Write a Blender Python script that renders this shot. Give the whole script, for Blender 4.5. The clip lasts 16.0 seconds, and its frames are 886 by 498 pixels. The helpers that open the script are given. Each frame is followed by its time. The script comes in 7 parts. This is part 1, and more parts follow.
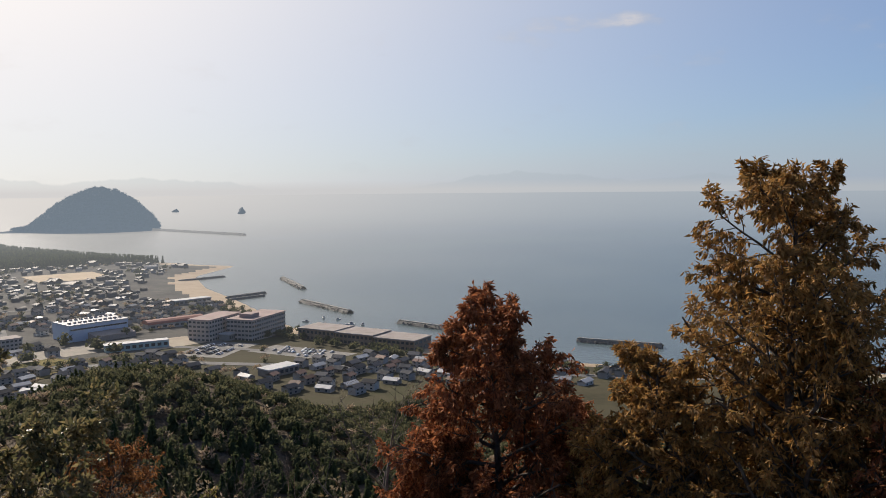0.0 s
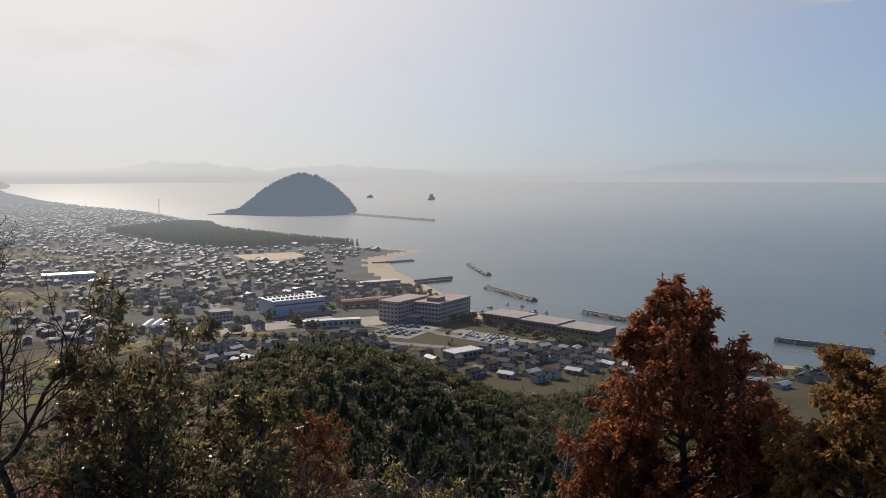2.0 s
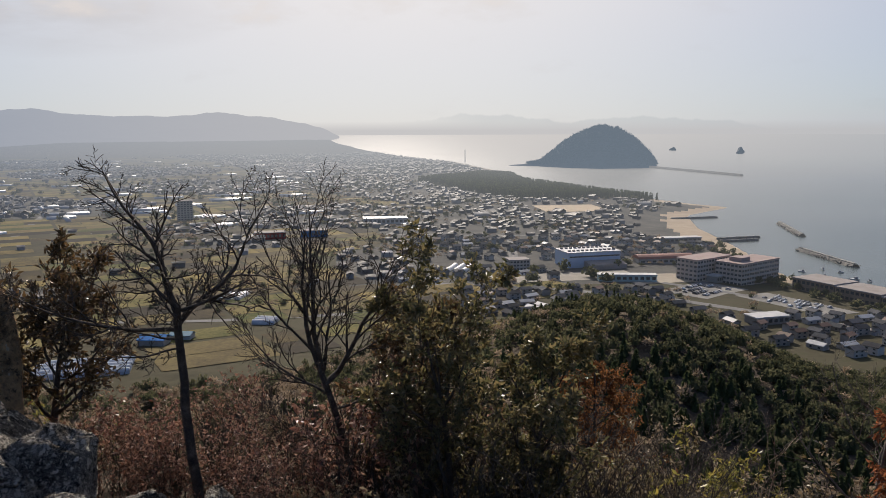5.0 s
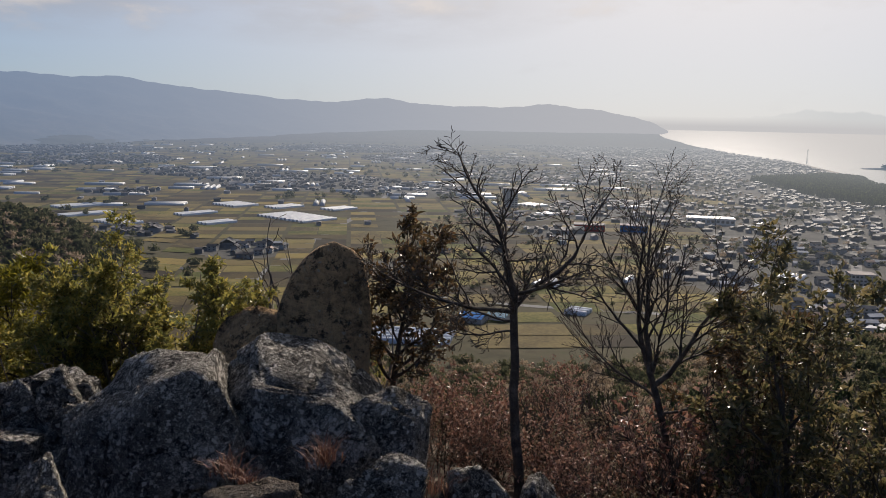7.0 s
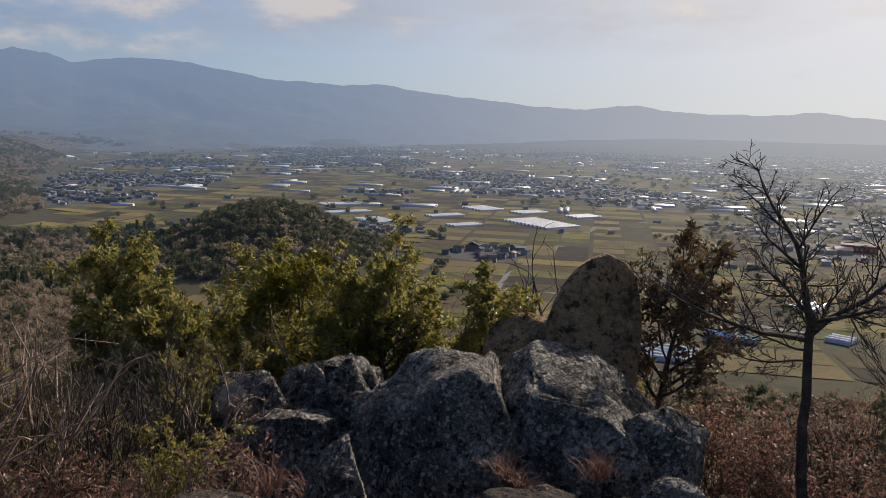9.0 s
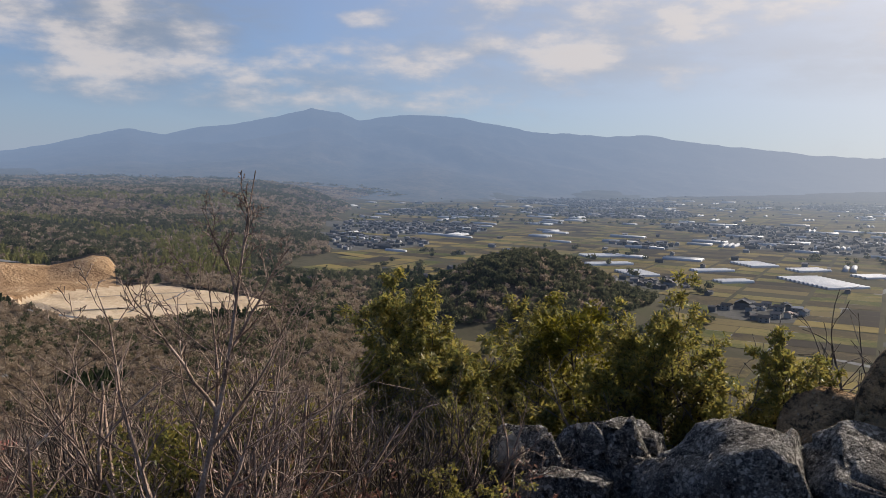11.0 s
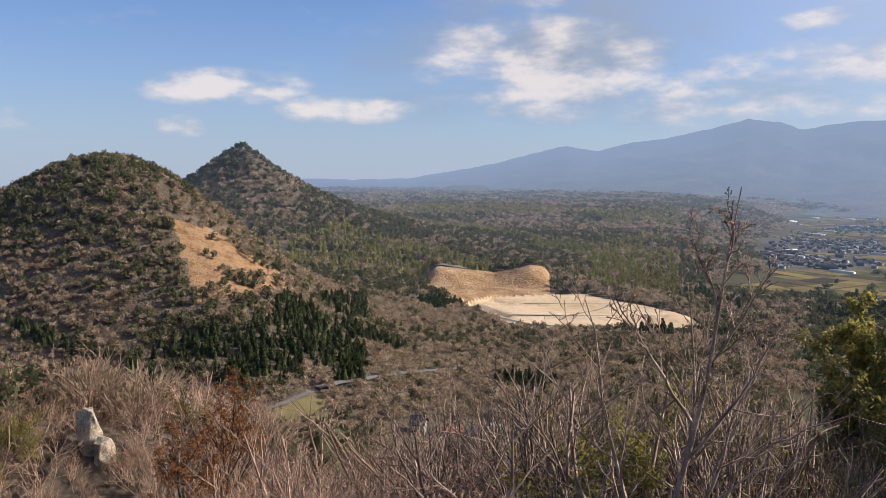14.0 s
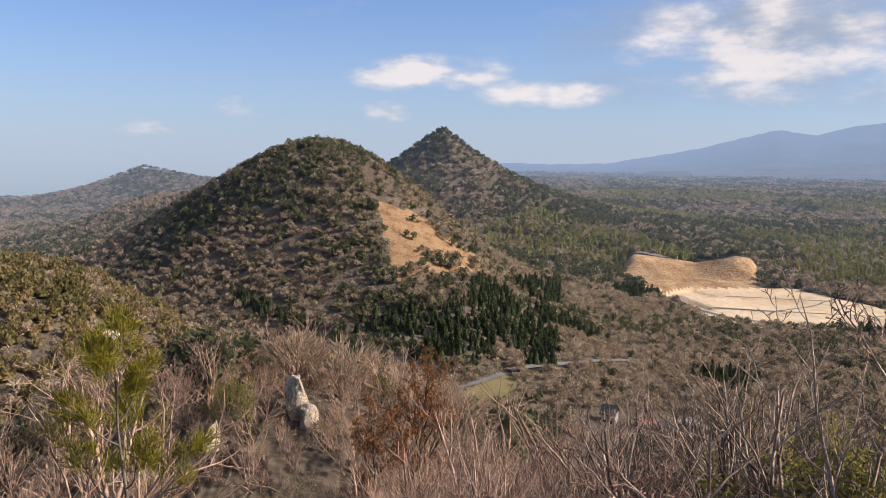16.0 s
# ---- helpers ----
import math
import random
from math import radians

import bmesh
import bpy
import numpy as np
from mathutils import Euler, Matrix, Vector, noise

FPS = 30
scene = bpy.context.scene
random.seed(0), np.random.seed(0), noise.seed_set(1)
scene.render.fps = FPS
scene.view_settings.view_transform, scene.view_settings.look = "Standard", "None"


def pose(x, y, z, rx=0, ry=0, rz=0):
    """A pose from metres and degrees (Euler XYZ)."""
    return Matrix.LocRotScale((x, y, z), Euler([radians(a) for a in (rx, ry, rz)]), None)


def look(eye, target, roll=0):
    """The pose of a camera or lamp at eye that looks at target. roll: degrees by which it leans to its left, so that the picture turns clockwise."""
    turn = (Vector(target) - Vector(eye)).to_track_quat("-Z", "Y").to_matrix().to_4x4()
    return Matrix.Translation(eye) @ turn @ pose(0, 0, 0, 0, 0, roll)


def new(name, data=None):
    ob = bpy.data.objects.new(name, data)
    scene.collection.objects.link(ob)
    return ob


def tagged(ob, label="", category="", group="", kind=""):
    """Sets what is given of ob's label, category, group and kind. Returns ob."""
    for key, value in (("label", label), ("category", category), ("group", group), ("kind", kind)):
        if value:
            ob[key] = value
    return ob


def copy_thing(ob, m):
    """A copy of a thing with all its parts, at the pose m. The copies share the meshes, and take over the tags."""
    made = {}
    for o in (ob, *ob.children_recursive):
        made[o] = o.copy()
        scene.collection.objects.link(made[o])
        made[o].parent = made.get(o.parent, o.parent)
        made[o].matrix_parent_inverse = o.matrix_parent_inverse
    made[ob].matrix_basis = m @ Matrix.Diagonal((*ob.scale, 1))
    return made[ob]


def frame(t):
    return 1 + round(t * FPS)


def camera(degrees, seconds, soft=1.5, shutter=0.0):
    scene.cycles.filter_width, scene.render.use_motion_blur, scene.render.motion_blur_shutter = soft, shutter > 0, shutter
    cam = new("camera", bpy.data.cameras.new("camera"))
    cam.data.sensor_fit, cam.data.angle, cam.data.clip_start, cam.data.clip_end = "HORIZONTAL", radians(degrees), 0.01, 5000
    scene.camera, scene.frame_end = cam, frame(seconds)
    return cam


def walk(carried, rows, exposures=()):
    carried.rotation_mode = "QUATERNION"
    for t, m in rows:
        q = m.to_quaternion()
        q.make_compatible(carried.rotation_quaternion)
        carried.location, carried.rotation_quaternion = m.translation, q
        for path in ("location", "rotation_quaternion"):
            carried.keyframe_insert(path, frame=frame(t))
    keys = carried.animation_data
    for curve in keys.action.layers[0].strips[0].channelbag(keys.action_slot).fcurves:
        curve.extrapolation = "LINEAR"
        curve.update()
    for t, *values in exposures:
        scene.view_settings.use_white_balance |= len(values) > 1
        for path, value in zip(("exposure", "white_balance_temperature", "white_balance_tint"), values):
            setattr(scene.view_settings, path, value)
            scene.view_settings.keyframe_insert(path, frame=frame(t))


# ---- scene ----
ROWS = [  # seconds, x, y, z, tilt, turn, lean
    (0, -0.004, -0.009, 130.006, -4.57, -38.35, -0.52),
    (0.5, -0.003, -0.007, 130.006, -4.64, -34.34, -0.01),
    (1, -0.002, -0.005, 130.006, -4.97, -32.53, -0.59),
    (1.5, -0.001, -0.001, 130.005, -5.34, -29.06, -0.32),
    (2, 0.000, 0.003, 130.004, -5.34, -25.38, -0.10),
    (2.5, 0.001, 0.004, 130.003, -6.18, -20.55, 0.38),
    (3, 0.001, 0.005, 130.002, -7.56, -17.15, 0.36),
    (5.5, 0.000, 0.000, 130.000, -8.69, 0.00, 0.27),
    (6, -0.039, 0.092, 129.977, -9.16, 5.66, 0.89),
    (6.5, -0.104, 0.157, 129.964, -9.42, 11.44, 0.77),
    (7, -0.165, 0.176, 129.957, -9.25, 17.46, 1.06),
    (7.5, -0.210, 0.110, 129.968, -9.53, 22.48, 1.61),
    (8, -0.264, 0.116, 129.953, -9.78, 27.44, 1.75),
    (10.5, -0.519, -0.011, 130.011, -6.53, 46.08, 1.09),
    (11, -0.551, -0.012, 130.004, -5.96, 52.70, 1.05),
    (11.5, -0.622, -0.013, 129.997, -6.04, 59.30, 0.52),
    (12, -0.580, -0.069, 130.005, -6.09, 65.10, 0.59),
    (12.5, -0.563, -0.112, 130.012, -5.88, 70.65, 0.88),
    (13, -0.537, -0.201, 130.017, -5.76, 75.51, 0.01),
    (13.5, -0.510, -0.256, 130.019, -5.91, 77.90, -0.28),
    (14, -0.576, -0.244, 130.012, -5.24, 82.12, 0.07),
    (14.5, -0.601, -0.233, 130.011, -5.61, 85.97, 0.40),
    (15, -0.606, -0.221, 130.016, -6.13, 88.54, 0.54),
    (15.5, -0.619, -0.212, 130.010, -6.23, 91.52, 0.37),
    (16, -0.681, -0.227, 130.002, -6.36, 95.76, 0.40),
]

cam = camera(56.8, 16.0, soft=0.8)
walk(cam, [(t, pose(x, y, z, 90 + tilt, 0, turn) @ pose(0, 0, 0, 0, 0, lean)) for t, x, y, z, tilt, turn, lean in ROWS],
     exposures=[(0, 0.22, 7100, 13.0), (1.5, 0.02, 7050, 13.0), (3, -0.02, 7000, 13.5), (5.5, 0.0, 6950, 13.5), (8, -0.02, 6950, 14), (11, 0.12, 6800, 13.5), (13.5, 0.42, 6850, 14.5), (16, 0.60, 6900, 16)])

EYE = 130.0     # the eye's height over the sea
SUN_AZ, SUN_EL = 0.5, 30.0

# ---- sky and sun ----
SUN_DIR = Vector((math.sin(radians(SUN_AZ)) * math.cos(radians(SUN_EL)), math.cos(radians(SUN_AZ)) * math.cos(radians(SUN_EL)), math.sin(radians(SUN_EL))))
sun_data = bpy.data.lights.new("sun", "SUN")
sun_data.energy, sun_data.angle, sun_data.color = 5.0, radians(0.6), (1.0, 0.94, 0.85)
sun = new("sun", sun_data)
sun.matrix_world = look((0, 0, 400), Vector((0, 0, 400)) - SUN_DIR)


class Nodes:
    """Short hand for a node tree."""
    def __init__(self, tree):
        self.t = tree
        self.t.nodes.clear()

    def add(self, kind, **values):
        n = self.t.nodes.new(kind)
        for k, v in values.items():
            setattr(n, k, v)
        return n

    def link(self, a, b):
        self.t.links.new(a, b)

    def put(self, socket, value):
        if isinstance(value, bpy.types.NodeSocket):
            self.t.links.new(value, socket)
        elif value is not None:
            socket.default_value = value

    def math(self, op, a, b=None, c=None, clamp=False):
        n = self.add("ShaderNodeMath", operation=op, use_clamp=clamp)
        for s, v in zip(n.inputs, (a, b, c)):
            self.put(s, v)
        return n.outputs[0]

    def mix(self, fac, a, b, blend="MIX"):
        n = self.add("ShaderNodeMix", data_type="RGBA", blend_type=blend)
        self.put(n.inputs[0], fac)
        self.put(n.inputs[6], a if isinstance(a, bpy.types.NodeSocket) else (*a, 1))
        self.put(n.inputs[7], b if isinstance(b, bpy.types.NodeSocket) else (*b, 1))
        return n.outputs[2]

    def ramp(self, fac, stops, interp="LINEAR"):
        n = self.add("ShaderNodeValToRGB")
        n.color_ramp.interpolation = interp
        e = n.color_ramp.elements
        while len(e) < len(stops):
            e.new(0.5)
        for k, (p, c) in enumerate(stops):
            e[k].position = p
            e[k].color = (*c, 1) if isinstance(c, tuple) else (c, c, c, 1)
        self.put(n.inputs[0], fac)
        return n.outputs[0]

    def noise(self, vector, scale, detail=4.0, rough=0.55, out=0):
        n = self.add("ShaderNodeTexNoise")
        self.put(n.inputs["Vector"], vector)
        n.inputs["Scale"].default_value, n.inputs["Detail"].default_value, n.inputs["Roughness"].default_value = scale, detail, rough
        return n.outputs[out]


world = bpy.data.worlds.new("sky")
scene.world = world
world.use_nodes = True
w = Nodes(world.node_tree)
geo = w.add("ShaderNodeTexCoord")
sep = w.add("ShaderNodeSeparateXYZ")
w.link(geo.outputs["Generated"], sep.inputs[0])
X, Y, Z = sep.outputs
sky = w.add("ShaderNodeTexSky", sky_type="NISHITA", sun_disc=False, sun_elevation=radians(SUN_EL), sun_rotation=radians(SUN_AZ), altitude=130, air_density=1.0, dust_density=0.5, ozone_density=3.0)
skyc = w.mix(1.0, sky.outputs[0], (0.046, 0.069, 0.102), "MULTIPLY")
# azimuth (degrees to the left of +Y) and elevation
az = w.math("MULTIPLY", w.math("ARCTAN2", w.math("MULTIPLY", X, -1.0), Y), 57.29578)
el = w.math("MULTIPLY", w.math("ARCSINE", Z), 57.29578)
dot = w.add("ShaderNodeVectorMath", operation="DOT_PRODUCT")
w.link(geo.outputs["Generated"], dot.inputs[0])
dot.inputs[1].default_value = SUN_DIR
near_sun = w.math("POWER", w.math("MAXIMUM", dot.outputs["Value"], 0.0), 3.0)
low = w.math("POWER", w.math("SUBTRACT", 1.0, w.math("MULTIPLY", w.math("ABSOLUTE", el), 1 / 30.0, clamp=True), clamp=True), 3.3)
haze_c = w.mix(w.math("POWER", near_sun, 1.3), (0.31, 0.385, 0.50), (0.97, 0.945, 0.92))
veil = w.math("MAXIMUM", w.math("MULTIPLY", low, 0.85), w.math("POWER", w.math("MAXIMUM", dot.outputs["Value"], 0.0), 1.0), clamp=True)
col = w.mix(veil, skyc, haze_c)
# grey sheets of cloud behind the heaps
GREY_SHEETS = [(74, 9.0, 12.0, 6.0, 0.95), (83, 7.5, 7.0, 4.5, 0.5), (44, 8.0, 18.0, 4.0, 0.6), (24, 7.0, 16.0, 3.0, 0.5), (62, 4.5, 12.0, 2.5, 0.5)]
sv = w.add("ShaderNodeCombineXYZ")
w.put(sv.inputs[0], w.math("MULTIPLY", az, 0.045))
w.put(sv.inputs[1], w.math("MULTIPLY", el, 0.16))
sheet = None
for ca, ce, ra, re, amp in GREY_SHEETS:
    u = w.math("MULTIPLY", w.math("SUBTRACT", az, ca), 1 / ra)
    v = w.math("MULTIPLY", w.math("SUBTRACT", el, ce), 1 / re)
    q = w.math("MULTIPLY", w.math("SUBTRACT", 1.0, w.math("ADD", w.math("MULTIPLY", u, u), w.math("MULTIPLY", v, v)), clamp=True), amp)
    sheet = q if sheet is None else w.math("MAXIMUM", sheet, q)
torn = w.ramp(w.noise(sv.outputs[0], 2.6, 6.0, 0.6), [(0.32, 0.25), (0.62, 1.0)], "EASE")
col = w.mix(w.math("MULTIPLY", sheet, torn), col, w.mix(near_sun, (0.21, 0.275, 0.375), (0.66, 0.655, 0.665)))
# clouds: heaps where they stand over the mountains, broken up by noise
CLOUDS = [(97.0, 5.7, 6.6, 1.6, 0.50), (89, 4.4, 6.4, 1.2, 0.44), (99.7, 3.1, 2.2, 1.0, 0.44), (110, 3.3, 3.2, 1.0, 0.36), (115, 1.7, 3.0, 0.8, 0.30), (75, 7.0, 13.0, 4.2, 0.36), (62, 5.6, 17.0, 2.6, 0.36), (57.5, 9.6, 3.0, 0.9, 0.32),
          (44, 7.2, 12.0, 2.8, 0.36), (36, 9.0, 4.5, 1.7, 0.46), (76, 14.0, 15.0, 3.4, 0.38), (-49.5, 10.6, 6.0, 0.9, 0.34), (38, 11.0, 24.0, 3.2, 0.36), (18, 8.0, 20.0, 2.4, 0.26), (-2, 8.0, 16.0, 1.6, 0.18), (55, 6.0, 14.0, 3.0, 0.34)]
boost = None
for ca, ce, ra, re, amp in CLOUDS:
    u = w.math("MULTIPLY", w.math("SUBTRACT", az, ca), 1 / ra)
    v = w.math("MULTIPLY", w.math("SUBTRACT", el, ce), 1 / re)
    q = w.math("MULTIPLY", w.math("SUBTRACT", 1.0, w.math("ADD", w.math("MULTIPLY", u, u), w.math("MULTIPLY", v, v)), clamp=True), amp)
    boost = q if boost is None else w.math("MAXIMUM", boost, q)
cv = w.add("ShaderNodeCombineXYZ")
w.put(cv.inputs[0], w.math("MULTIPLY", az, 0.06))
w.put(cv.inputs[1], w.math("MULTIPLY", el, 0.14))
cn = w.noise(cv.outputs[0], 3.2, 8.0, 0.55)
dens = w.math("ADD", w.math("MULTIPLY", cn, 0.92), w.math("MULTIPLY", boost, w.math("MULTIPLY_ADD", cn, 1.5, 0.25)))
cl = w.math("MULTIPLY", w.ramp(dens, [(0.52, 0.0), (0.98, 1.0)], "EASE"), 0.82)
lit = w.ramp(w.math("ADD", dens, w.math("MULTIPLY", w.noise(cv.outputs[0], 9.0, 5.0), 0.25)), [(0.66, 0.0), (1.25, 1.0)])
ccol = w.mix(w.math("POWER", near_sun, 2.2), w.mix(lit, (0.28, 0.335, 0.425), (0.60, 0.585, 0.585)), (0.86, 0.835, 0.815))
col = w.mix(cl, col, ccol)
# just above the level and below: hazy far sea painted into the sky, paler towards the sun
ivec = w.add("ShaderNodeCombineXYZ")
w.put(ivec.inputs[0], w.math("MULTIPLY", az, 0.1))
crest = None
for ca, ra, top in ((-44.5, 7.0, 0.75), (-56, 5.0, 0.45), (-7.5, 6.0, 0.72), (-18, 7.0, 0.5), (1.5, 6.0, 0.5)):
    u = w.math("MULTIPLY", w.math("SUBTRACT", az, ca), 1 / ra)
    q = w.math("MULTIPLY", w.math("SUBTRACT", 1.0, w.math("MULTIPLY", u, u)), top)
    crest = q if crest is None else w.math("MAXIMUM", crest, q)
crest = w.math("ADD", crest, w.math("MULTIPLY", w.math("SUBTRACT", w.noise(ivec.outputs[0], 4.0, 4.0), 0.76), 1.1))
isle = w.math("MULTIPLY", w.math("MULTIPLY", w.math("SUBTRACT", crest, w.math("SUBTRACT", el, 0.3)), 8.0, clamp=True), w.math("MULTIPLY", w.math("SUBTRACT", 49.0, w.math("ABSOLUTE", w.math("ADD", az, 50.0))), 0.15, clamp=True))
below = w.math("MULTIPLY", w.math("MULTIPLY", w.math("SUBTRACT", 0.25, el), 1.6, clamp=True), w.math("MULTIPLY", w.math("SUBTRACT", 30.0, az), 0.1, clamp=True))
col = w.mix(below, col, w.mix(w.math("POWER", near_sun, 0.7), (0.32, 0.385, 0.455), (0.63, 0.635, 0.645)))
col = w.mix(w.math("MULTIPLY", w.math("MULTIPLY", isle, w.math("SUBTRACT", 1.0, below)), 0.24), col, (0.30, 0.37, 0.43))
bg = w.add("ShaderNodeBackground")
w.link(col, bg.inputs[0])
bg.inputs[1].default_value = 1.0
w.link(bg.outputs[0], w.add("ShaderNodeOutputWorld").inputs[0])

# ---- materials ----
MATS = {}
# haze painted as emission: its colour towards the sun and away from it, and between which azimuths it changes
HAZE_GLOW = ((0.38, 0.42, 0.465), (0.18, 0.25, 0.365), 4.0, 52.0)
HAZE_GLOW_FAR = ((0.45, 0.48, 0.525), (0.19, 0.272, 0.41), 0.0, 54.0)
HAZE_GLOW_SEA = ((0.60, 0.61, 0.62), (0.325, 0.39, 0.46), -6.0, -60.0)
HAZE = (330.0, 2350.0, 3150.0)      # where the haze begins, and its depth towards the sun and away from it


def haze_share(d):
    """The share of haze emission in a material d metres away; none nearer than 650 m."""
    return 0.0 if d < 650 else 1 - math.exp(-(d - 450) / 3600.0)


def finish(n, shader, share, haze_glow=HAZE_GLOW, haze=HAZE):
    """Ends a material; where share is above 0, haze is mixed in as emission, by distance or by a fixed share."""
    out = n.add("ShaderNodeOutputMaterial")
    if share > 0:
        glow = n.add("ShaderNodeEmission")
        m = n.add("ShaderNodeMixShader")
        if len(haze_glow) == 4:
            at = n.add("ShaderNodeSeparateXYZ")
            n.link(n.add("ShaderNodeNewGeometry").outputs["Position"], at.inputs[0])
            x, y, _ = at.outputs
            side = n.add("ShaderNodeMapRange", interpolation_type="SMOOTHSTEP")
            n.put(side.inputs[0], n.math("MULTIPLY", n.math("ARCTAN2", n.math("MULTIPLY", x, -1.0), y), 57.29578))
            side.inputs[1].default_value, side.inputs[2].default_value = haze_glow[2:]
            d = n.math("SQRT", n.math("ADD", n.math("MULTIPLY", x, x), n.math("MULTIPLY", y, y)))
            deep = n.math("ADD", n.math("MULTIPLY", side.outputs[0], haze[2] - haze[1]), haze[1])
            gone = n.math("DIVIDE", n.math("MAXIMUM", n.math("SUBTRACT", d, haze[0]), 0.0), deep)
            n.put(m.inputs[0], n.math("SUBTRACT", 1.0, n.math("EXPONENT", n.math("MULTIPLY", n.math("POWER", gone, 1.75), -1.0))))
            n.put(glow.inputs[0], n.mix(side.outputs[0], haze_glow[0], haze_glow[1]))
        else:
            glow.inputs[0].default_value = (*haze_glow, 1)
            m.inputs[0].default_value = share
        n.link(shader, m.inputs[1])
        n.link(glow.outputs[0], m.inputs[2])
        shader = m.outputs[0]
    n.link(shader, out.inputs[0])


def mat(name, colours, scale=1.0, rough=0.9, bump=0.0, share=0.0, per=None, metal=0.0, spec=0.3, fine=12.0, haze_glow=HAZE_GLOW, single=0.55, haze=HAZE):
    """colours: two to four, spread by coarse and fine noise. per: 'object' or 'island' varies the tone of each piece."""
    key = (name, share)
    if key in MATS:
        return MATS[key]
    m = bpy.data.materials.new(name)
    m.use_nodes = True
    n = Nodes(m.node_tree)
    g = n.add("ShaderNodeNewGeometry")
    pos = g.outputs["Position"]
    a = n.noise(pos, scale, 5.0, 0.6)
    b = n.noise(pos, scale * fine, 3.0, 0.6)
    f = n.math("ADD", n.math("MULTIPLY", a, 0.65), n.math("MULTIPLY", b, 0.35))
    if per:
        r = n.add("ShaderNodeObjectInfo").outputs["Random"] if per == "object" else g.outputs["Random Per Island"]
        f = n.math("ADD", n.math("MULTIPLY", f, 1 - single), n.math("MULTIPLY", n.math("ADD", n.math("MULTIPLY", r, 0.5), 0.25), single))
    k = len(colours)
    col = n.ramp(f, [(0.34 + 0.32 * i / (k - 1), tuple(c)) for i, c in enumerate(colours)])
    p = n.add("ShaderNodeBsdfPrincipled")
    n.link(col, p.inputs["Base Color"])
    p.inputs["Roughness"].default_value = rough
    p.inputs["Metallic"].default_value = metal
    p.inputs["Specular IOR Level"].default_value = spec
    if bump:
        bp = n.add("ShaderNodeBump")
        bp.inputs["Strength"].default_value = bump
        bp.inputs["Distance"].default_value = 0.3 / scale
        n.link(f, bp.inputs["Height"])
        n.link(bp.outputs[0], p.inputs["Normal"])
    finish(n, p.outputs[0], share, haze_glow, haze)
    MATS[key] = m
    return m


# ---- mesh helpers ----
def mesh(name, V, F, mats, index=None, smooth=False):
    """A mesh from an array of points and an array, or a list of arrays, of faces."""
    me = bpy.data.meshes.new(name)
    V = np.asarray(V, dtype=np.float32)
    Fs = F if isinstance(F, list) else [F]
    Fs = [np.asarray(f, dtype=np.int32) for f in Fs if len(f)]
    me.vertices.add(len(V))
    me.vertices.foreach_set("co", V.ravel())
    loops = np.concatenate([f.ravel() for f in Fs])
    sizes = np.concatenate([np.full(len(f), f.shape[1], dtype=np.int32) for f in Fs])
    starts = np.concatenate([[0], np.cumsum(sizes)[:-1]]).astype(np.int32)
    me.loops.add(len(loops))
    me.loops.foreach_set("vertex_index", loops)
    me.polygons.add(len(sizes))
    me.polygons.foreach_set("loop_start", starts)
    for m in mats if isinstance(mats, (list, tuple)) else [mats]:
        me.materials.append(m)
    if index is not None:
        me.polygons.foreach_set("material_index", np.asarray(index, dtype=np.int32))
    if smooth:
        me.polygons.foreach_set("use_smooth", np.ones(len(sizes), dtype=bool))
    me.update(calc_edges=True)
    me.validate()
    return me


def thing(name, data, label="", category="", group="", kind="", m=None, parent=None):
    ob = new(name, data)
    if m is not None:
        ob.matrix_world = m
    if parent is not None:
        ob.parent = parent
    return tagged(ob, label, category, group, kind)


def part(name, bm, material, parent, label=""):
    """Links a bmesh as one mesh under a thing or a part."""
    me = bpy.data.meshes.new(name)
    bm.to_mesh(me)
    bm.free()
    me.materials.append(material)
    ob = new(name, me)
    ob.parent = parent
    if label:
        ob["label"] = label
    return ob


def polar(azimuth, d, z):
    """A place by degrees to the left of +Y, metres from the eye's plumb line, and height over the sea."""
    a = radians(azimuth)
    return Vector((-math.sin(a) * d, math.cos(a) * d, z))


def spot(azimuth, elevation, d):
    return polar(azimuth, d, EYE + d * math.tan(radians(elevation)))


def fbm(x, y, scale, octaves=5, seed=0):
    """Smooth noise on arrays, about -1 to 1."""
    rng = np.random.RandomState(seed)
    out, amp, tot = 0.0, 1.0, 0.0
    for o in range(octaves):
        fx, fy = x / scale + rng.uniform(0, 99), y / scale + rng.uniform(0, 99)
        i, j = np.floor(fx).astype(int), np.floor(fy).astype(int)
        u, v = fx - i, fy - j
        u, v = u * u * (3 - 2 * u), v * v * (3 - 2 * v)

        def h(a, b):
            k = (a * 374761393 + b * 668265263 + o * 974711 + seed * 31337) & 0x7FFFFFFF
            k = ((k ^ (k >> 13)) * 1274126177) & 0x7FFFFFFF
            return ((k ^ (k >> 16)) & 0xFFFF) / 32767.5 - 1
        out = out + amp * ((h(i, j) * (1 - u) + h(i + 1, j) * u) * (1 - v) + (h(i, j + 1) * (1 - u) + h(i + 1, j + 1) * u) * v)
        tot += amp
        amp *= 0.5
        scale = scale / 2
    return out / tot


# ---- the lie of the land ----
COAST_Y = [-5200, -1500, -300, 100, 341, 410, 512, 589, 669, 866, 1000, 1137, 1190, 1242, 1300, 1377, 1500, 1863, 2120, 2193, 2300, 2885, 3890, 4330, 4890, 5200]
COAST_X = [3600, 2000, 1100, 700, 463, 428, 381, 369, 350, 387, 405, 446, 500, 556, 520, 492, 440, 342, 350, 379, 350, 290, -34, -196, -307, -330]


def coast(y):
    return np.interp(y, COAST_Y, COAST_X)


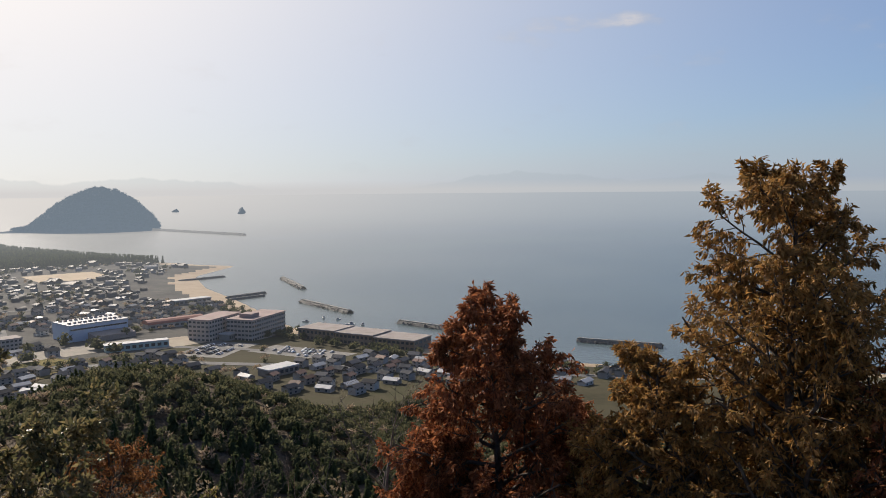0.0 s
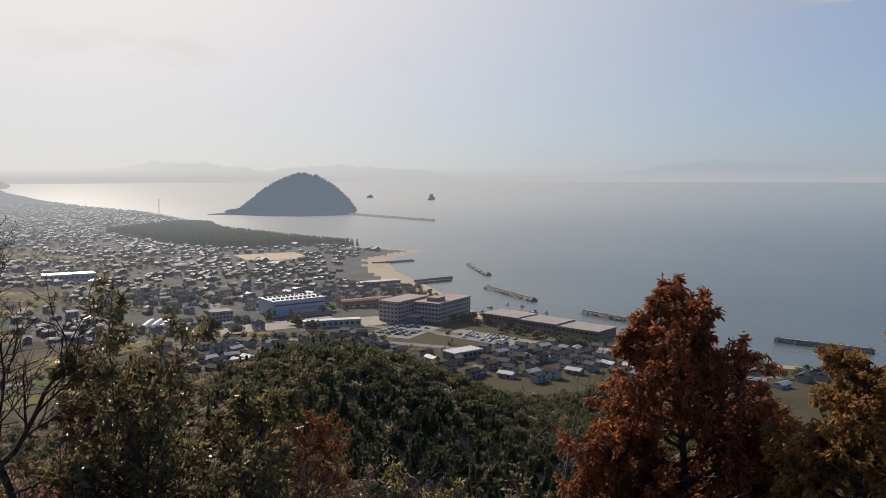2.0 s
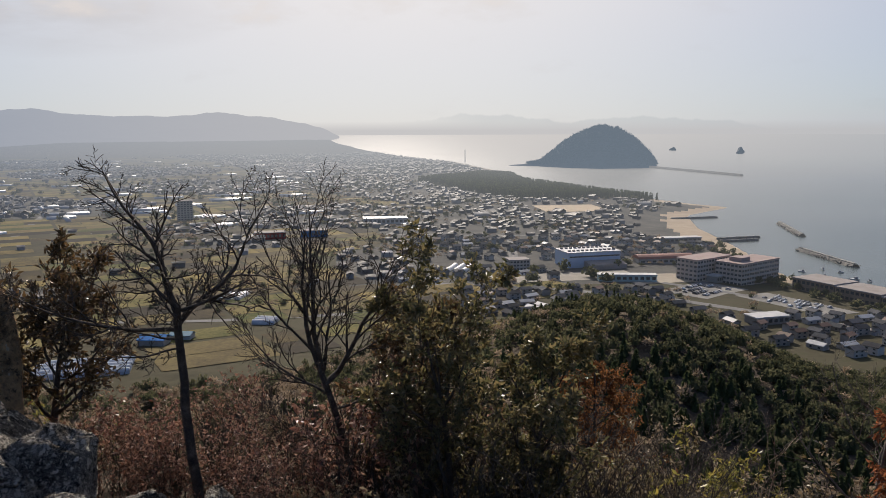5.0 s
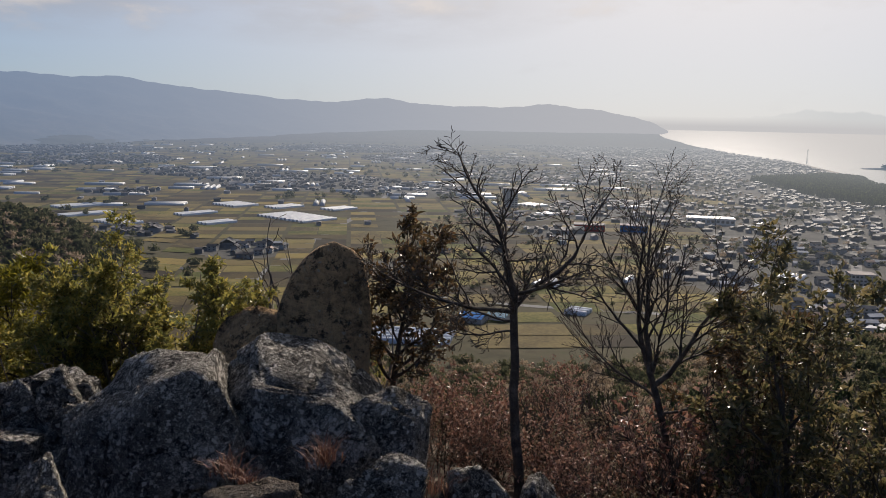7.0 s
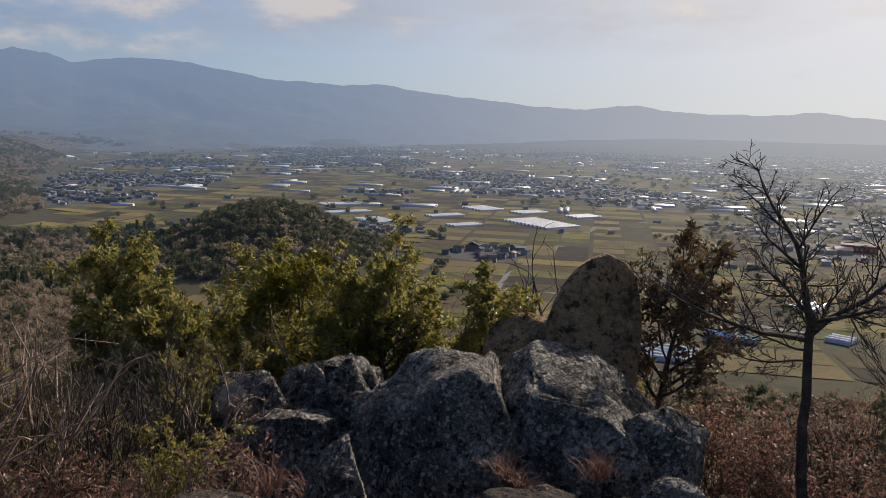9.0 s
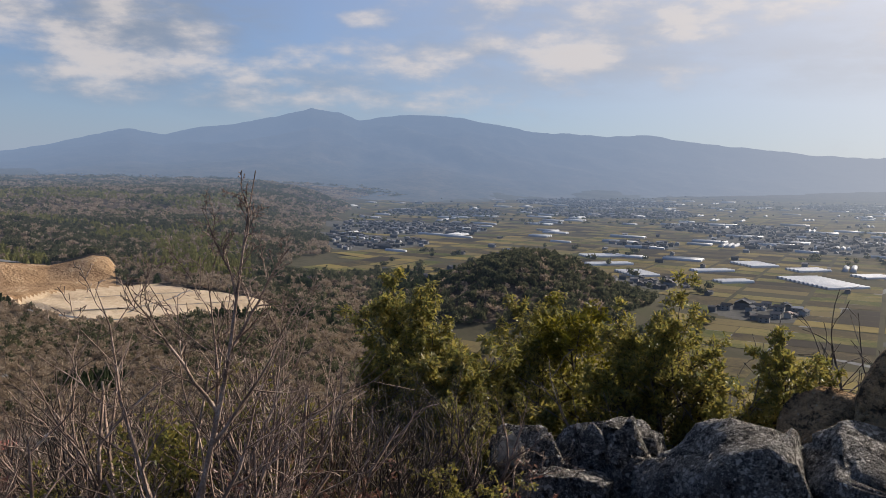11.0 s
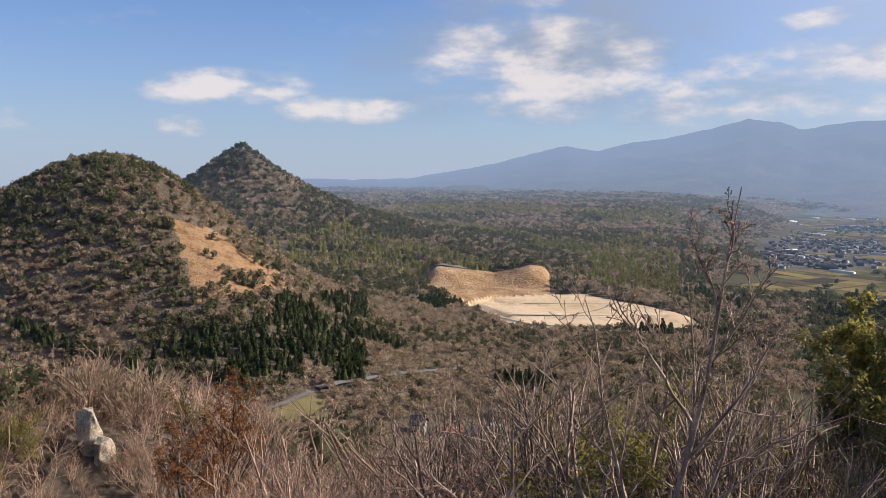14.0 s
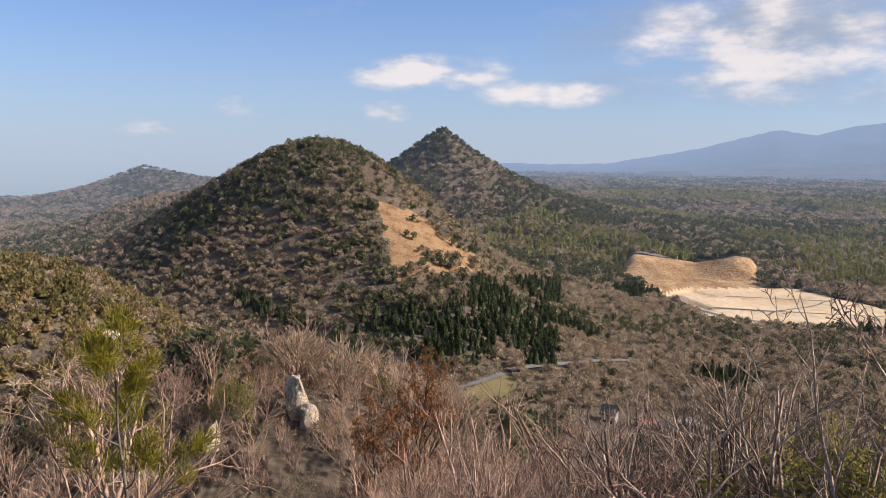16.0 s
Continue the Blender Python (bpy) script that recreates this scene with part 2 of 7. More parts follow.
def bump_at(x, y, cx, cy, h, rx, ry=None, turn=0.0, sharp=2.0):
    ry = ry or rx
    c, s = math.cos(radians(turn)), math.sin(radians(turn))
    u, v = ((x - cx) * c + (y - cy) * s) / rx, (-(x - cx) * s + (y - cy) * c) / ry
    return h * np.exp(-np.power(u * u + v * v, sharp / 2))


def az_of(x, y):
    return np.degrees(np.arctan2(-x, y))


def smooth01(v):
    v = np.clip(v, 0, 1)
    return v * v * (3 - 2 * v)


def far_lift(r):
    """The far country is drawn in: beyond 3 km ground and sea are bent up to fit the camera's view of coast and
    horizon.
    """
    d = np.maximum(r, 1.0)
    apparent = d + 7.7e-7 * np.maximum(d - 3000, 0) ** 3
    return EYE * (1 - d / apparent)


def land(x, y):
    x, y = np.asarray(x, float), np.asarray(y, float)
    r = np.hypot(x, y)
    a = az_of(x, y)
    shore = coast(y) - x
    plain = np.clip(shore * 0.045, -4, 5.0)
    # inland the country rises towards the south and east
    inland = np.where(a > 0, smooth01((a - 54 + 7 * fbm(x, y, 420, 2, 41)) / 13), smooth01((-110 - a) / 50))
    inland = inland * (1 - 0.82 * smooth01((a - 104) / 12) * smooth01((165 - a) / 25) * smooth01((r - 700) / 500))
    rise = inland * (10 + 50 * smooth01((r - 620) / 1500) + 8 * fbm(x, y, 330, 3, 5) * smooth01((r - 300) / 300))
    z = rise + inland * 16 * fbm(x, y, 620, 3, 43) * smooth01((r - 900) / 700)
    rough = fbm(x, y, 90, 4, 3)
    # the hill under the eye
    fall = np.exp(-np.power(np.maximum(r - 9, 0) / 118.0, 0.95))
    knoll = 123.4 * fall * (1 + 0.10 * rough * smooth01(r / 60)) - 0.28 * np.clip(r - 1.5, 0, 7.5) * fall
    # wooded spur below, towards the town
    z = z + bump_at(x, y, 112, 335, 37, 62, 95, 20)
    z = z + bump_at(x, y, 40, 270, 15, 60, 90, 0)
    # round hill out on the plain
    z = z + bump_at(x, y, -540, 512, 42, 115, 78, -60, 2.4)
    # the steep wooded hill, its shoulder, and the cone behind it
    z = z + bump_at(x, y, -590, -148, 104, 146, 126, 10, 1.9)
    z = z + bump_at(x, y, -660, -270, 31, 155, 130, 0, 2)
    z = z + bump_at(x, y, -470, -70, 26, 130, 70, 25, 2)
    z = z + bump_at(x, y, -1100, -113, 139, 155, 155, 0, 1.12)
    # spur that runs from this hill to the left of the valley
    z = z + bump_at(x, y, -190, -125, 46, 130, 55, 25, 2)
    z = z + 21 * np.exp(-((r - 205) / 52) ** 2) * smooth01((a - 101.5) / 5) * smooth01((150 - a) / 15)
    # hills far to the left
    z = z + bump_at(x, y, -1803, -868, 74, 160, 160, 0, 1.3) + bump_at(x, y, -1830, -800, 16, 380, 220, 30, 2)
    z = z + bump_at(x, y, -1080, -490, 52, 210, 120, 30, 2)
    knoll = knoll - 1.5 * smooth01((r - 1.8) / 4) * smooth01((10 - a) / 14) * smooth01((a + 140) / 40) * fall
    z = plain + knoll + z * smooth01((r - 25) / 140)
    z = z + bump_at(x, y, -33, -12, 19, 24, 18, 20, 2) * smooth01((r - 10) / 14)
    z = z + 3.0 * rough * smooth01((z - 12) / 25) * smooth01(r / 40)
    # the levelled ground of the quarry and its cut bank
    lo, hi = quarry_edges(a)
    floor = smooth01((r - lo + 10) / 14) * smooth01((hi - r + 4) / 8) * smooth01((a - 63) / 0.8) * smooth01((81.6 - a) / 1.0)
    bank = smooth01((a - 74.2) / 1.0) * smooth01((83.6 - a) / 1.2) * smooth01((r - hi) / 4) * smooth01((890 - r) / 40)
    z = z + bank * (np.maximum(z, 14 + (np.interp(a, [74.4, 76, 78.6, 81, 83], [20, 25, 15, 21, 24]) + 3 * fbm(x, y, 25, 3, 44)) * smooth01((r - hi) / (832 - hi))) - z)
    z = z + floor * (14 + 2.2 * smooth01((r - lo - 48) / 5) + 1.2 * smooth01((r - lo - 100) / 5) - z)
    z = np.where(shore < 0, np.minimum(z, plain), z)
    # away from the bay the far ground is sunk to fit the low skyline in the camera's view
    z = z - 235 * smooth01((r - 2250) / 2500) * smooth01((a - 103) / 6)
    return z + far_lift(r) * smooth01((60 - a) / 10) * smooth01((a + 100) / 20)


def quarry_edges(a):
    return np.interp(a, [63.6, 66, 70, 77.3, 81], [634, 613, 608, 606, 690]), np.interp(a, [63.6, 66, 72.4, 78, 81, 83], [642, 700, 767, 745, 705, 730])


def in_quarry(x, y):
    a, r = az_of(x, y), np.hypot(x, y)
    lo, hi = quarry_edges(a)
    return ((a > 63) & (a < 81.8) & (r > lo - 6) & (r < hi + 4)) | ((a > 74.6) & (a < 83.2) & (r >= hi) & (r < 834))


def in_scar(x, y):
    """The bare landslip on the steep hill."""
    a, r = az_of(x, y), np.hypot(x, y)
    e = np.degrees(np.arctan2(land(x, y) - EYE, r))
    top = np.interp(a, [93.0, 95.5, 98.0, 100.4], [-7.2, -5.2, -3.7, -2.9])
    low = np.interp(a, [93.0, 96.0, 98.9, 100.4], [-7.9, -8.2, -8.6, -3.5])
    return (a > 93) & (a < 100.4) & (e < top) & (e > low) & (r > 330) & (r < 640)


def in_meadow(x, y):
    a, r = az_of(x, y), np.hypot(x, y)
    e = np.degrees(np.arctan2(land(x, y) - EYE, r))
    m = (a > 90.6) & (a < 94.6) & (e < np.interp(a, [90.6, 91.4, 94.6], [-15.2, -14.9, -16.2])) & (e > -16.9)
    return (m | ((a > 94) & (a < 98) & (e < -17.2 + (a - 94) * 0.25) & (e > -18.6 + (a - 94) * 0.3))) & (r < 520) & (r > 180)


def in_town(x, y):
    sh = coast(y) - x
    t = np.where((sh > 0) & (sh < 380 + np.clip(y - 900, 0, 2500) * 0.22) & (y > 620), 1.0, 0.0)
    for cx, cy, r in TOWNLETS:
        t = np.maximum(t, np.exp(-(((x - cx) ** 2 + (y - cy) ** 2) / (r * r)) ** 2))
    return t


TOWNLETS = [(-392, 648, 48), (-713, 1356, 210), (-480, 1300, 150), (-1111, 646, 150), (-1300, 900, 170), (-980, 1500, 160), (-300, 1750, 240), (-1500, 1700, 260), (-700, 2300, 300), (-60, 1150, 170),
            (-1900, 2100, 300), (-1200, 2800, 350), (-240, 1020, 70), (-150, 880, 60), (-560, 700, 50), (-240, 620, 35), (-1650, 1250, 160), (-850, 1050, 70), (60, 760, 110)]


def land1(x, y):
    return float(land(np.array([x]), np.array([y]))[0])


SHARES = [0, 90, 250, 650, 800, 1000, 1250, 1550, 1900, 2400, 3000, 3800, 6000]


def ring_of(d):
    return np.searchsorted(SHARES, d, side="right") - 1


# 1 mixes haze emission into the materials of rings beyond 250 m
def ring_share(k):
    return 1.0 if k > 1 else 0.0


azs = np.concatenate([np.arange(-75, 61, 0.45), np.arange(61, 84, 0.22), np.arange(84, 135, 0.5), np.arange(135, 285, 2.5)])
rad = np.concatenate([[0.0], np.geomspace(2.0, 300, 90)[:-1], np.geomspace(300, 590, 60)[:-1], np.arange(590, 850, 3.2), np.geomspace(852, 1600, 56)[:-1], np.geomspace(1600, 4990, 60)])
A, R = np.meshgrid(np.radians(azs), rad, indexing="ij")
GX, GY = -np.sin(A) * R, np.cos(A) * R
GZ = land(GX, GY)
na, nr = GX.shape
idx = np.arange(na * nr).reshape(na, nr)
nxt = np.roll(idx, -1, axis=0)
quads = np.stack([idx[:, :-1], idx[:, 1:], nxt[:, 1:], nxt[:, :-1]], -1).reshape(-1, 4)
fc = np.stack([GX, GY, GZ], -1).reshape(-1, 3)[quads].mean(1)
fr = ring_of(np.hypot(fc[:, 0], fc[:, 1]))
shore = coast(fc[:, 1]) - fc[:, 0]
kind = np.where(fc[:, 2] > 13, 0, 1)
kind = np.where((shore < 22 + 9 * fbm(fc[:, 0], fc[:, 1], 60, 2, 47) + 16 * ((fc[:, 1] > 820) & (fc[:, 1] < 1340))) & (fc[:, 2] < 5), 2, kind)
kind = np.where(in_quarry(fc[:, 0], fc[:, 1]), 3, kind)
kind = np.where(in_scar(fc[:, 0], fc[:, 1]), 5, kind)
kind = np.where(in_quarry(fc[:, 0], fc[:, 1]) & (fc[:, 2] > 18.5), 7, kind)
kind = np.where((kind == 1) & (in_town(fc[:, 0], fc[:, 1]) > 0.5), 6, kind)
kind = np.where(in_meadow(fc[:, 0], fc[:, 1]), 4, kind)
kind = np.where((np.hypot(fc[:, 0], fc[:, 1]) < 60), 0, kind)
nk = len(SHARES) - 1
gm = []
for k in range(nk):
    # s above 0 puts haze emission into the ground of that ring
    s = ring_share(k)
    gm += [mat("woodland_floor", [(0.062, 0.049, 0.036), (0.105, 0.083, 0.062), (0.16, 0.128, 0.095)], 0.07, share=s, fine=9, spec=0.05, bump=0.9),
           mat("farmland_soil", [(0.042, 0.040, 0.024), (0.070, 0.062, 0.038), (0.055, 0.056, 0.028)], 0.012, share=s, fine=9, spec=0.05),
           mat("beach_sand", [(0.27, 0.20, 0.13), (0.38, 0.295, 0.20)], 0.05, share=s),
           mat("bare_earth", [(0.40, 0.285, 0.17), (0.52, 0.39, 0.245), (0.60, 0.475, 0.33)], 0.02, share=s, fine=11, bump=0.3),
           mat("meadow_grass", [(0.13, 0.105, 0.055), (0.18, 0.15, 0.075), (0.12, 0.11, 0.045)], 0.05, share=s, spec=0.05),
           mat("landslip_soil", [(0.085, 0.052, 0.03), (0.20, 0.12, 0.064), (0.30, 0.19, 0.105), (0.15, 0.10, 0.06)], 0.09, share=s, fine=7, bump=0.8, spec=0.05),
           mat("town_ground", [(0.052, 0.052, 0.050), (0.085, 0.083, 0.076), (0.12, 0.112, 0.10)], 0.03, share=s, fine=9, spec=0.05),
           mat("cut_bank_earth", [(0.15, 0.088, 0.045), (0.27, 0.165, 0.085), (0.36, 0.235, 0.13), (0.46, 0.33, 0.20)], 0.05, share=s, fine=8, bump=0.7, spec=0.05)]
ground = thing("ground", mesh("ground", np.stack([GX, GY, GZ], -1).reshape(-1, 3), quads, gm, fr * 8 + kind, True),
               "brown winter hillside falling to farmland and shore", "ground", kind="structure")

# ---- sea ----
sm = bpy.data.materials.new("sea_water")
sm.use_nodes = True
n = Nodes(sm.node_tree)
pos = n.add("ShaderNodeNewGeometry").outputs["Position"]
p = n.add("ShaderNodeBsdfPrincipled")
n.link(n.ramp(n.noise(pos, 0.004, 4), [(0.35, (0.045, 0.075, 0.085)), (0.65, (0.075, 0.105, 0.11))]), p.inputs["Base Color"])
p.inputs["Roughness"].default_value = 0.26
p.inputs["IOR"].default_value = 1.33
bp = n.add("ShaderNodeBump")
bp.inputs["Strength"].default_value, bp.inputs["Distance"].default_value = 0.22, 1.0
n.link(n.math("ADD", n.noise(pos, 0.25, 4), n.math("MULTIPLY", n.noise(pos, 0.02, 3), 2.0)), bp.inputs["Height"])
n.link(bp.outputs[0], p.inputs["Normal"])
# the paling of the far water is haze emission mixed into its material
finish(n, p.outputs[0], 1.0, HAZE_GLOW_SEA, (300.0, 2600.0, 2800.0))
sa = np.radians(np.arange(-150, 64, 3.0))
sr = np.array([250.0, 900, 1700, 2100, 2500, 2900, 3300, 3700, 4100, 4500, 4990])
SX = -np.sin(sa)[:, None] * sr
SY = np.cos(sa)[:, None] * sr
si = np.arange(SX.size).reshape(SX.shape)
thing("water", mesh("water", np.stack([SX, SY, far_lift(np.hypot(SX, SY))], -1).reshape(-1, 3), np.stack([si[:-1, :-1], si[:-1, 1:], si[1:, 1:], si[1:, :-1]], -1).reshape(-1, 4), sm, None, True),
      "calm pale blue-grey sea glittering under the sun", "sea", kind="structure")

# ---- far mountains and islands: the backdrop ----
SKY_AZ = [2.4, 3.2, 3.7, 4.4, 5.3, 6.9, 8.5, 10.4, 13.6, 16, 18.3, 21.2, 23, 25, 28.5, 30.3, 34, 37, 39, 41.6, 45, 46.5, 47.8, 49.6, 51.3, 53.4, 55.6, 57.2, 58.6, 60, 61.9, 64.5, 67.5, 69.5, 71.5, 73.7, 75.3, 78.9, 82.7, 84, 88, 91.5, 96, 104, 110, 112.5, 118, 125]
SKY_EL = [-0.7, -0.3, -0.1, 0.1, 0.26, 0.52, 0.62, 0.88, 0.6, 0.7, 0.68, 1.1, 1.0, 0.78, 0.9, 1.1, 1.48, 1.8, 2.1, 2.03, 2.2, 2.2, 2.5, 2.75, 3.1, 3.3, 3.3, 3.05, 2.82, 3.33, 3.62, 2.9, 2.35, 2.1, 1.5, 1.9, 1.5, 0.65, 0, -0.25, -0.45, -0.38, -0.6, -1.3, -1.7, -2.0, -2.7, -3.2]
FOOT_D = ([0, 20, 30, 38.7, 46, 54, 71, 80, 100, 125], [4450, 4430, 3800, 3350, 2950, 2550, 2650, 2900, 3000, 3400])     # where the plain ends, by azimuth


def range_mesh(name, a0, a1, d0, d1, crest, rows, step, material, ridge=0.26, seed=7):
    aa = np.arange(a0, a1 + 0.01, step)
    t = np.linspace(0, 1, rows)
    AA, TT = np.meshgrid(aa, t, indexing="ij")
    d0 = np.interp(AA, *d0)
    D = d0 + (d1 - d0) * TT
    x, y = -np.sin(np.radians(AA)) * D, np.cos(np.radians(AA)) * D
    top = EYE + d1 * np.tan(np.radians(crest(AA)))
    prof = np.power(TT, 1.35)
    rg = (0.7 - np.abs(fbm(x, y, 620, 5, seed)) * 3.0) * ridge * prof * (1 - TT) * 4
    base = land(-np.sin(np.radians(AA)) * d0, np.cos(np.radians(AA)) * d0) - 4
    z = base + (top - base) * np.clip(prof * (1 + rg * 0.9) - 0.10 * prof * (1 - TT), 0, 1.0)
    z = z + 5 * fbm(x, y, 45, 3, seed + 2) + 9 * fbm(x, y, 160, 4, seed + 1) * np.minimum(1, TT * 4) * (0.35 + (1 - TT))
    i = np.arange(x.size).reshape(x.shape)
    q = np.stack([i[:-1, :-1], i[:-1, 1:], i[1:, 1:], i[1:, :-1]], -1).reshape(-1, 4)
    return mesh(name, np.stack([x, y, z], -1).reshape(-1, 3), q, material, None, True)


# the blue haze on the range is emission in its material, stronger with distance
far_wood = mat("far_mountain_woods", [(0.025, 0.033, 0.03), (0.06, 0.06, 0.045), (0.12, 0.10, 0.07)], 0.006, share=1.0, haze_glow=HAZE_GLOW_FAR, haze=(700.0, 1750.0, 2400.0), fine=8)
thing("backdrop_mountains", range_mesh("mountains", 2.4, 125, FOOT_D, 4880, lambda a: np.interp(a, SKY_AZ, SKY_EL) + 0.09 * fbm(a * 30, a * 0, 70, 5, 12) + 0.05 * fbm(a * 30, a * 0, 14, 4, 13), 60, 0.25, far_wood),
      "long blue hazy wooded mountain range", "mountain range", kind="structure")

FOOT_AZ, FOOT_EL = [30, 36, 42, 46, 50, 54, 58, 62, 68, 74, 80, 90], [-3.0, -1.9, -1.5, -1.7, -1.2, -1.5, -1.0, -1.3, -0.9, -1.1, -0.8, -1.2]
# foothills glow with the same painted haze, starting nearer
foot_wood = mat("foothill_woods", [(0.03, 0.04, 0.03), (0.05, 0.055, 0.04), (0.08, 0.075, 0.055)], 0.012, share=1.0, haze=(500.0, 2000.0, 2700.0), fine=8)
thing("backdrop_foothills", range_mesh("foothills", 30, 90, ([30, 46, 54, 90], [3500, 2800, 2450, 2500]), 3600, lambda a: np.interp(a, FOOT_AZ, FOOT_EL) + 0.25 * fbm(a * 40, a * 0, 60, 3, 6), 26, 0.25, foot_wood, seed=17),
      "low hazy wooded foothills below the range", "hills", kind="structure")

# ---- lines of sight over the land ----
def meet(azimuth, elevation, lift=0.0, d0=40.0):
    """The first point of the land in this direction from the eye."""
    d = d0 * np.power(4900 / d0, np.linspace(0, 1, 900))
    a = radians(azimuth)
    x, y = -math.sin(a) * d, math.cos(a) * d
    h = land(x, y) - (EYE + d * math.tan(radians(elevation)))
    k = int(np.argmax(h > 0)) if (h > 0).any() else len(d) - 1
    return Vector((x[k], y[k], land1(x[k], y[k]) + lift))


# ---- leaf and bark ----
def leaf_mat(name, colours, gloss=0.45, thin=0.35):
    if name in MATS:
        return MATS[name]
    m = bpy.data.materials.new(name)
    m.use_nodes = True
    n = Nodes(m.node_tree)
    g = n.add("ShaderNodeNewGeometry")
    f = n.math("ADD", n.math("MULTIPLY", g.outputs["Random Per Island"], 0.6), n.math("MULTIPLY", n.noise(g.outputs["Position"], 2.5, 3), 0.4))
    k = len(colours)
    col = n.ramp(f, [(0.12 + 0.76 * i / (k - 1), tuple(c)) for i, c in enumerate(colours)])
    p = n.add("ShaderNodeBsdfPrincipled")
    n.link(col, p.inputs["Base Color"])
    p.inputs["Roughness"].default_value = gloss
    p.inputs["Specular IOR Level"].default_value = 0.5 if gloss < 0.5 else 0.22
    tr = n.add("ShaderNodeBsdfTranslucent")
    n.link(col, tr.inputs[0])
    mx = n.add("ShaderNodeMixShader")
    mx.inputs[0].default_value = thin
    n.link(p.outputs[0], mx.inputs[1])
    n.link(tr.outputs[0], mx.inputs[2])
    finish(n, mx.outputs[0], 0.0)
    MATS[name] = m
    return m


BARK_DARK = mat("dark_bark", [(0.026, 0.020, 0.016), (0.068, 0.053, 0.041), (0.135, 0.11, 0.086)], 14, bump=0.5)
BARK_GREY = mat("grey_bark", [(0.07, 0.055, 0.045), (0.14, 0.115, 0.095), (0.23, 0.20, 0.17)], 14, bump=0.5)
# grey-brown twigs; the palest tone also paints in rim light
BARK_TWIG = mat("rim_lit_twig_bark", [(0.082, 0.054, 0.038), (0.21, 0.146, 0.108), (0.47, 0.365, 0.29)], 9)
BARK_PINK = mat("pinkish_twig_bark", [(0.15, 0.095, 0.065), (0.32, 0.205, 0.145), (0.50, 0.355, 0.265)], 6)
LEAF_RUST = leaf_mat("rust_needles", [(0.07, 0.028, 0.011), (0.19, 0.078, 0.026), (0.32, 0.145, 0.055), (0.13, 0.065, 0.025)], 0.7, 0.4)
LEAF_RED = leaf_mat("red_brown_needles", [(0.09, 0.030, 0.014), (0.28, 0.098, 0.040), (0.50, 0.205, 0.092)], 0.7, 0.42)
LEAF_OCHRE = leaf_mat("ochre_needles", [(0.08, 0.048, 0.018), (0.23, 0.122, 0.038), (0.42, 0.22, 0.070), (0.15, 0.115, 0.036)], 0.7, 0.42)
LEAF_DARK = leaf_mat("dark_evergreen_leaves", [(0.050, 0.052, 0.025), (0.11, 0.104, 0.044), (0.23, 0.18, 0.086), (0.15, 0.12, 0.052)], 0.34, 0.5)
LEAF_BROWN = leaf_mat("brown_green_leaves", [(0.040, 0.034, 0.016), (0.11, 0.068, 0.031), (0.20, 0.115, 0.056)], 0.32, 0.40)
LEAF_OLIVE = leaf_mat("olive_green_leaves", [(0.11, 0.118, 0.036), (0.20, 0.19, 0.050), (0.30, 0.255, 0.062), (0.42, 0.32, 0.08)], 0.42, 0.60)
LEAF_PINE = leaf_mat("yellow_green_needles", [(0.10, 0.10, 0.014), (0.22, 0.19, 0.022), (0.34, 0.28, 0.035)], 0.5, 0.5)
LEAF_DEAD = leaf_mat("dead_red_leaves", [(0.075, 0.030, 0.020), (0.17, 0.072, 0.047), (0.36, 0.215, 0.155), (0.115, 0.048, 0.03)], 0.45, 0.42)
LEAF_PALE = leaf_mat("small_pale_leaves", [(0.07, 0.055, 0.024), (0.16, 0.11, 0.05), (0.34, 0.265, 0.175), (0.085, 0.085, 0.026)], 0.34, 0.42)


# ---- trees near the summit ----
def unit(v):
    return v / max(1e-9, np.linalg.norm(v))


def limb(rng, p, d, length, r0, r1, segs, wobble, up):
    pts, rr = [p], [r0]
    for i in range(segs):
        d = unit(d + rng.normal(0, wobble, 3) + np.array([0, 0, up]))
        p = p + d * length / segs
        pts.append(p)
        rr.append(r0 + (r1 - r0) * (i + 1) / segs)
    return np.array(pts), np.array(rr)


def fork(rng, out, pts, rr, level, spec):
    """Adds the limbs that grow from one limb. spec: for each level (count, angle, length share, wobble, up, start share)."""
    if level >= len(spec):
        return
    count, angle, share, wobble, up, start = spec[level][:6]
    taper = spec[level][6] if len(spec[level]) > 6 else 0.6
    total = np.linalg.norm(np.diff(pts, axis=0), axis=1).sum()
    turn = rng.uniform(0, 6.28)
    for k in range(count):
        f = start + (0.98 - start) * (k + rng.uniform(0.1, 0.9)) / count
        i = min(int(f * (len(pts) - 1)), len(pts) - 2)
        g = f * (len(pts) - 1) - i
        p, r = pts[i] * (1 - g) + pts[i + 1] * g, rr[i] * (1 - g) + rr[i + 1] * g
        axis = unit(pts[i + 1] - pts[i])
        turn += 2.4 + rng.uniform(-0.5, 0.5)
        side = unit(np.cross(axis, (0.3, 0.2, 0.9) if abs(axis[2]) < 0.9 else (1.0, 0.1, 0)))
        side = side * math.cos(turn) + np.cross(axis, side) * math.sin(turn)
        an = radians(angle * rng.uniform(0.75, 1.25))
        d = axis * math.cos(an) + side * math.sin(an)
        ln = total * share * (1.15 - taper * f) * rng.uniform(0.7, 1.25)
        q, s = limb(rng, p, d, ln, r * 0.68, max(0.002, r * 0.2), 5 if level < 2 else 3 if level < 3 or len(spec) < 4 and level < 2 else 2, wobble, up)
        out.append((q, s, level + 1))
        fork(rng, out, q, s, level + 1, spec)


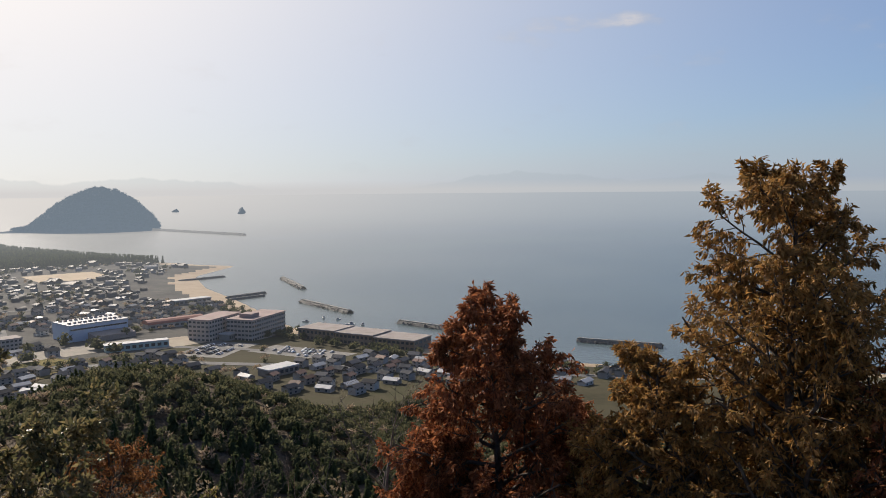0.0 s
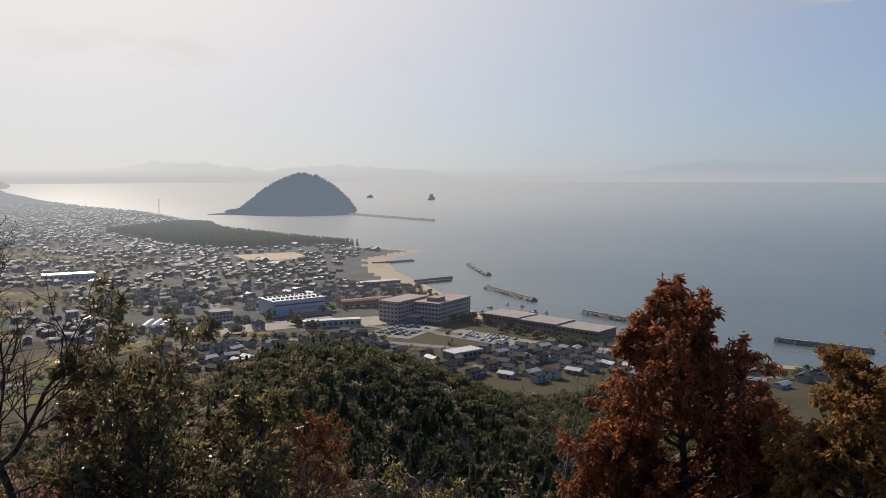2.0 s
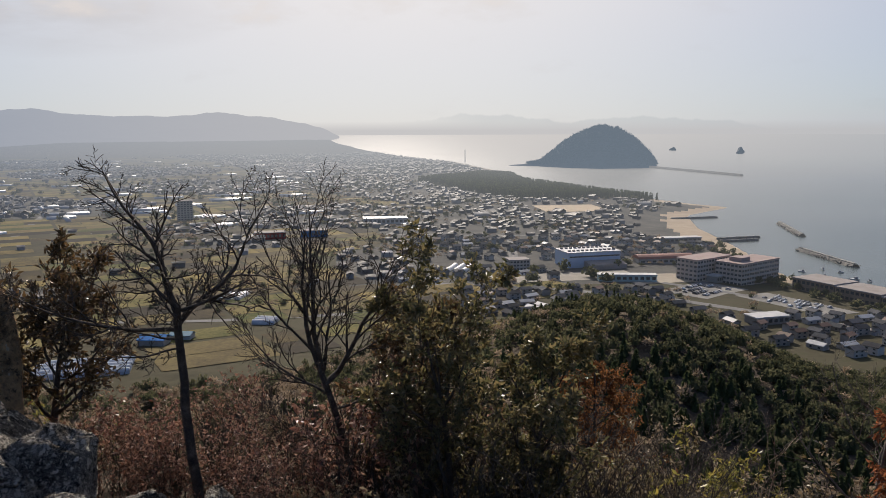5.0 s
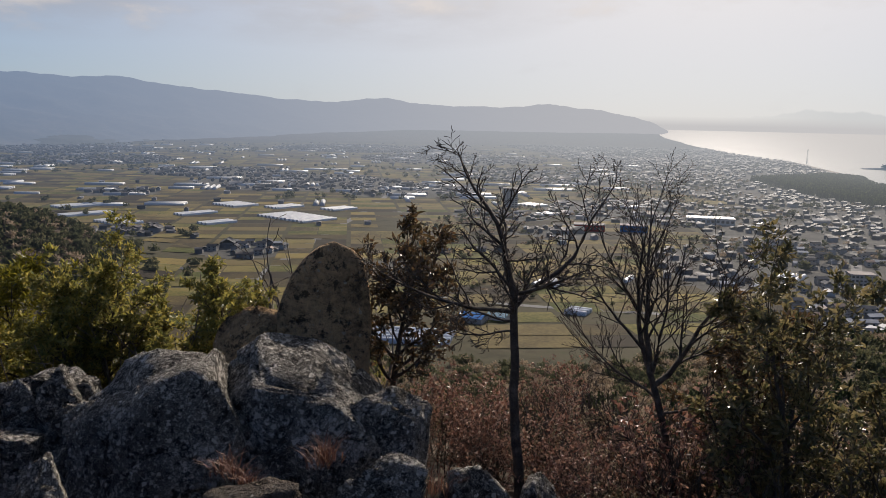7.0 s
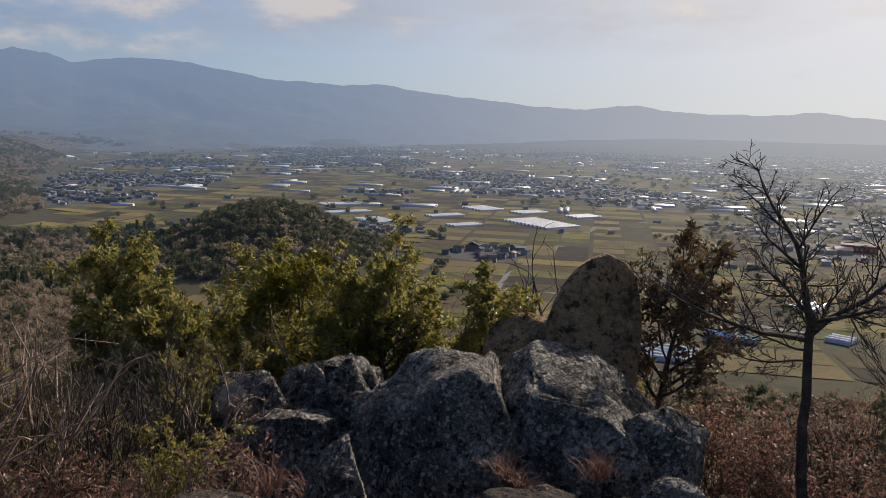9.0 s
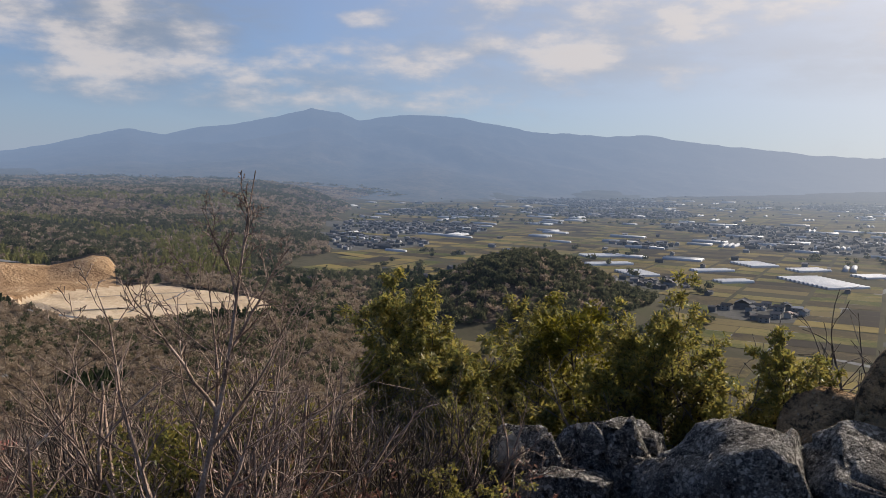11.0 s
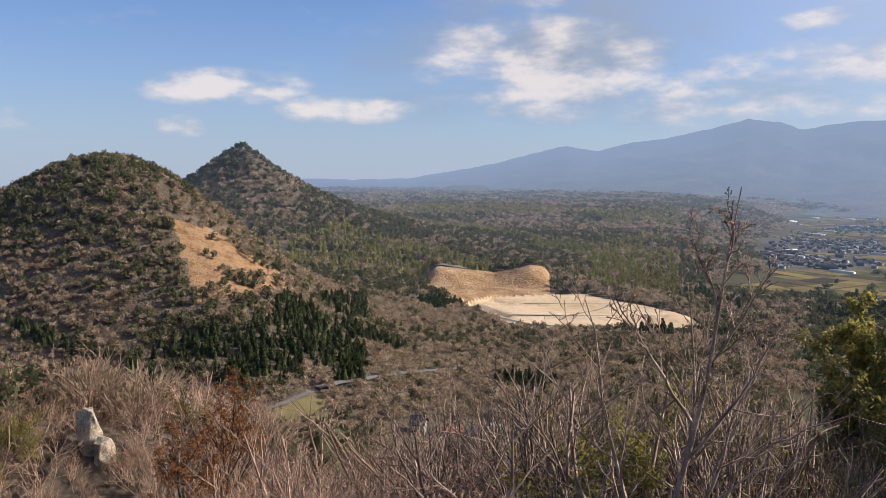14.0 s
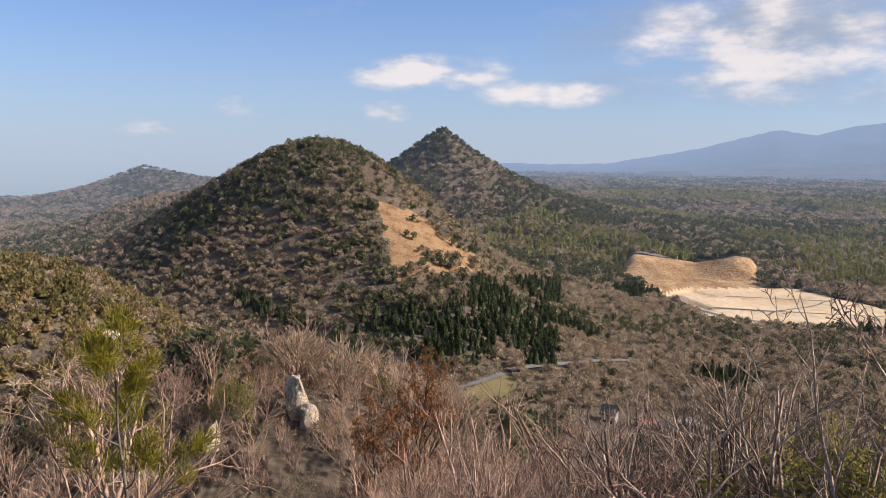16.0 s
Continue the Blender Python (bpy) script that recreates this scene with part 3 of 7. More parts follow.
def tubes(limbs):
    V, F, base = [], [], 0
    for pts, rr, level in limbs:
        n = 7 if level == 0 and rr[0] > 0.03 else 5 if level == 0 else 4 if level == 1 else 3
        d = np.gradient(pts, axis=0)
        d /= np.maximum(1e-9, np.linalg.norm(d, axis=1))[:, None]
        ref = np.where(np.abs(d[:, 2:3]) > 0.92, np.array([[1.0, 0, 0]]), np.array([[0, 0, 1.0]]))
        a = np.cross(d, ref)
        a /= np.maximum(1e-9, np.linalg.norm(a, axis=1))[:, None]
        b = np.cross(d, a)
        th = np.arange(n) * 2 * np.pi / n
        ring = pts[:, None] + rr[:, None, None] * (a[:, None] * np.cos(th)[None, :, None] + b[:, None] * np.sin(th)[None, :, None])
        V.append(ring.reshape(-1, 3))
        m = len(pts)
        i = base + np.arange(m * n).reshape(m, n)
        j = np.roll(i, -1, axis=1)
        F.append(np.stack([i[:-1], j[:-1], j[1:], i[1:]], -1).reshape(-1, 4))
        base += m * n
    return np.concatenate(V), np.concatenate(F)


def leaves(rng, limbs, per, size, width, spread, droop, level=2, bend=0.25):
    """Leaf blades along the outer limbs: two bent halves each."""
    P, D = [], []
    for pts, rr, lv in limbs:
        if lv < level:
            continue
        k = rng.poisson(per)
        if not k:
            continue
        f = rng.uniform(0.25, 1.0, k) * (len(pts) - 1)
        i = np.minimum(f.astype(int), len(pts) - 2)
        g = (f - i)[:, None]
        P.append(pts[i] * (1 - g) + pts[i + 1] * g)
        D.append(pts[i + 1] - pts[i])
    P, D = np.concatenate(P), np.concatenate(D)
    n = len(P)
    D /= np.maximum(1e-9, np.linalg.norm(D, axis=1))[:, None]
    d = D * 0.5 + rng.normal(0, spread, (n, 3)) + np.array([0, 0, -droop])
    d /= np.linalg.norm(d, axis=1)[:, None]
    s = np.cross(d, rng.normal(0, 1, (n, 3)))
    s /= np.maximum(1e-9, np.linalg.norm(s, axis=1))[:, None]
    up = np.cross(s, d)
    L = size * rng.uniform(0.6, 1.3, (n, 1))
    W = L * width
    P = P + rng.normal(0, size * 0.25, (n, 3))
    V = np.stack([P, P + d * L * 0.5 + s * W * 0.5 + up * L * bend * 0.3, P + d * L - up * L * bend, P + d * L * 0.5 - s * W * 0.5 + up * L * bend * 0.3], 1).reshape(-1, 3)
    b = np.arange(n)[:, None] * 4
    return V, np.concatenate([b + np.array([[0, 1, 2]]), b + np.array([[0, 2, 3]])])


def tree(name, at, label, category, seed, height, radius, spec, bark, leaf=None, per=0, size=0.05, width=0.45, spread=0.6, droop=0.1, lean=(0, 0), level=2, wob=0.07, stems=1, group="", bend=0.25, spray=25, mains=(), tip=0.6, end=None):
    """A tree or shrub with its foot at the given place: trunk with limbs, and a crown of single leaves."""
    rng = np.random.RandomState(seed)
    limbs = []
    for s in range(stems):
        d = unit(np.array([lean[0], lean[1], 1.0]) + (rng.normal(0, math.sin(radians(spray)), 3) if stems > 1 else 0))
        off = rng.normal(0, 0.06, 3) * (stems > 1)
        off[2] = 0
        pts, rr = limb(rng, off, d, height * (rng.uniform(0.6, 1.0) if stems > 1 else 1.0), radius, radius * (tip if mains else 0.14), 9, wob, 0.03)
        if end is not None:     # bend the stem so that it ends there
            f = np.linspace(0, 1, len(pts))[:, None]
            pts = pts + f ** 1.3 * (np.array(end) - np.array(at) - pts[-1])
        limbs.append((pts, rr, 0))
        if mains:
            for f, way, length, thick in mains:
                i = min(int(f * (len(pts) - 1)), len(pts) - 2)
                p = pts[i] + (pts[i + 1] - pts[i]) * (f * (len(pts) - 1) - i)
                q, s2 = limb(rng, p, unit(np.array(way, float)), length, radius * thick, radius * 0.08, 8, 0.12, 0.05)
                limbs.append((q, s2, 1))
                fork(rng, limbs, q, s2, 1, spec)
        else:
            fork(rng, limbs, pts, rr, 0, spec)
    root = new(name)
    root.location = at
    tagged(root, label, category, group)
    bare = not leaf
    V, F = tubes([l for l in limbs if l[2] == 0] if bare else limbs)
    thing("trunk", mesh("trunk", V, F, bark, None, True), parent=root)
    if bare:
        starts = ([i for i, l in enumerate(limbs) if l[2] == 1] if stems == 1 else [0]) + [len(limbs)]
        for i, j in zip(starts[:-1], starts[1:]):
            V, F = tubes([l for l in limbs[i:j] if l[2]])
            word = "branch" if stems == 1 else "crown"
            thing(word, mesh(word, V, F, bark, None, True), parent=root)
    if leaf:
        V, F = leaves(rng, limbs, per, size, width, spread, droop, level, bend)
        thing("crown", mesh("crown", V, F, leaf), parent=root)
    return root


def foot(x, y, sink=0.05):
    return Vector((x, y, land1(x, y) - sink))


# dead-looking conifers on the seaward side
CONIFER = [(64, 66, 0.40, 0.10, 0.07, 0.06, 0.92), (10, 48, 0.42, 0.12, -0.02, 0.2), (3, 40, 0.5, 0.1, -0.06, 0.3)]


def conifer(x, y, top, label, leaf, seed, lean=(0, 0), per=7.0, spec=CONIFER, radius=0.07, size=0.05):
    f = foot(x, y)
    h = (top - f.z) * 0.97
    return tree("conifer", f, label, "tree", seed, h, radius, spec, BARK_DARK, leaf, per, size, 0.34, 0.45, 0.55, lean, 2, 0.025, group="brown conifers", bend=0.15)


conifer(5.45, 5.80, 128.95, "rust-red withered conifer on the slope", LEAF_RED, 11, per=24, size=0.058)
conifer(5.95, 5.55, 127.75, "rust-red withered conifer on the slope", LEAF_RED, 12, per=20, size=0.055)
conifer(4.95, 6.25, 127.6, "rust-red withered conifer on the slope", LEAF_RED, 19, per=18)
conifer(6.08, 3.32, 130.1, "tall ochre-brown conifer with thin open crown", LEAF_OCHRE, 13, (0.02, -0.02), 22.0, [(58, 58, 0.37, 0.13, 0.08, 0.08, 0.86), (10, 48, 0.42, 0.13, -0.02, 0.2), (3, 40, 0.5, 0.1, -0.06, 0.3)], 0.075, 0.058)
conifer(5.65, 4.30, 128.6, "ochre-brown conifer beside a taller one", LEAF_OCHRE, 14, per=20)
conifer(6.60, 3.30, 128.9, "ochre-brown conifer beside a taller one", LEAF_OCHRE, 10, per=18)
conifer(6.75, 2.35, 129.05, "red-brown conifer at the edge of the clearing", LEAF_RED, 15, per=18)
conifer(2.97, 10.58, 126.80, "small rust-brown conifer among shrubs", LEAF_RUST, 16, per=11)
conifer(-13.52, -2.10, 126.5, "dark brown narrow cypress below the summit", LEAF_RUST, 17, per=11, spec=[(34, 38, 0.28, 0.08, 0.16, 0.1), (8, 35, 0.4, 0.1, 0.1, 0.25), (3, 35, 0.5, 0.1, 0.0, 0.3)])
conifer(-13.05, -2.55, 125.9, "dark brown narrow cypress below the summit", LEAF_RUST, 18, per=11, spec=[(34, 38, 0.28, 0.08, 0.16, 0.1), (8, 35, 0.4, 0.1, 0.1, 0.25), (3, 35, 0.5, 0.1, 0.0, 0.3)])

# broadleaf evergreens
NARROW = [(18, 40, 0.36, 0.13, 0.12, 0.15), (7, 44, 0.42, 0.15, 0.08, 0.2), (5, 42, 0.45, 0.15, 0.04, 0.2)]
BROAD = [(17, 46, 0.48, 0.13, 0.10, 0.10), (7, 44, 0.42, 0.15, 0.08, 0.2), (5, 42, 0.45, 0.15, 0.04, 0.2)]


def broadleaf(x, y, top, label, leaf, seed, lean=(0, 0), per=7.0, size=0.06, radius=0.045, spec=BROAD, width=0.42, stems=1, droop=0.1, bark=BARK_DARK):
    f = foot(x, y)
    return tree("evergreen_tree", f, label, "tree", seed, (top - f.z) * 0.83, radius, spec, bark, leaf, per, size, width, 0.55, droop, lean, 2, 0.06, stems, "evergreen trees")


broadleaf(0.62, 5.93, 129.28, "dark evergreen tree with small glossy leaves", LEAF_DARK, 21, (0.0, 0.0), 11, 0.054, spec=NARROW)
broadleaf(0.98, 5.80, 128.85, "dark evergreen tree with small glossy leaves", LEAF_DARK, 22, (0.04, 0.0), 11, 0.054, spec=NARROW)
broadleaf(0.25, 6.60, 128.85, "brownish evergreen tree with sparse leaves", LEAF_BROWN, 23, (-0.03, 0.0), 11.0, 0.055, spec=NARROW)
broadleaf(-2.55, 6.45, 129.15, "brownish evergreen tree beside the standing stone", LEAF_BROWN, 24, (0.02, 0.0), 6.0, 0.06, spec=[(16, 46, 0.40, 0.13, 0.10, 0.42), (7, 44, 0.42, 0.15, 0.08, 0.2), (5, 42, 0.45, 0.15, 0.04, 0.2)])
for k, (x, y, top) in enumerate([(-6.55, 5.75, 129.05), (-6.95, 5.35, 129.1), (-7.25, 4.95, 129.05), (-6.3, 6.15, 128.75), (-7.6, 4.55, 128.6), (-6.75, 5.0, 128.6), (-6.2, 5.6, 128.5)]):
    broadleaf(x, y, top, "bushy evergreen with drooping olive-green leaves", LEAF_OLIVE, 30 + k, per=13, size=0.062, width=0.34, stems=2, droop=0.55, radius=0.035)
broadleaf(-8.17, 7.91, 128.4, "round yellow-green pine behind the bushes", LEAF_PINE, 36, per=11, size=0.09, width=0.12)
for k, (x, y, top) in enumerate([(-5.35, 6.1, 128.98), (-5.05, 5.85, 128.75), (-5.55, 5.9, 128.5)]):
    broadleaf(x, y, top, "olive-green evergreen behind the boulders", LEAF_OLIVE, 40 + k, per=10, size=0.048, droop=0.0, radius=0.04)
broadleaf(-4.35, 6.15, 128.62, "thin evergreen with visible forked stems", LEAF_OLIVE, 44, (-0.1, 0.0), 8, 0.06, stems=2)
for k, (x, y, top) in enumerate([(-4.22, 6.3, 128.8), (-4.02, 6.55, 128.6)]):
    broadleaf(x, y, top, "thin evergreen with olive leaves behind the boulders", LEAF_OLIVE, 46 + k, (0.05, 0.0), 8, 0.046, radius=0.026, spec=NARROW)
broadleaf(-6.55, 6.8, 128.6, "yellow-green pine behind the boulders", LEAF_PINE, 45, per=10, size=0.09, width=0.12)

# pine on the far side of the clearing
tree("pine_tree", foot(-5.95, -2.95), "young pine with tufts of yellow-green needles", "tree", 51, 128.72 - land1(-5.95, -2.95), 0.022,
     [(9, 55, 0.45, 0.10, 0.14, 0.25), (5, 45, 0.4, 0.10, 0.12, 0.35)], BARK_GREY, LEAF_PINE, 95, 0.10, 0.07, 0.55, -0.35, level=2, bend=0.05)

# bare trees
tree("bare_tree", foot(-1.22, 5.35), "dark leafless tree with crooked spreading limbs", "tree", 61, 128.98 - land1(-1.22, 5.35), 0.040,
     [(), (9, 46, 0.46, 0.19, 0.05, 0.14), (7, 44, 0.46, 0.20, 0.05, 0.1), (4, 40, 0.45, 0.16, 0.04, 0.15)], BARK_DARK, lean=(-0.05, 0), wob=0.075, group="bare trees",
     mains=((0.97, (-0.38, 0.0, 0.92), 1.0, 0.64), (0.92, (0.80, 0.1, 0.55), 1.0, 0.52), (0.90, (-0.95, -0.1, 0.12), 1.0, 0.42), (0.86, (-0.9, 0.2, -0.25), 0.55, 0.22), (0.99, (-0.7, 0.3, 0.5), 0.60, 0.4), (0.98, (0.95, -0.2, 0.25), 0.55, 0.4), (0.9, (0.2, 0.6, 0.6), 0.6, 0.35), (0.88, (0.1, -0.6, 0.5), 0.5, 0.3), (0.82, (-0.8, 0.2, -0.1), 0.5, 0.2)))
tree("bare_tree", foot(0.02, 6.45), "dark leafless tree with many upright twigs", "tree", 62, 128.25 - land1(0.02, 6.45), 0.04,
     [(), (9, 36, 0.55, 0.13, 0.10, 0.12), (7, 38, 0.46, 0.15, 0.08, 0.12), (4, 38, 0.45, 0.14, 0.04, 0.2)], BARK_DARK, lean=(-0.22, 0), wob=0.05, group="bare trees",
     mains=((0.97, (-0.42, 0.0, 0.9), 1.25, 0.6), (0.95, (0.62, 0.0, 0.72), 1.2, 0.6), (0.99, (-0.05, 0.1, 1.0), 1.3, 0.6), (0.9, (-0.85, 0.2, 0.4), 0.9, 0.35), (0.85, (0.9, -0.1, 0.3), 0.8, 0.3), (0.7, (-0.8, 0, 0.3), 0.7, 0.25), (0.98, (0.2, -0.4, 0.9), 1.0, 0.4)))
tree("bare_tree", foot(4.95, 7.6), "grey leafless tree beside the rust-red conifer", "tree", 63, 127.5 - land1(4.95, 7.6), 0.04,
     [(9, 55, 0.55, 0.16, 0.06, 0.35), (7, 45, 0.5, 0.18, 0.05, 0.15), (5, 40, 0.45, 0.18, 0.04, 0.15)], BARK_GREY, lean=(0.03, 0), wob=0.07, group="bare trees")
tree("bare_tree", foot(-4.12, 1.08), "slender leafless tree with upright grey twigs", "tree", 64, 129.88 - land1(-4.12, 1.08), 0.023,
     [(), (9, 36, 0.40, 0.18, 0.08, 0.15), (5, 40, 0.42, 0.2, 0.05, 0.2), (3, 40, 0.45, 0.18, 0.03, 0.3)], BARK_TWIG, lean=(0.09, 0.21), wob=0.10, group="bare trees", tip=0.10, end=(-3.80, 1.46, 129.96),
     mains=((0.22, (-0.33, -0.73, 0.72), 1.25, 0.55), (0.28, (-0.16, -0.36, 0.92), 1.3, 0.6), (0.32, (0.30, 0.66, 0.78), 1.1, 0.55), (0.38, (0.1, 0.1, 0.95), 1.1, 0.5), (0.52, (0.25, 0.55, 0.8), 0.75, 0.4),
            (0.58, (-0.22, -0.48, 0.85), 0.7, 0.4), (0.68, (0.12, 0.33, 0.93), 0.55, 0.35), (0.78, (-0.15, -0.3, 0.9), 0.4, 0.3), (0.86, (0.15, 0.3, 0.9), 0.3, 0.25), (0.18, (0.36, 0.8, 0.6), 1.0, 0.45)))
tree("bare_tree", foot(-4.75, 1.75), "slender leafless tree with upright grey twigs", "tree", 65, 129.1 - land1(-4.75, 1.75), 0.016,
     [(11, 26, 0.36, 0.08, 0.12, 0.2), (6, 28, 0.4, 0.10, 0.10, 0.15), (4, 32, 0.4, 0.12, 0.06, 0.15)], BARK_TWIG, lean=(0.06, 0.2), wob=0.05, group="bare trees")

# ---- undergrowth: shrub kinds built once, then copied ----
TWIGGY = [(7, 32, 0.5, 0.12, 0.05, 0.2), (4, 38, 0.48, 0.15, 0.05, 0.2), (3, 38, 0.48, 0.15, 0.03, 0.2)]
BARE = [(6, 36, 0.58, 0.16, 0.06, 0.15), (4, 42, 0.5, 0.20, 0.05, 0.2), (2, 42, 0.5, 0.2, 0.03, 0.3)]
KINDS = {
    "bare": [tree("bare_shrub", (0, 0, 0), "leafless grey-brown shrub with dense fine twigs", "shrub", 70 + k, 1.8, 0.034, BARE, BARK_TWIG, stems=6, wob=0.13, spray=36, group="bare shrubs") for k in range(3)],
    "dark": [tree("bare_shrub", (0, 0, 0), "leafless dark shrub with dense fine twigs", "shrub", 74 + k, 2.0, 0.026, BARE, BARK_DARK, stems=6, wob=0.12, group="dark bare shrubs") for k in range(2)],
    "red": [tree("red_leaved_shrub", (0, 0, 0), "shrub with withered red-brown leaves", "shrub", 78 + k, 1.7, 0.014, TWIGGY, BARK_DARK, LEAF_DEAD, 1.7, 0.064, 0.5, 0.7, 0.2, stems=6, group="red-leaved shrubs") for k in range(2)],
    "pale": [tree("small_leaved_shrub", (0, 0, 0), "shrub with small pale brown-green leaves", "shrub", 82 + k, 1.8, 0.014, TWIGGY, BARK_DARK, LEAF_PALE, 4.4, 0.035, 0.5, 0.8, 0.1, stems=6, group="small-leaved shrubs") for k in range(3)],
    "green": [tree("green_shrub", (0, 0, 0), "low olive-green shrub in the undergrowth", "shrub", 86 + k, 1.5, 0.014, TWIGGY, BARK_DARK, LEAF_OLIVE, 5.4, 0.05, 0.45, 0.8, 0.1, stems=5, group="green shrubs") for k in range(2)],
}
SPARE = {k: list(v) for k, v in KINDS.items()}


def shrub(kind, x, y, size, turn, sink=0.08):
    m = Matrix.Translation(foot(x, y, sink)) @ Matrix.Rotation(turn, 4, "Z")
    if SPARE[kind]:
        ob = SPARE[kind].pop()
        ob.matrix_world = m
        ob.scale = (size, size, size)
        return ob
    ob = copy_thing(KINDS[kind][rnd.randrange(len(KINDS[kind]))], m)
    ob.scale = (size, size, size)
    return ob


rnd = random.Random(5)


def sow(kinds, a0, a1, d0, d1, count, top0, top1):
    """Shrubs over a stretch of the slope; top0, top1: elevation that their tips reach at both ends of the stretch."""
    for k in range(count):
        f = (k + rnd.random()) / count
        a, d = a0 + (a1 - a0) * f, d0 + (d1 - d0) * rnd.random()
        g = polar(a, d, 0)
        tip = EYE + d * math.tan(radians(top0 + (top1 - top0) * f - rnd.uniform(0, 5))) + 0.0
        h = tip - land1(g.x, g.y)
        if h > 0.35:
            shrub(rnd.choice(kinds), g.x, g.y, min(h, 4.5) / 2.0, rnd.uniform(0, 6.28))


OUTCROPS = [(106.1, -17.0, 2.9, 2.0), (105.4, -17.9, 1.9, 1.6), (111.9, -18.9, 2.0, 1.6), (118.1, -12.3, 1.0, 1.2)]
OUTCROP_AT = [meet(o[0], o[1], 0.0, 14.0) for o in OUTCROPS]


def before_outcrop(a, d):
    return any(abs(a - o[0]) < o[3] * 0.6 + math.degrees(0.5 / d) and d < p.xy.length + 1 for o, p in zip(OUTCROPS[:3], OUTCROP_AT))


def thicket(a0, a1, d0, d1, count, seed, bark, label, low=1.1, high=2.0):
    """Leafless brush too dense to tell apart, made of a few light shrubs turned and scaled."""
    rng = np.random.RandomState(seed)
    temps = []
    for k in range(5):
        limbs = []
        for s in range(5):
            d = unit(np.array([0, 0, 1.0]) + rng.normal(0, 0.42, 3) * np.array([1, 1, 0.3]))
            pts, rr = limb(rng, rng.normal(0, 0.10, 3) * np.array([1, 1, 0]), d, rng.uniform(0.7, 1.1), 0.017, 0.006, 4, 0.12, 0.05)
            limbs.append((pts, rr, 2))
            fork(rng, limbs, pts, rr, 1, [(), (5, 36, 0.6, 0.16, 0.06, 0.2), (3, 40, 0.55, 0.18, 0.04, 0.2)])
        temps.append(tubes(limbs))
    Vs, Fs, base = [], [], 0
    for k in range(count):
        a, d = rng.uniform(a0, a1), math.sqrt(rng.uniform(d0 * d0, d1 * d1))
        g = polar(a, d, 0)
        V, F = temps[k % 5]
        t, s = rng.uniform(0, 6.283), rng.uniform(low, high) * (0.5 if before_outcrop(a, d) else 1.0)
        c, n = math.cos(t) * s, math.sin(t) * s
        Vs.append(np.stack([V[:, 0] * c - V[:, 1] * n + g.x, V[:, 0] * n + V[:, 1] * c + g.y, V[:, 2] * s + land1(g.x, g.y) - 0.1], 1))
        Fs.append(F + base)
        base += len(V)
    return thing("brushwood", mesh("brushwood", np.concatenate(Vs), np.concatenate(Fs), bark, None, True), label, "brush", kind="stuff")


sow(["pale", "dark", "pale", "bare"], -74, -28, 8.5, 14, 34, -19, -17)
sow(["pale", "green", "pale"], -74, -20, 6.5, 9.0, 22, -23, -22)
sow(["pale", "dark", "pale", "green"], -28, 2, 6.8, 11, 34, -19, -18)
sow(["pale", "dark", "green", "dark"], -30, -4, 5.2, 7.0, 34, -21, -18)
sow(["red", "pale", "dark"], -5, 10, 5.2, 7.0, 14, -18, -17)
sow(["dark", "pale", "dark", "red"], -8, 14, 6.2, 9, 24, -15, -15)
sow(["red", "dark", "pale", "red"], 9, 25, 5.6, 8, 26, -16, -15.5)
sow(["green", "pale", "green"], 18, 32, 7.2, 10, 10, -15, -15)
sow(["bare", "pale", "dark"], 30, 50, 8.6, 13, 18, -14, -13)
sow(["bare", "dark", "green", "dark"], 52, 80, 5.4, 9.5, 40, -12, -10)
sow(["green"], 52, 66, 5.2, 7.0, 9, -14, -16)
sow(["bare", "dark", "red"], 50, 80, 4.2, 5.6, 22, -19, -15)
sow(["green", "pale", "green"], 54, 80, 6.5, 10, 16, -13, -14)
sow(["red", "red", "bare"], 60, 100, 4.3, 5.6, 22, -18, -18)
sow(["bare", "dark", "bare", "red"], 78, 98, 5.0, 9.5, 34, -15, -19)
sow(["bare", "pale", "bare"], 96, 134, 5.5, 10, 44, -19, -18)
sow(["pale", "green", "red"], 80, 134, 4.6, 7.5, 26, -22, -20)
for k in range(110):
    a, d = rnd.uniform(86, 135), 10 + 14 * rnd.random()
    g = polar(a, d, 0)
    shrub(rnd.choice(["bare", "bare", "bare", "bare", "bare", "pale", "green"]), g.x, g.y, rnd.uniform(0.55, 0.95) * (0.45 if before_outcrop(a, d) else 1.0), rnd.uniform(0, 6.28), 0.15)
for k in range(80):
    a, d = rnd.uniform(-74, 60), rnd.uniform(9, 22)
    g = polar(a, d, 0)
    shrub(rnd.choice(["pale", "dark", "green", "pale"]), g.x, g.y, rnd.uniform(0.8, 1.3), rnd.uniform(0, 6.28), 0.15)

thicket(84, 136, 8, 34, 330, 5, BARK_PINK, "dense leafless pinkish-grey brush on the slope below the summit")
thicket(101, 117, 9, 24, 130, 7, BARK_PINK, "low leafless pinkish-grey brush round pale outcrops", 0.8, 1.2)
thicket(86, 134, 4.2, 9.5, 150, 9, BARK_PINK, "low leafless tan brush at the edge of the clearing", 0.55, 1.0)
thicket(64, 86, 4.6, 12, 70, 10, BARK_TWIG, "tangled leafless brush below the summit", 0.8, 1.5)
thicket(-30, 50, 8, 20, 80, 6, BARK_GREY, "dense leafless brown brush on the slope below the summit")

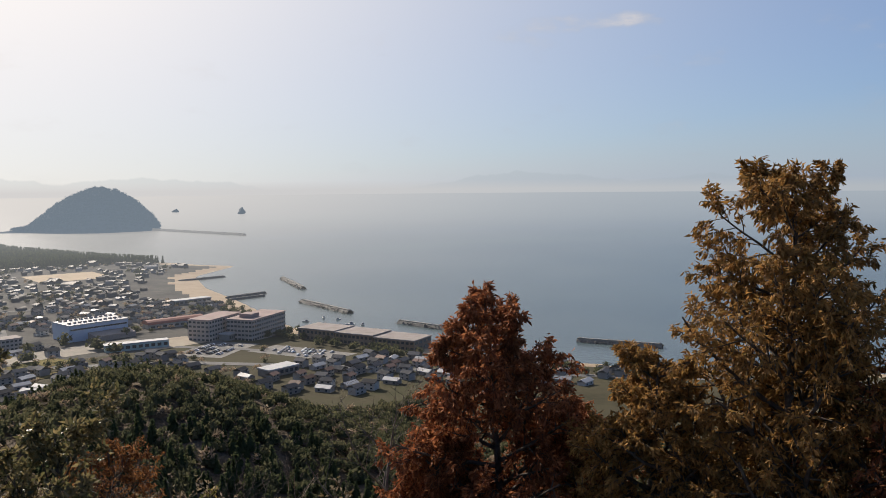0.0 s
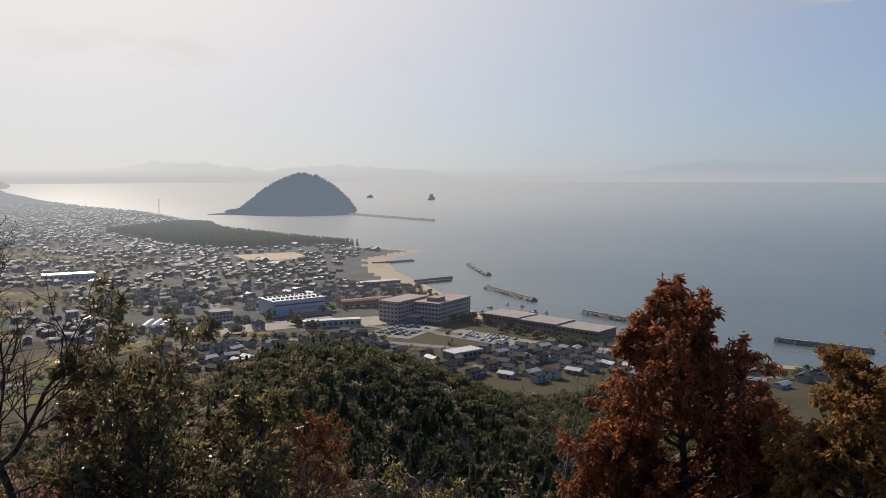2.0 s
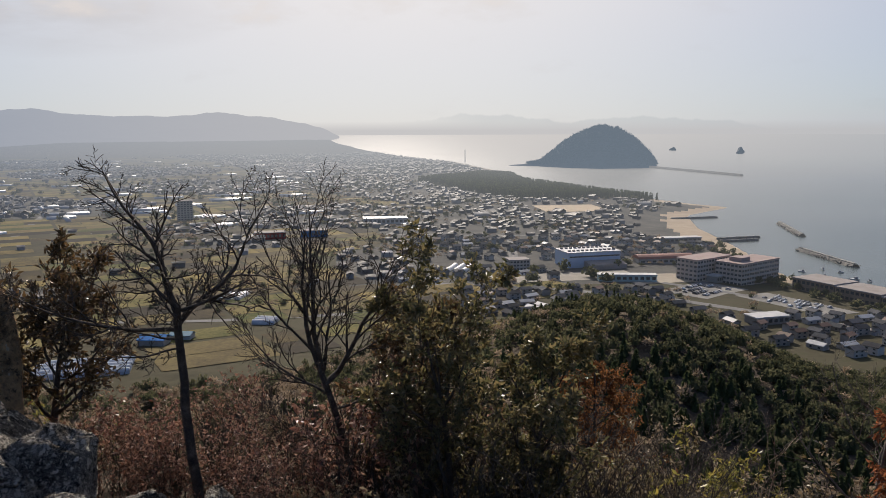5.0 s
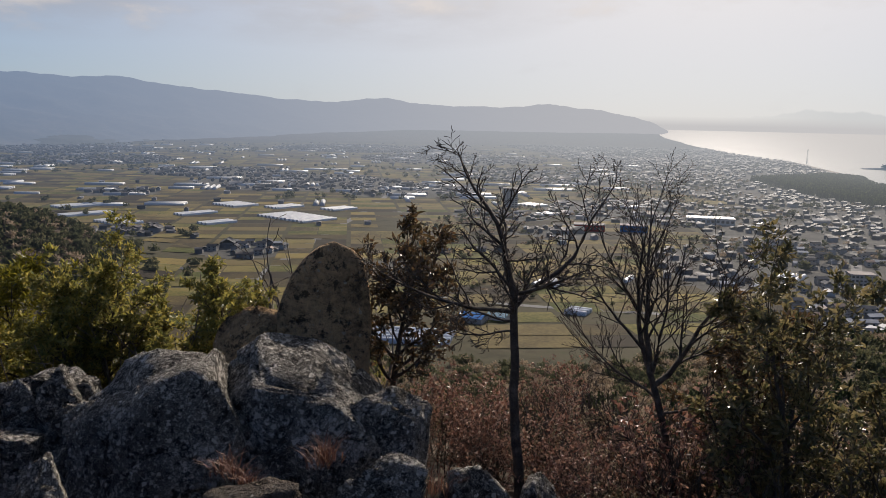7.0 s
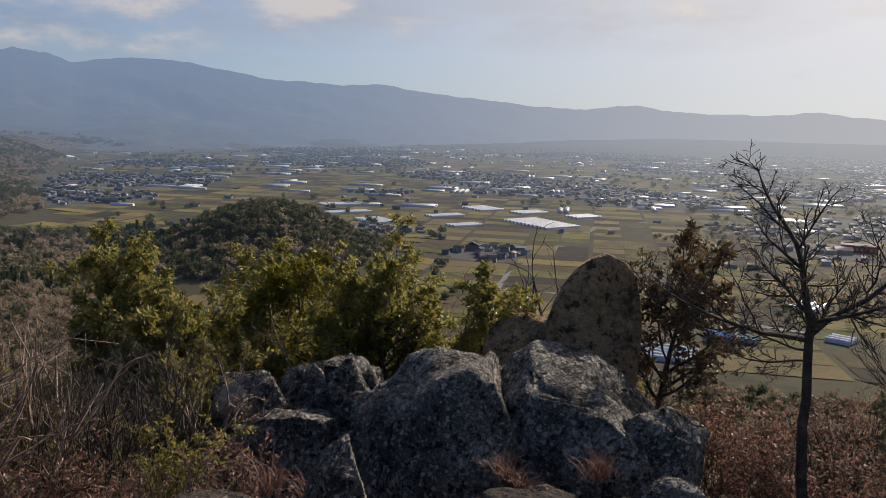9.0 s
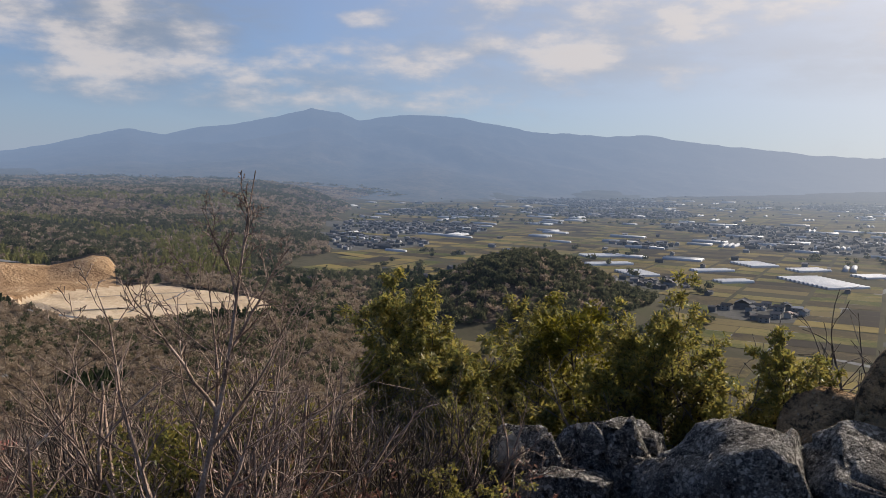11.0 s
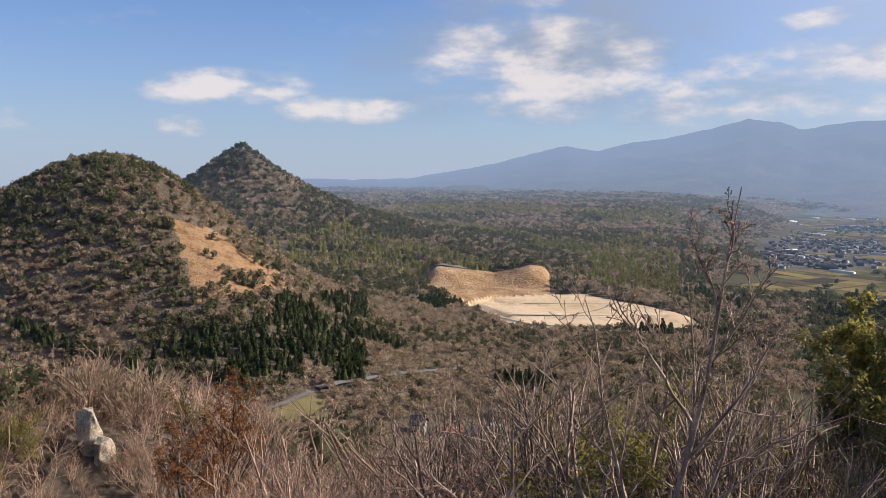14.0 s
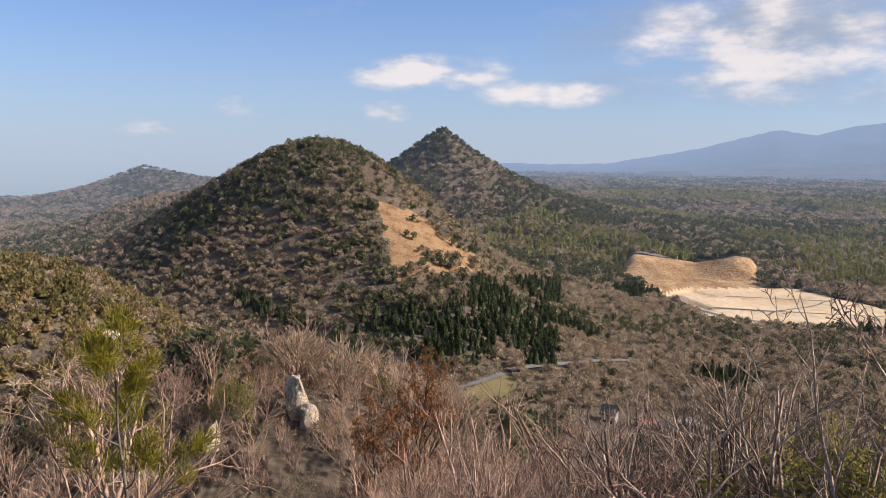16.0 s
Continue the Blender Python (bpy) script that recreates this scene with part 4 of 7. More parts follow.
# ---- boulders and the standing stone ----
def stone_mat(name, base, lichen, dark, amount=0.5, size=3.0):
    m = bpy.data.materials.new(name)
    m.use_nodes = True
    n = Nodes(m.node_tree)
    pos = n.add("ShaderNodeTexCoord").outputs["Object"]
    a, b = n.noise(pos, size, 6, 0.65), n.noise(pos, size * 9, 5, 0.7)
    col = n.ramp(n.math("ADD", n.math("MULTIPLY", a, 0.6), n.math("MULTIPLY", b, 0.4)), [(0.36, dark), (0.52, base), (0.68, tuple(c * 1.5 for c in base))])
    # crusts of lichen: round spots of two sizes, thick in some places and absent in others
    where = n.noise(pos, size * 0.7, 4, 0.6)
    for scale, reach, share in ((size * 6.5, 0.62, 1.0), (size * 15, 0.72, 0.8), (size * 34, 0.8, 0.55)):
        vo = n.add("ShaderNodeTexVoronoi")
        n.put(vo.inputs["Vector"], n.mix(0.06, pos, n.noise(pos, scale * 0.9, 3, out=1)))
        vo.inputs["Scale"].default_value = scale
        tone = n.add("ShaderNodeSeparateColor")
        n.link(vo.outputs["Color"], tone.inputs[0])
        r = n.math("MULTIPLY", n.math("SUBTRACT", n.math("ADD", n.math("MULTIPLY", tone.outputs[0], 0.8), n.math("MULTIPLY", where, 1.6 * amount)), 0.60), reach)
        on = n.math("MULTIPLY", n.math("SUBTRACT", r, vo.outputs["Distance"]), 48.0, clamp=True)
        col = n.mix(n.math("MULTIPLY", on, n.math("MULTIPLY", n.math("ADD", n.math("MULTIPLY", tone.outputs[1], 0.7), 0.3), share)), col, lichen)
    pits = n.ramp(n.noise(pos, size * 3.2, 8, 0.8), [(0.53, 0.0), (0.58, 1.0)])
    col = n.mix(n.math("MULTIPLY", pits, 0.9), col, dark)
    vo = n.add("ShaderNodeTexVoronoi", feature="DISTANCE_TO_EDGE")
    n.put(vo.inputs["Vector"], n.mix(0.45, pos, n.noise(pos, 2.0, 4, out=1)))
    vo.inputs["Scale"].default_value = 1.6
    crack = n.math("MULTIPLY", n.ramp(vo.outputs["Distance"], [(0.0, 1.0), (0.016, 0.0)]), n.ramp(n.noise(pos, 1.7, 3), [(0.5, 0.0), (0.62, 1.0)]))
    col = n.mix(n.math("MULTIPLY", crack, 0.75), col, tuple(c * 0.3 for c in dark))
    p = n.add("ShaderNodeBsdfPrincipled")
    n.link(col, p.inputs["Base Color"])
    p.inputs["Roughness"].default_value = 0.88
    p.inputs["Specular IOR Level"].default_value = 0.12
    bp = n.add("ShaderNodeBump")
    bp.inputs["Strength"].default_value, bp.inputs["Distance"].default_value = 1.0, 0.11
    n.link(n.math("SUBTRACT", n.math("ADD", a, b), n.math("MULTIPLY", crack, 1.2)), bp.inputs["Height"])
    n.link(bp.outputs[0], p.inputs["Normal"])
    finish(n, p.outputs[0], 0.0)
    return m


ROCK = stone_mat("grey_lichen_rock", (0.125, 0.108, 0.090), (0.68, 0.63, 0.55), (0.012, 0.011, 0.010), 0.86, 4.2)
ROCK_WARM = stone_mat("brown_grassy_rock", (0.12, 0.095, 0.075), (0.30, 0.28, 0.25), (0.03, 0.024, 0.018), 0.4)
ROCK_WHITE = stone_mat("pale_rock", (0.64, 0.54, 0.41), (0.76, 0.68, 0.56), (0.30, 0.23, 0.16), 0.3)
STELE = stone_mat("brown_weathered_stone", (0.56, 0.355, 0.185), (0.54, 0.45, 0.33), (0.06, 0.042, 0.026), 0.28, 2.6)


def boulder(name, x, y, zlo, zhi, width, depth, label, seed, material=ROCK, cuts=14, turn=None, tilt=0.0, group="boulders", rough=0.07, sink=0.35, square=0.62, faces=()):
    """An angular boulder, cut by planes and roughened."""
    rng = np.random.RandomState(seed)
    bm = bmesh.new()
    bmesh.ops.create_icosphere(bm, subdivisions=5, radius=1.0)
    me = bpy.data.meshes.new(name)
    bm.to_mesh(me)
    bm.free()
    v = np.empty(len(me.vertices) * 3, dtype=np.float32)
    me.vertices.foreach_get("co", v)
    v = v.reshape(-1, 3).astype(float)
    v = np.sign(v) * np.abs(v) ** square
    for q in faces:
        nrm = unit(np.array(q[:3], float))
        v -= np.maximum(v @ nrm - q[3], 0)[:, None] * nrm * 0.98
    for k in range(cuts):
        nrm = unit(rng.normal(0, 1, 3) * np.array([1, 1, 0.9]))
        lim = rng.uniform(0.55, 0.92)
        over = np.maximum(v @ nrm - lim, 0)
        v -= over[:, None] * nrm * 0.985
    v /= np.abs(v).max(0)
    h = (zhi - zlo) + sink
    # splits: the rock on one side of a crack stands a little back, and the crack itself is open
    for k in range(5):
        nrm = unit(rng.normal(0, 1, 3) * np.array([1.2, 0.5, 0.8]))
        g = v @ nrm - rng.uniform(-0.45, 0.45) + 0.10 * fbm(v[:, 0] * 2 + v[:, 2], v[:, 1] * 2 - v[:, 2], 0.9, 3, seed + 50 + k)
        v *= (1 - 0.035 * (g > 0) - 0.075 * np.exp(-(g / 0.022) ** 2))[:, None]
    ridge = np.abs(fbm(v[:, 0] * 1.2 + v[:, 2] * 0.9 + 3, v[:, 1] * 1.2 - v[:, 2] * 0.8, 1.1, 5, seed + 9))
    v *= 1 + 0.12 * (np.minimum(ridge, 0.35)[:, None] - 0.2)
    n3 = np.stack([fbm(v[:, 0] * 1.0 + v[:, 2] * 0.7 + 9, v[:, 1] + v[:, 2] * 0.5, q, 5, seed + j) for j, q in enumerate((0.9, 0.8, 0.7))], 1)
    v += n3 * rough
    fine = fbm(v[:, 0] * 3 + v[:, 2] * 2, v[:, 1] * 3 - v[:, 2] * 2, 0.5, 4, seed + 5)
    ledge = fbm(v[:, 0] * 0.6 + v[:, 2] * 2.1, v[:, 1] * 0.6 + v[:, 2] * 1.4, 0.55, 3, seed + 6)
    v *= 1 + (0.03 * fine + 0.035 * np.round(ledge * 4) / 4 + 0.018 * fbm(v[:, 0] * 9 + v[:, 2] * 5, v[:, 1] * 9 - v[:, 2] * 7, 0.5, 2, seed + 8))[:, None]
    v *= np.array([width / 2, depth / 2, h / 2])
    me.vertices.foreach_set("co", v.astype(np.float32).ravel())
    me.materials.append(material)
    me.polygons.foreach_set("use_smooth", np.ones(len(me.polygons), dtype=bool))
    me.update()
    a = math.degrees(math.atan2(-x, y)) if turn is None else turn
    return thing(name, me, label, "boulder", group, m=pose(x, y, zhi - h / 2, 0, tilt, a))


GREY = "grey angular boulder mottled with pale lichen"
boulder("boulder", -2.62, 4.82, 127.25, 128.66, 1.62, 1.2, GREY, 1, cuts=5, tilt=3, square=0.42, faces=((0.05, -0.80, 0.60, 0.74), (0.58, -0.15, 0.80, 0.60), (-0.62, -0.1, 0.78, 0.84)))
boulder("boulder", -3.28, 4.28, 127.25, 128.50, 1.30, 1.1, GREY, 2, cuts=5, tilt=6, square=0.42, faces=((-0.10, -0.82, 0.56, 0.72), (-0.62, -0.15, 0.77, 0.72), (0.86, -0.1, 0.45, 0.86)))
boulder("boulder", -3.62, 4.80, 127.8, 128.36, 0.62, 0.62, GREY, 3, tilt=6)
boulder("boulder", -3.95, 4.55, 127.3, 128.02, 0.9, 0.7, GREY, 31)
boulder("boulder", -3.02, 4.45, 127.2, 127.95, 0.9, 0.8, GREY, 32, tilt=-8)
boulder("boulder", -4.62, 4.25, 127.2, 127.85, 0.8, 0.6, GREY, 33)
boulder("boulder", -2.35, 4.55, 127.2, 127.95, 0.8, 0.7, GREY, 34, tilt=12)
boulder("boulder", -3.17, 3.18, 127.7, 128.28, 0.56, 0.55, GREY, 4, cuts=8, square=0.45, faces=((0.1, -0.85, 0.5, 0.6), (-0.7, -0.1, 0.7, 0.6)))
boulder("boulder", -4.41, 4.78, 127.6, 128.2, 0.60, 0.55, GREY, 5, tilt=-10)
boulder("boulder", -4.74, 4.55, 127.6, 128.12, 0.66, 0.55, GREY, 6, tilt=14)
boulder("boulder", -5.10, 4.32, 127.5, 127.98, 0.72, 0.55, GREY, 7)
boulder("boulder", -4.35, 3.95, 127.4, 127.95, 0.9, 0.6, GREY, 8)
boulder("boulder", -4.99, 4.05, 127.7, 128.0, 0.23, 0.2, "small pale broken rock lying on boulders", 9, ROCK_WHITE, sink=0.05)
for k, (x, y, top, w2, tip) in enumerate([(-4.22, 4.50, 128.24, 0.46, 12), (-4.52, 4.40, 128.16, 0.36, -14), (-4.70, 4.20, 128.06, 0.40, 9), (-4.05, 4.30, 128.10, 0.42, -8), (-4.88, 4.12, 127.98, 0.34, 16), (-3.92, 4.08, 128.0, 0.40, 20)]):
    boulder("boulder", x, y, top - 0.45, top, w2, w2 * 0.9, "small grey broken rock wedged among boulders", 70 + k, ROCK, 6, tilt=tip, square=0.42, faces=((0.2 - 0.1 * k, -0.8, 0.5, 0.6), (0.6 * (-1) ** k, 0.0, 0.8, 0.6)))
boulder("boulder", -2.00, 4.90, 127.6, 128.22, 0.80, 0.7, GREY, 10, tilt=14)
boulder("boulder", -1.78, 4.15, 127.6, 128.13, 0.68, 0.5, "low grey rock slab with dry grass around", 11, ROCK, 7)
boulder("boulder", -1.30, 4.60, 127.5, 127.97, 0.6, 0.5, "low grey rock slab with dry grass around", 12, ROCK, 7)
boulder("boulder", -0.90, 4.85, 127.45, 127.84, 0.45, 0.4, "low grey rock slab with dry grass around", 13, ROCK, 7)
boulder("boulder", -2.25, 3.60, 127.7, 128.10, 0.78, 0.5, "low brown rock covered with dry grass", 14, ROCK_WARM, 7)
boulder("boulder", -2.85, 2.20, 128.0, 128.47, 0.95, 0.8, "low brown rock covered with dry grass", 15, ROCK_WARM, 6)
boulder("boulder", -3.46, 5.75, 127.5, 128.50, 0.80, 0.45, "squared grey-brown stone block", 16, STELE, 8, tilt=6, rough=0.06, square=0.45, faces=((-0.5, -0.3, 0.8, 0.75),))
for k, ((a, e, high, wide), p) in enumerate(zip(OUTCROPS, OUTCROP_AT)):
    d = p.xy.length
    boulder("rock_outcrop", p.x, p.y, p.z, p.z + d * math.tan(radians(high)), d * math.tan(radians(wide)), d * math.tan(radians(wide)), "pale cream rock outcrop on the wooded slope", 20 + k, ROCK_WHITE, 12, group="pale outcrops", rough=0.14)


def standing_stone():
    """A rounded slab, worn and slightly uneven."""
    w2, top, base, thick = 0.33, 128.96, 126.95, 0.24
    h = top - base
    prof = [(-0.30, 0.0), (-0.32, 0.5), (-0.335, 1.0), (-0.33, 1.42), (-0.285, 1.60), (-0.22, 1.74), (-0.14, 1.87), (-0.05, 1.96), (0.06, 1.995), (0.19, 1.95), (0.28, 1.84), (0.32, 1.64), (0.335, 1.3), (0.325, 0.9), (0.285, 0.45), (0.27, 0.0)]
    zs = np.linspace(0, 2.0, 60)
    left = np.interp(zs, [p[1] for p in prof[:9]], [p[0] for p in prof[:9]])
    right = np.interp(zs, [p[1] for p in prof[8:][::-1]], [p[0] for p in prof[8:][::-1]])
    n = 64
    V = []
    for z, l, r in zip(zs, left, right):
        c, hw = (l + r) / 2, max(0.004, (r - l) / 2)
        th = np.arange(n) * 2 * np.pi / n
        ex = 0.42
        x = c + hw * np.sign(np.cos(th)) * np.abs(np.cos(th)) ** ex
        tz = thick / 2 * min(1.0, 0.35 + hw * 2.2)
        y = tz * np.sign(np.sin(th)) * np.abs(np.sin(th)) ** ex
        V.append(np.stack([x, y, np.full(n, z * h / 2.0)], 1))
    V = np.concatenate(V)
    d = fbm(V[:, 0] * 2 + V[:, 1], V[:, 2] * 2 - V[:, 1], 0.5, 5, 3)
    V[:, 1] += d * 0.022 * np.sign(V[:, 1])
    V[:, 0] *= 1.12
    V[:, 0] += fbm(V[:, 2] + 4, V[:, 1], 0.3, 4, 4) * 0.018
    m = len(zs)
    i = np.arange(m * n).reshape(m, n)
    j = np.roll(i, -1, axis=1)
    F = [np.stack([i[:-1], j[:-1], j[1:], i[1:]], -1).reshape(-1, 4), i[-1][None, :], i[0][::-1][None, :]]
    return thing("standing_stone", mesh("standing_stone", V, F, STELE, None, True), "brown weathered standing stone with rounded top among boulders", "monument", m=pose(-2.97, 5.88, base, -3, 1.5, 27))


standing_stone()


def tuft(x, y, z, seed, size=0.28, blades=48):
    rng = np.random.RandomState(seed)
    V, F = [], []
    for k in range(blades):
        a, b = rng.uniform(0, 6.28), rng.uniform(0.1, 0.9)
        p = rng.normal(0, size * 0.18, 3) * np.array([1, 1, 0])
        d = np.array([math.cos(a) * b, math.sin(a) * b, 1.0])
        s = np.array([-math.sin(a), math.cos(a), 0]) * 0.0035
        L = size * rng.uniform(0.5, 1.1)
        q = [p, p + d * L * 0.5, p + d * L * 0.85 + np.array([math.cos(a), math.sin(a), -0.5]) * L * 0.25]
        i = len(V)
        V += [q[0] - s, q[0] + s, q[1] + s, q[1] - s, q[2]]
        F.append((i, i + 1, i + 2, i + 3))
        F.append((i + 3, i + 2, i + 4, i + 4))
    F4 = np.array([f for f in F if f[2] != f[3]])
    F3 = np.array([f[:3] for f in F if f[2] == f[3]])
    return thing("grass_tuft", mesh("grass_tuft", np.array(V), [F4, F3], GRASS), "tuft of dry reddish-brown grass between rocks", "grass", "dry grass tufts", m=pose(x, y, z))


GRASS = leaf_mat("dry_grass", [(0.08, 0.035, 0.025), (0.18, 0.085, 0.06), (0.30, 0.19, 0.13)], 0.7, 0.3)
for k, (x, y, z, s) in enumerate([(-2.62, 3.95, 127.95, 0.2), (-2.5, 3.9, 127.95, 0.16), (-2.15, 4.25, 127.95, 0.22), (-2.1, 4.2, 128.0, 0.17), (-2.35, 3.75, 128.0, 0.14), (-3.0, 2.5, 128.3, 0.2), (-2.6, 2.1, 128.4, 0.18), (-1.5, 4.4, 127.8, 0.2), (-3.6, 3.4, 127.7, 0.24), (-3.9, 3.3, 127.7, 0.22)]):
    tuft(x, y, z, k, s)

# ---- woods: crowns of many small blades, scattered over the hills ----
def crown_kind(kind, seed, blades, fine=1.0, puff=False):
    """A tree of the far woods as loose triangles, one metre high and wide; its foot at the origin."""
    rng = np.random.RandomState(seed)
    n = blades
    th = rng.uniform(0, 6.283, n)
    if kind == "bare" and puff:     # the same seen from afar: a rounded haze of twigs
        v = rng.normal(0, 1, (n, 3))
        v[:, 2] = np.abs(v[:, 2]) - 0.15
        v /= np.linalg.norm(v, axis=1)[:, None]
        c = v * np.array([0.44, 0.44, 0.46]) * rng.uniform(0.55, 1.05, n)[:, None] + np.array([0, 0, 0.46])
        d = v * 0.7 + rng.normal(0, 0.45, (n, 3))
        L, W = 0.26, 0.11
    elif kind == "bare":          # grey-brown winter crown: thin upright sprays
        u = np.sqrt(rng.uniform(0, 1, n)) * 0.5
        c = np.stack([u * np.cos(th), u * np.sin(th), 0.45 + 0.42 * np.sqrt(np.maximum(0, 1 - (u / 0.55) ** 2)) * rng.uniform(0.4, 1, n)], 1)
        d = np.stack([np.cos(th) * u * 1.6, np.sin(th) * u * 1.6, np.full(n, 0.8)], 1) + rng.normal(0, 0.25, (n, 3))
        L, W = 0.34, 0.062
    elif kind == "conifer":
        h = rng.uniform(0, 1, n) ** 0.8
        u = 0.36 * (1 - h) * rng.uniform(0.6, 1.1, n)
        c = np.stack([u * np.cos(th), u * np.sin(th), 0.12 + 0.86 * h], 1)
        d = np.stack([np.cos(th), np.sin(th), np.full(n, -0.25)], 1) + rng.normal(0, 0.3, (n, 3))
        L, W = 0.22, 0.16
    elif kind == "bamboo":      # tall arching plumes
        h = rng.uniform(0.1, 1, n)
        u = 0.34 * rng.uniform(0, 1, n) * (1.15 - h * 0.6)
        c = np.stack([u * np.cos(th), u * np.sin(th), h * 0.95], 1)
        d = np.stack([np.cos(th) * 0.5, np.sin(th) * 0.5, np.full(n, 0.8 - 0.9 * h.mean())], 1) + rng.normal(0, 0.3, (n, 3))
        L, W = 0.30, 0.10
    else:                       # evergreen: heaped clumps
        v = rng.normal(0, 1, (n, 3))
        v[:, 2] = np.abs(v[:, 2]) - 0.2
        v /= np.linalg.norm(v, axis=1)[:, None]
        lump = 1 + 0.22 * np.sin(v[:, 0] * 5 + seed) * np.cos(v[:, 1] * 6 + seed)
        c = v * np.array([0.46, 0.46, 0.44]) * (lump * rng.uniform(0.75, 1.05, n))[:, None] + np.array([0, 0, 0.5])
        d = v * 0.4 + rng.normal(0, 0.6, (n, 3))
        L, W = 0.20, 0.17
    d /= np.linalg.norm(d, axis=1)[:, None]
    s = np.cross(d, rng.normal(0, 1, (n, 3)))
    s /= np.linalg.norm(s, axis=1)[:, None]
    L, W = L * rng.uniform(0.6, 1.3, (n, 1)) * fine, W * fine
    V = np.stack([c - d * L * 0.5 + s * W * 0.5, c - d * L * 0.5 - s * W * 0.5, c + d * L * 0.5], 1)
    if kind != "bare":    # a plain cone of the same colour closes the crown behind the blades
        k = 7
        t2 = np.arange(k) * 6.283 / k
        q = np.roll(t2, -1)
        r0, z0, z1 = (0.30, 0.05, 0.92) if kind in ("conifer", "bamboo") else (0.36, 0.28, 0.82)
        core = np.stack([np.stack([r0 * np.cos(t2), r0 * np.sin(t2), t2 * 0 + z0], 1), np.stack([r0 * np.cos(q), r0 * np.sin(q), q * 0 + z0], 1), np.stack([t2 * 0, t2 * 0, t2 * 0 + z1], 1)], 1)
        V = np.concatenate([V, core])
    return V.reshape(-1, 3)


WOOD_COLOURS = {
    "bare": [(0.155, 0.115, 0.076), (0.265, 0.20, 0.134), (0.365, 0.282, 0.198), (0.46, 0.365, 0.268)],
    "evergreen": [(0.045, 0.052, 0.029), (0.078, 0.085, 0.046), (0.128, 0.125, 0.068), (0.19, 0.165, 0.09)],
    "scrub": [(0.075, 0.070, 0.030), (0.145, 0.125, 0.050), (0.23, 0.175, 0.080), (0.28, 0.18, 0.105)],
    "conifer": [(0.034, 0.045, 0.023), (0.060, 0.075, 0.036), (0.10, 0.112, 0.052)],
    "bamboo": [(0.13, 0.135, 0.045), (0.215, 0.205, 0.070), (0.31, 0.28, 0.105)],
}
WOODS = {}


def wood_mat(kind, share):
    """Foliage of the woods: thin blades that let some light through."""
    key = ("wood_" + kind, share)
    if key not in MATS:
        m = bpy.data.materials.new("wood_" + kind)
        m.use_nodes = True
        n = Nodes(m.node_tree)
        g = n.add("ShaderNodeNewGeometry")
        f = n.math("ADD", n.math("MULTIPLY", n.noise(g.outputs["Position"], 0.16, 5, 0.6), 0.72), n.math("MULTIPLY", n.math("ADD", n.math("MULTIPLY", g.outputs["Random Per Island"], 0.5), 0.25), 0.28))
        cs = WOOD_COLOURS[kind]
        col = n.ramp(f, [(0.34 + 0.32 * i / (len(cs) - 1), c) for i, c in enumerate(cs)])
        p = n.add("ShaderNodeBsdfPrincipled")
        n.link(col, p.inputs["Base Color"])
        p.inputs["Roughness"].default_value, p.inputs["Specular IOR Level"].default_value = 0.85, 0.05
        tr = n.add("ShaderNodeBsdfTranslucent")
        n.link(col, tr.inputs[0])
        mx = n.add("ShaderNodeMixShader")
        mx.inputs[0].default_value = 0.42
        n.link(p.outputs[0], mx.inputs[1])
        n.link(tr.outputs[0], mx.inputs[2])
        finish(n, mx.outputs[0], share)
        MATS[key] = m
    return MATS[key]


def plant(kind, x, y, width, height, seed):
    """Remembers trees for the wood of their kind and distance."""
    r = ring_of(np.hypot(x, y))
    for k in np.unique(r):
        m = r == k
        WOODS.setdefault((kind, int(k)), []).append((x[m], y[m], width[m], height[m]))


def raise_woods():
    for (kind, k), lots in WOODS.items():
        x, y, wd, ht = (np.concatenate([l[i] for l in lots]) for i in range(4))
        d = SHARES[k]
        blades = (170 if kind == "bare" else 260) if k == 0 else 44 if k < 3 else 34 if d < 1100 else 20 if d < 2000 else 14
        fine = 0.5 if k == 0 else 1.05 if k < 3 else 1.4
        rng = np.random.RandomState(k + 7 * len(kind))
        blades = int(blades * 1.2) if kind == "bare" and k else blades
        temps = [crown_kind(kind, 3 + j, blades, fine, k > 0) for j in range(6)]
        pick = rng.randint(0, 6, len(x))
        turn = rng.uniform(0, 6.283, len(x))
        z = land(x, y) - 0.3
        V = []
        for j in range(6):
            m = pick == j
            if not m.any():
                continue
            t = temps[j][None]
            c, s = np.cos(turn[m])[:, None], np.sin(turn[m])[:, None]
            V.append(np.stack([(t[:, :, 0] * c - t[:, :, 1] * s) * wd[m][:, None] + x[m][:, None], (t[:, :, 0] * s + t[:, :, 1] * c) * wd[m][:, None] + y[m][:, None], t[:, :, 2] * ht[m][:, None] + z[m][:, None]], -1).reshape(-1, 3))
        V = np.concatenate(V)
        F = np.arange(len(V)).reshape(-1, 3)
        words = {"scrub": "olive-brown pine scrub and bushes on the near spur", "bare": "leafless grey-brown winter trees covering the hills", "evergreen": "dark evergreen broadleaf trees covering the hills", "conifer": "dark green conifers standing on the hills", "bamboo": "yellow-green bamboo groves on the hillside"}
        m = wood_mat(kind, ring_share(k))
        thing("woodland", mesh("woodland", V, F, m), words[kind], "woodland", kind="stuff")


def scatter(a0, a1, d0, d1, gap, seed):
    rng = np.random.RandomState(seed)
    area = radians(a1 - a0) * (d1 * d1 - d0 * d0) / 2
    n = int(area / (gap * gap))
    a = rng.uniform(a0, a1, n)
    d = np.sqrt(rng.uniform(d0 * d0, d1 * d1, n))
    return -np.sin(np.radians(a)) * d, np.cos(np.radians(a)) * d


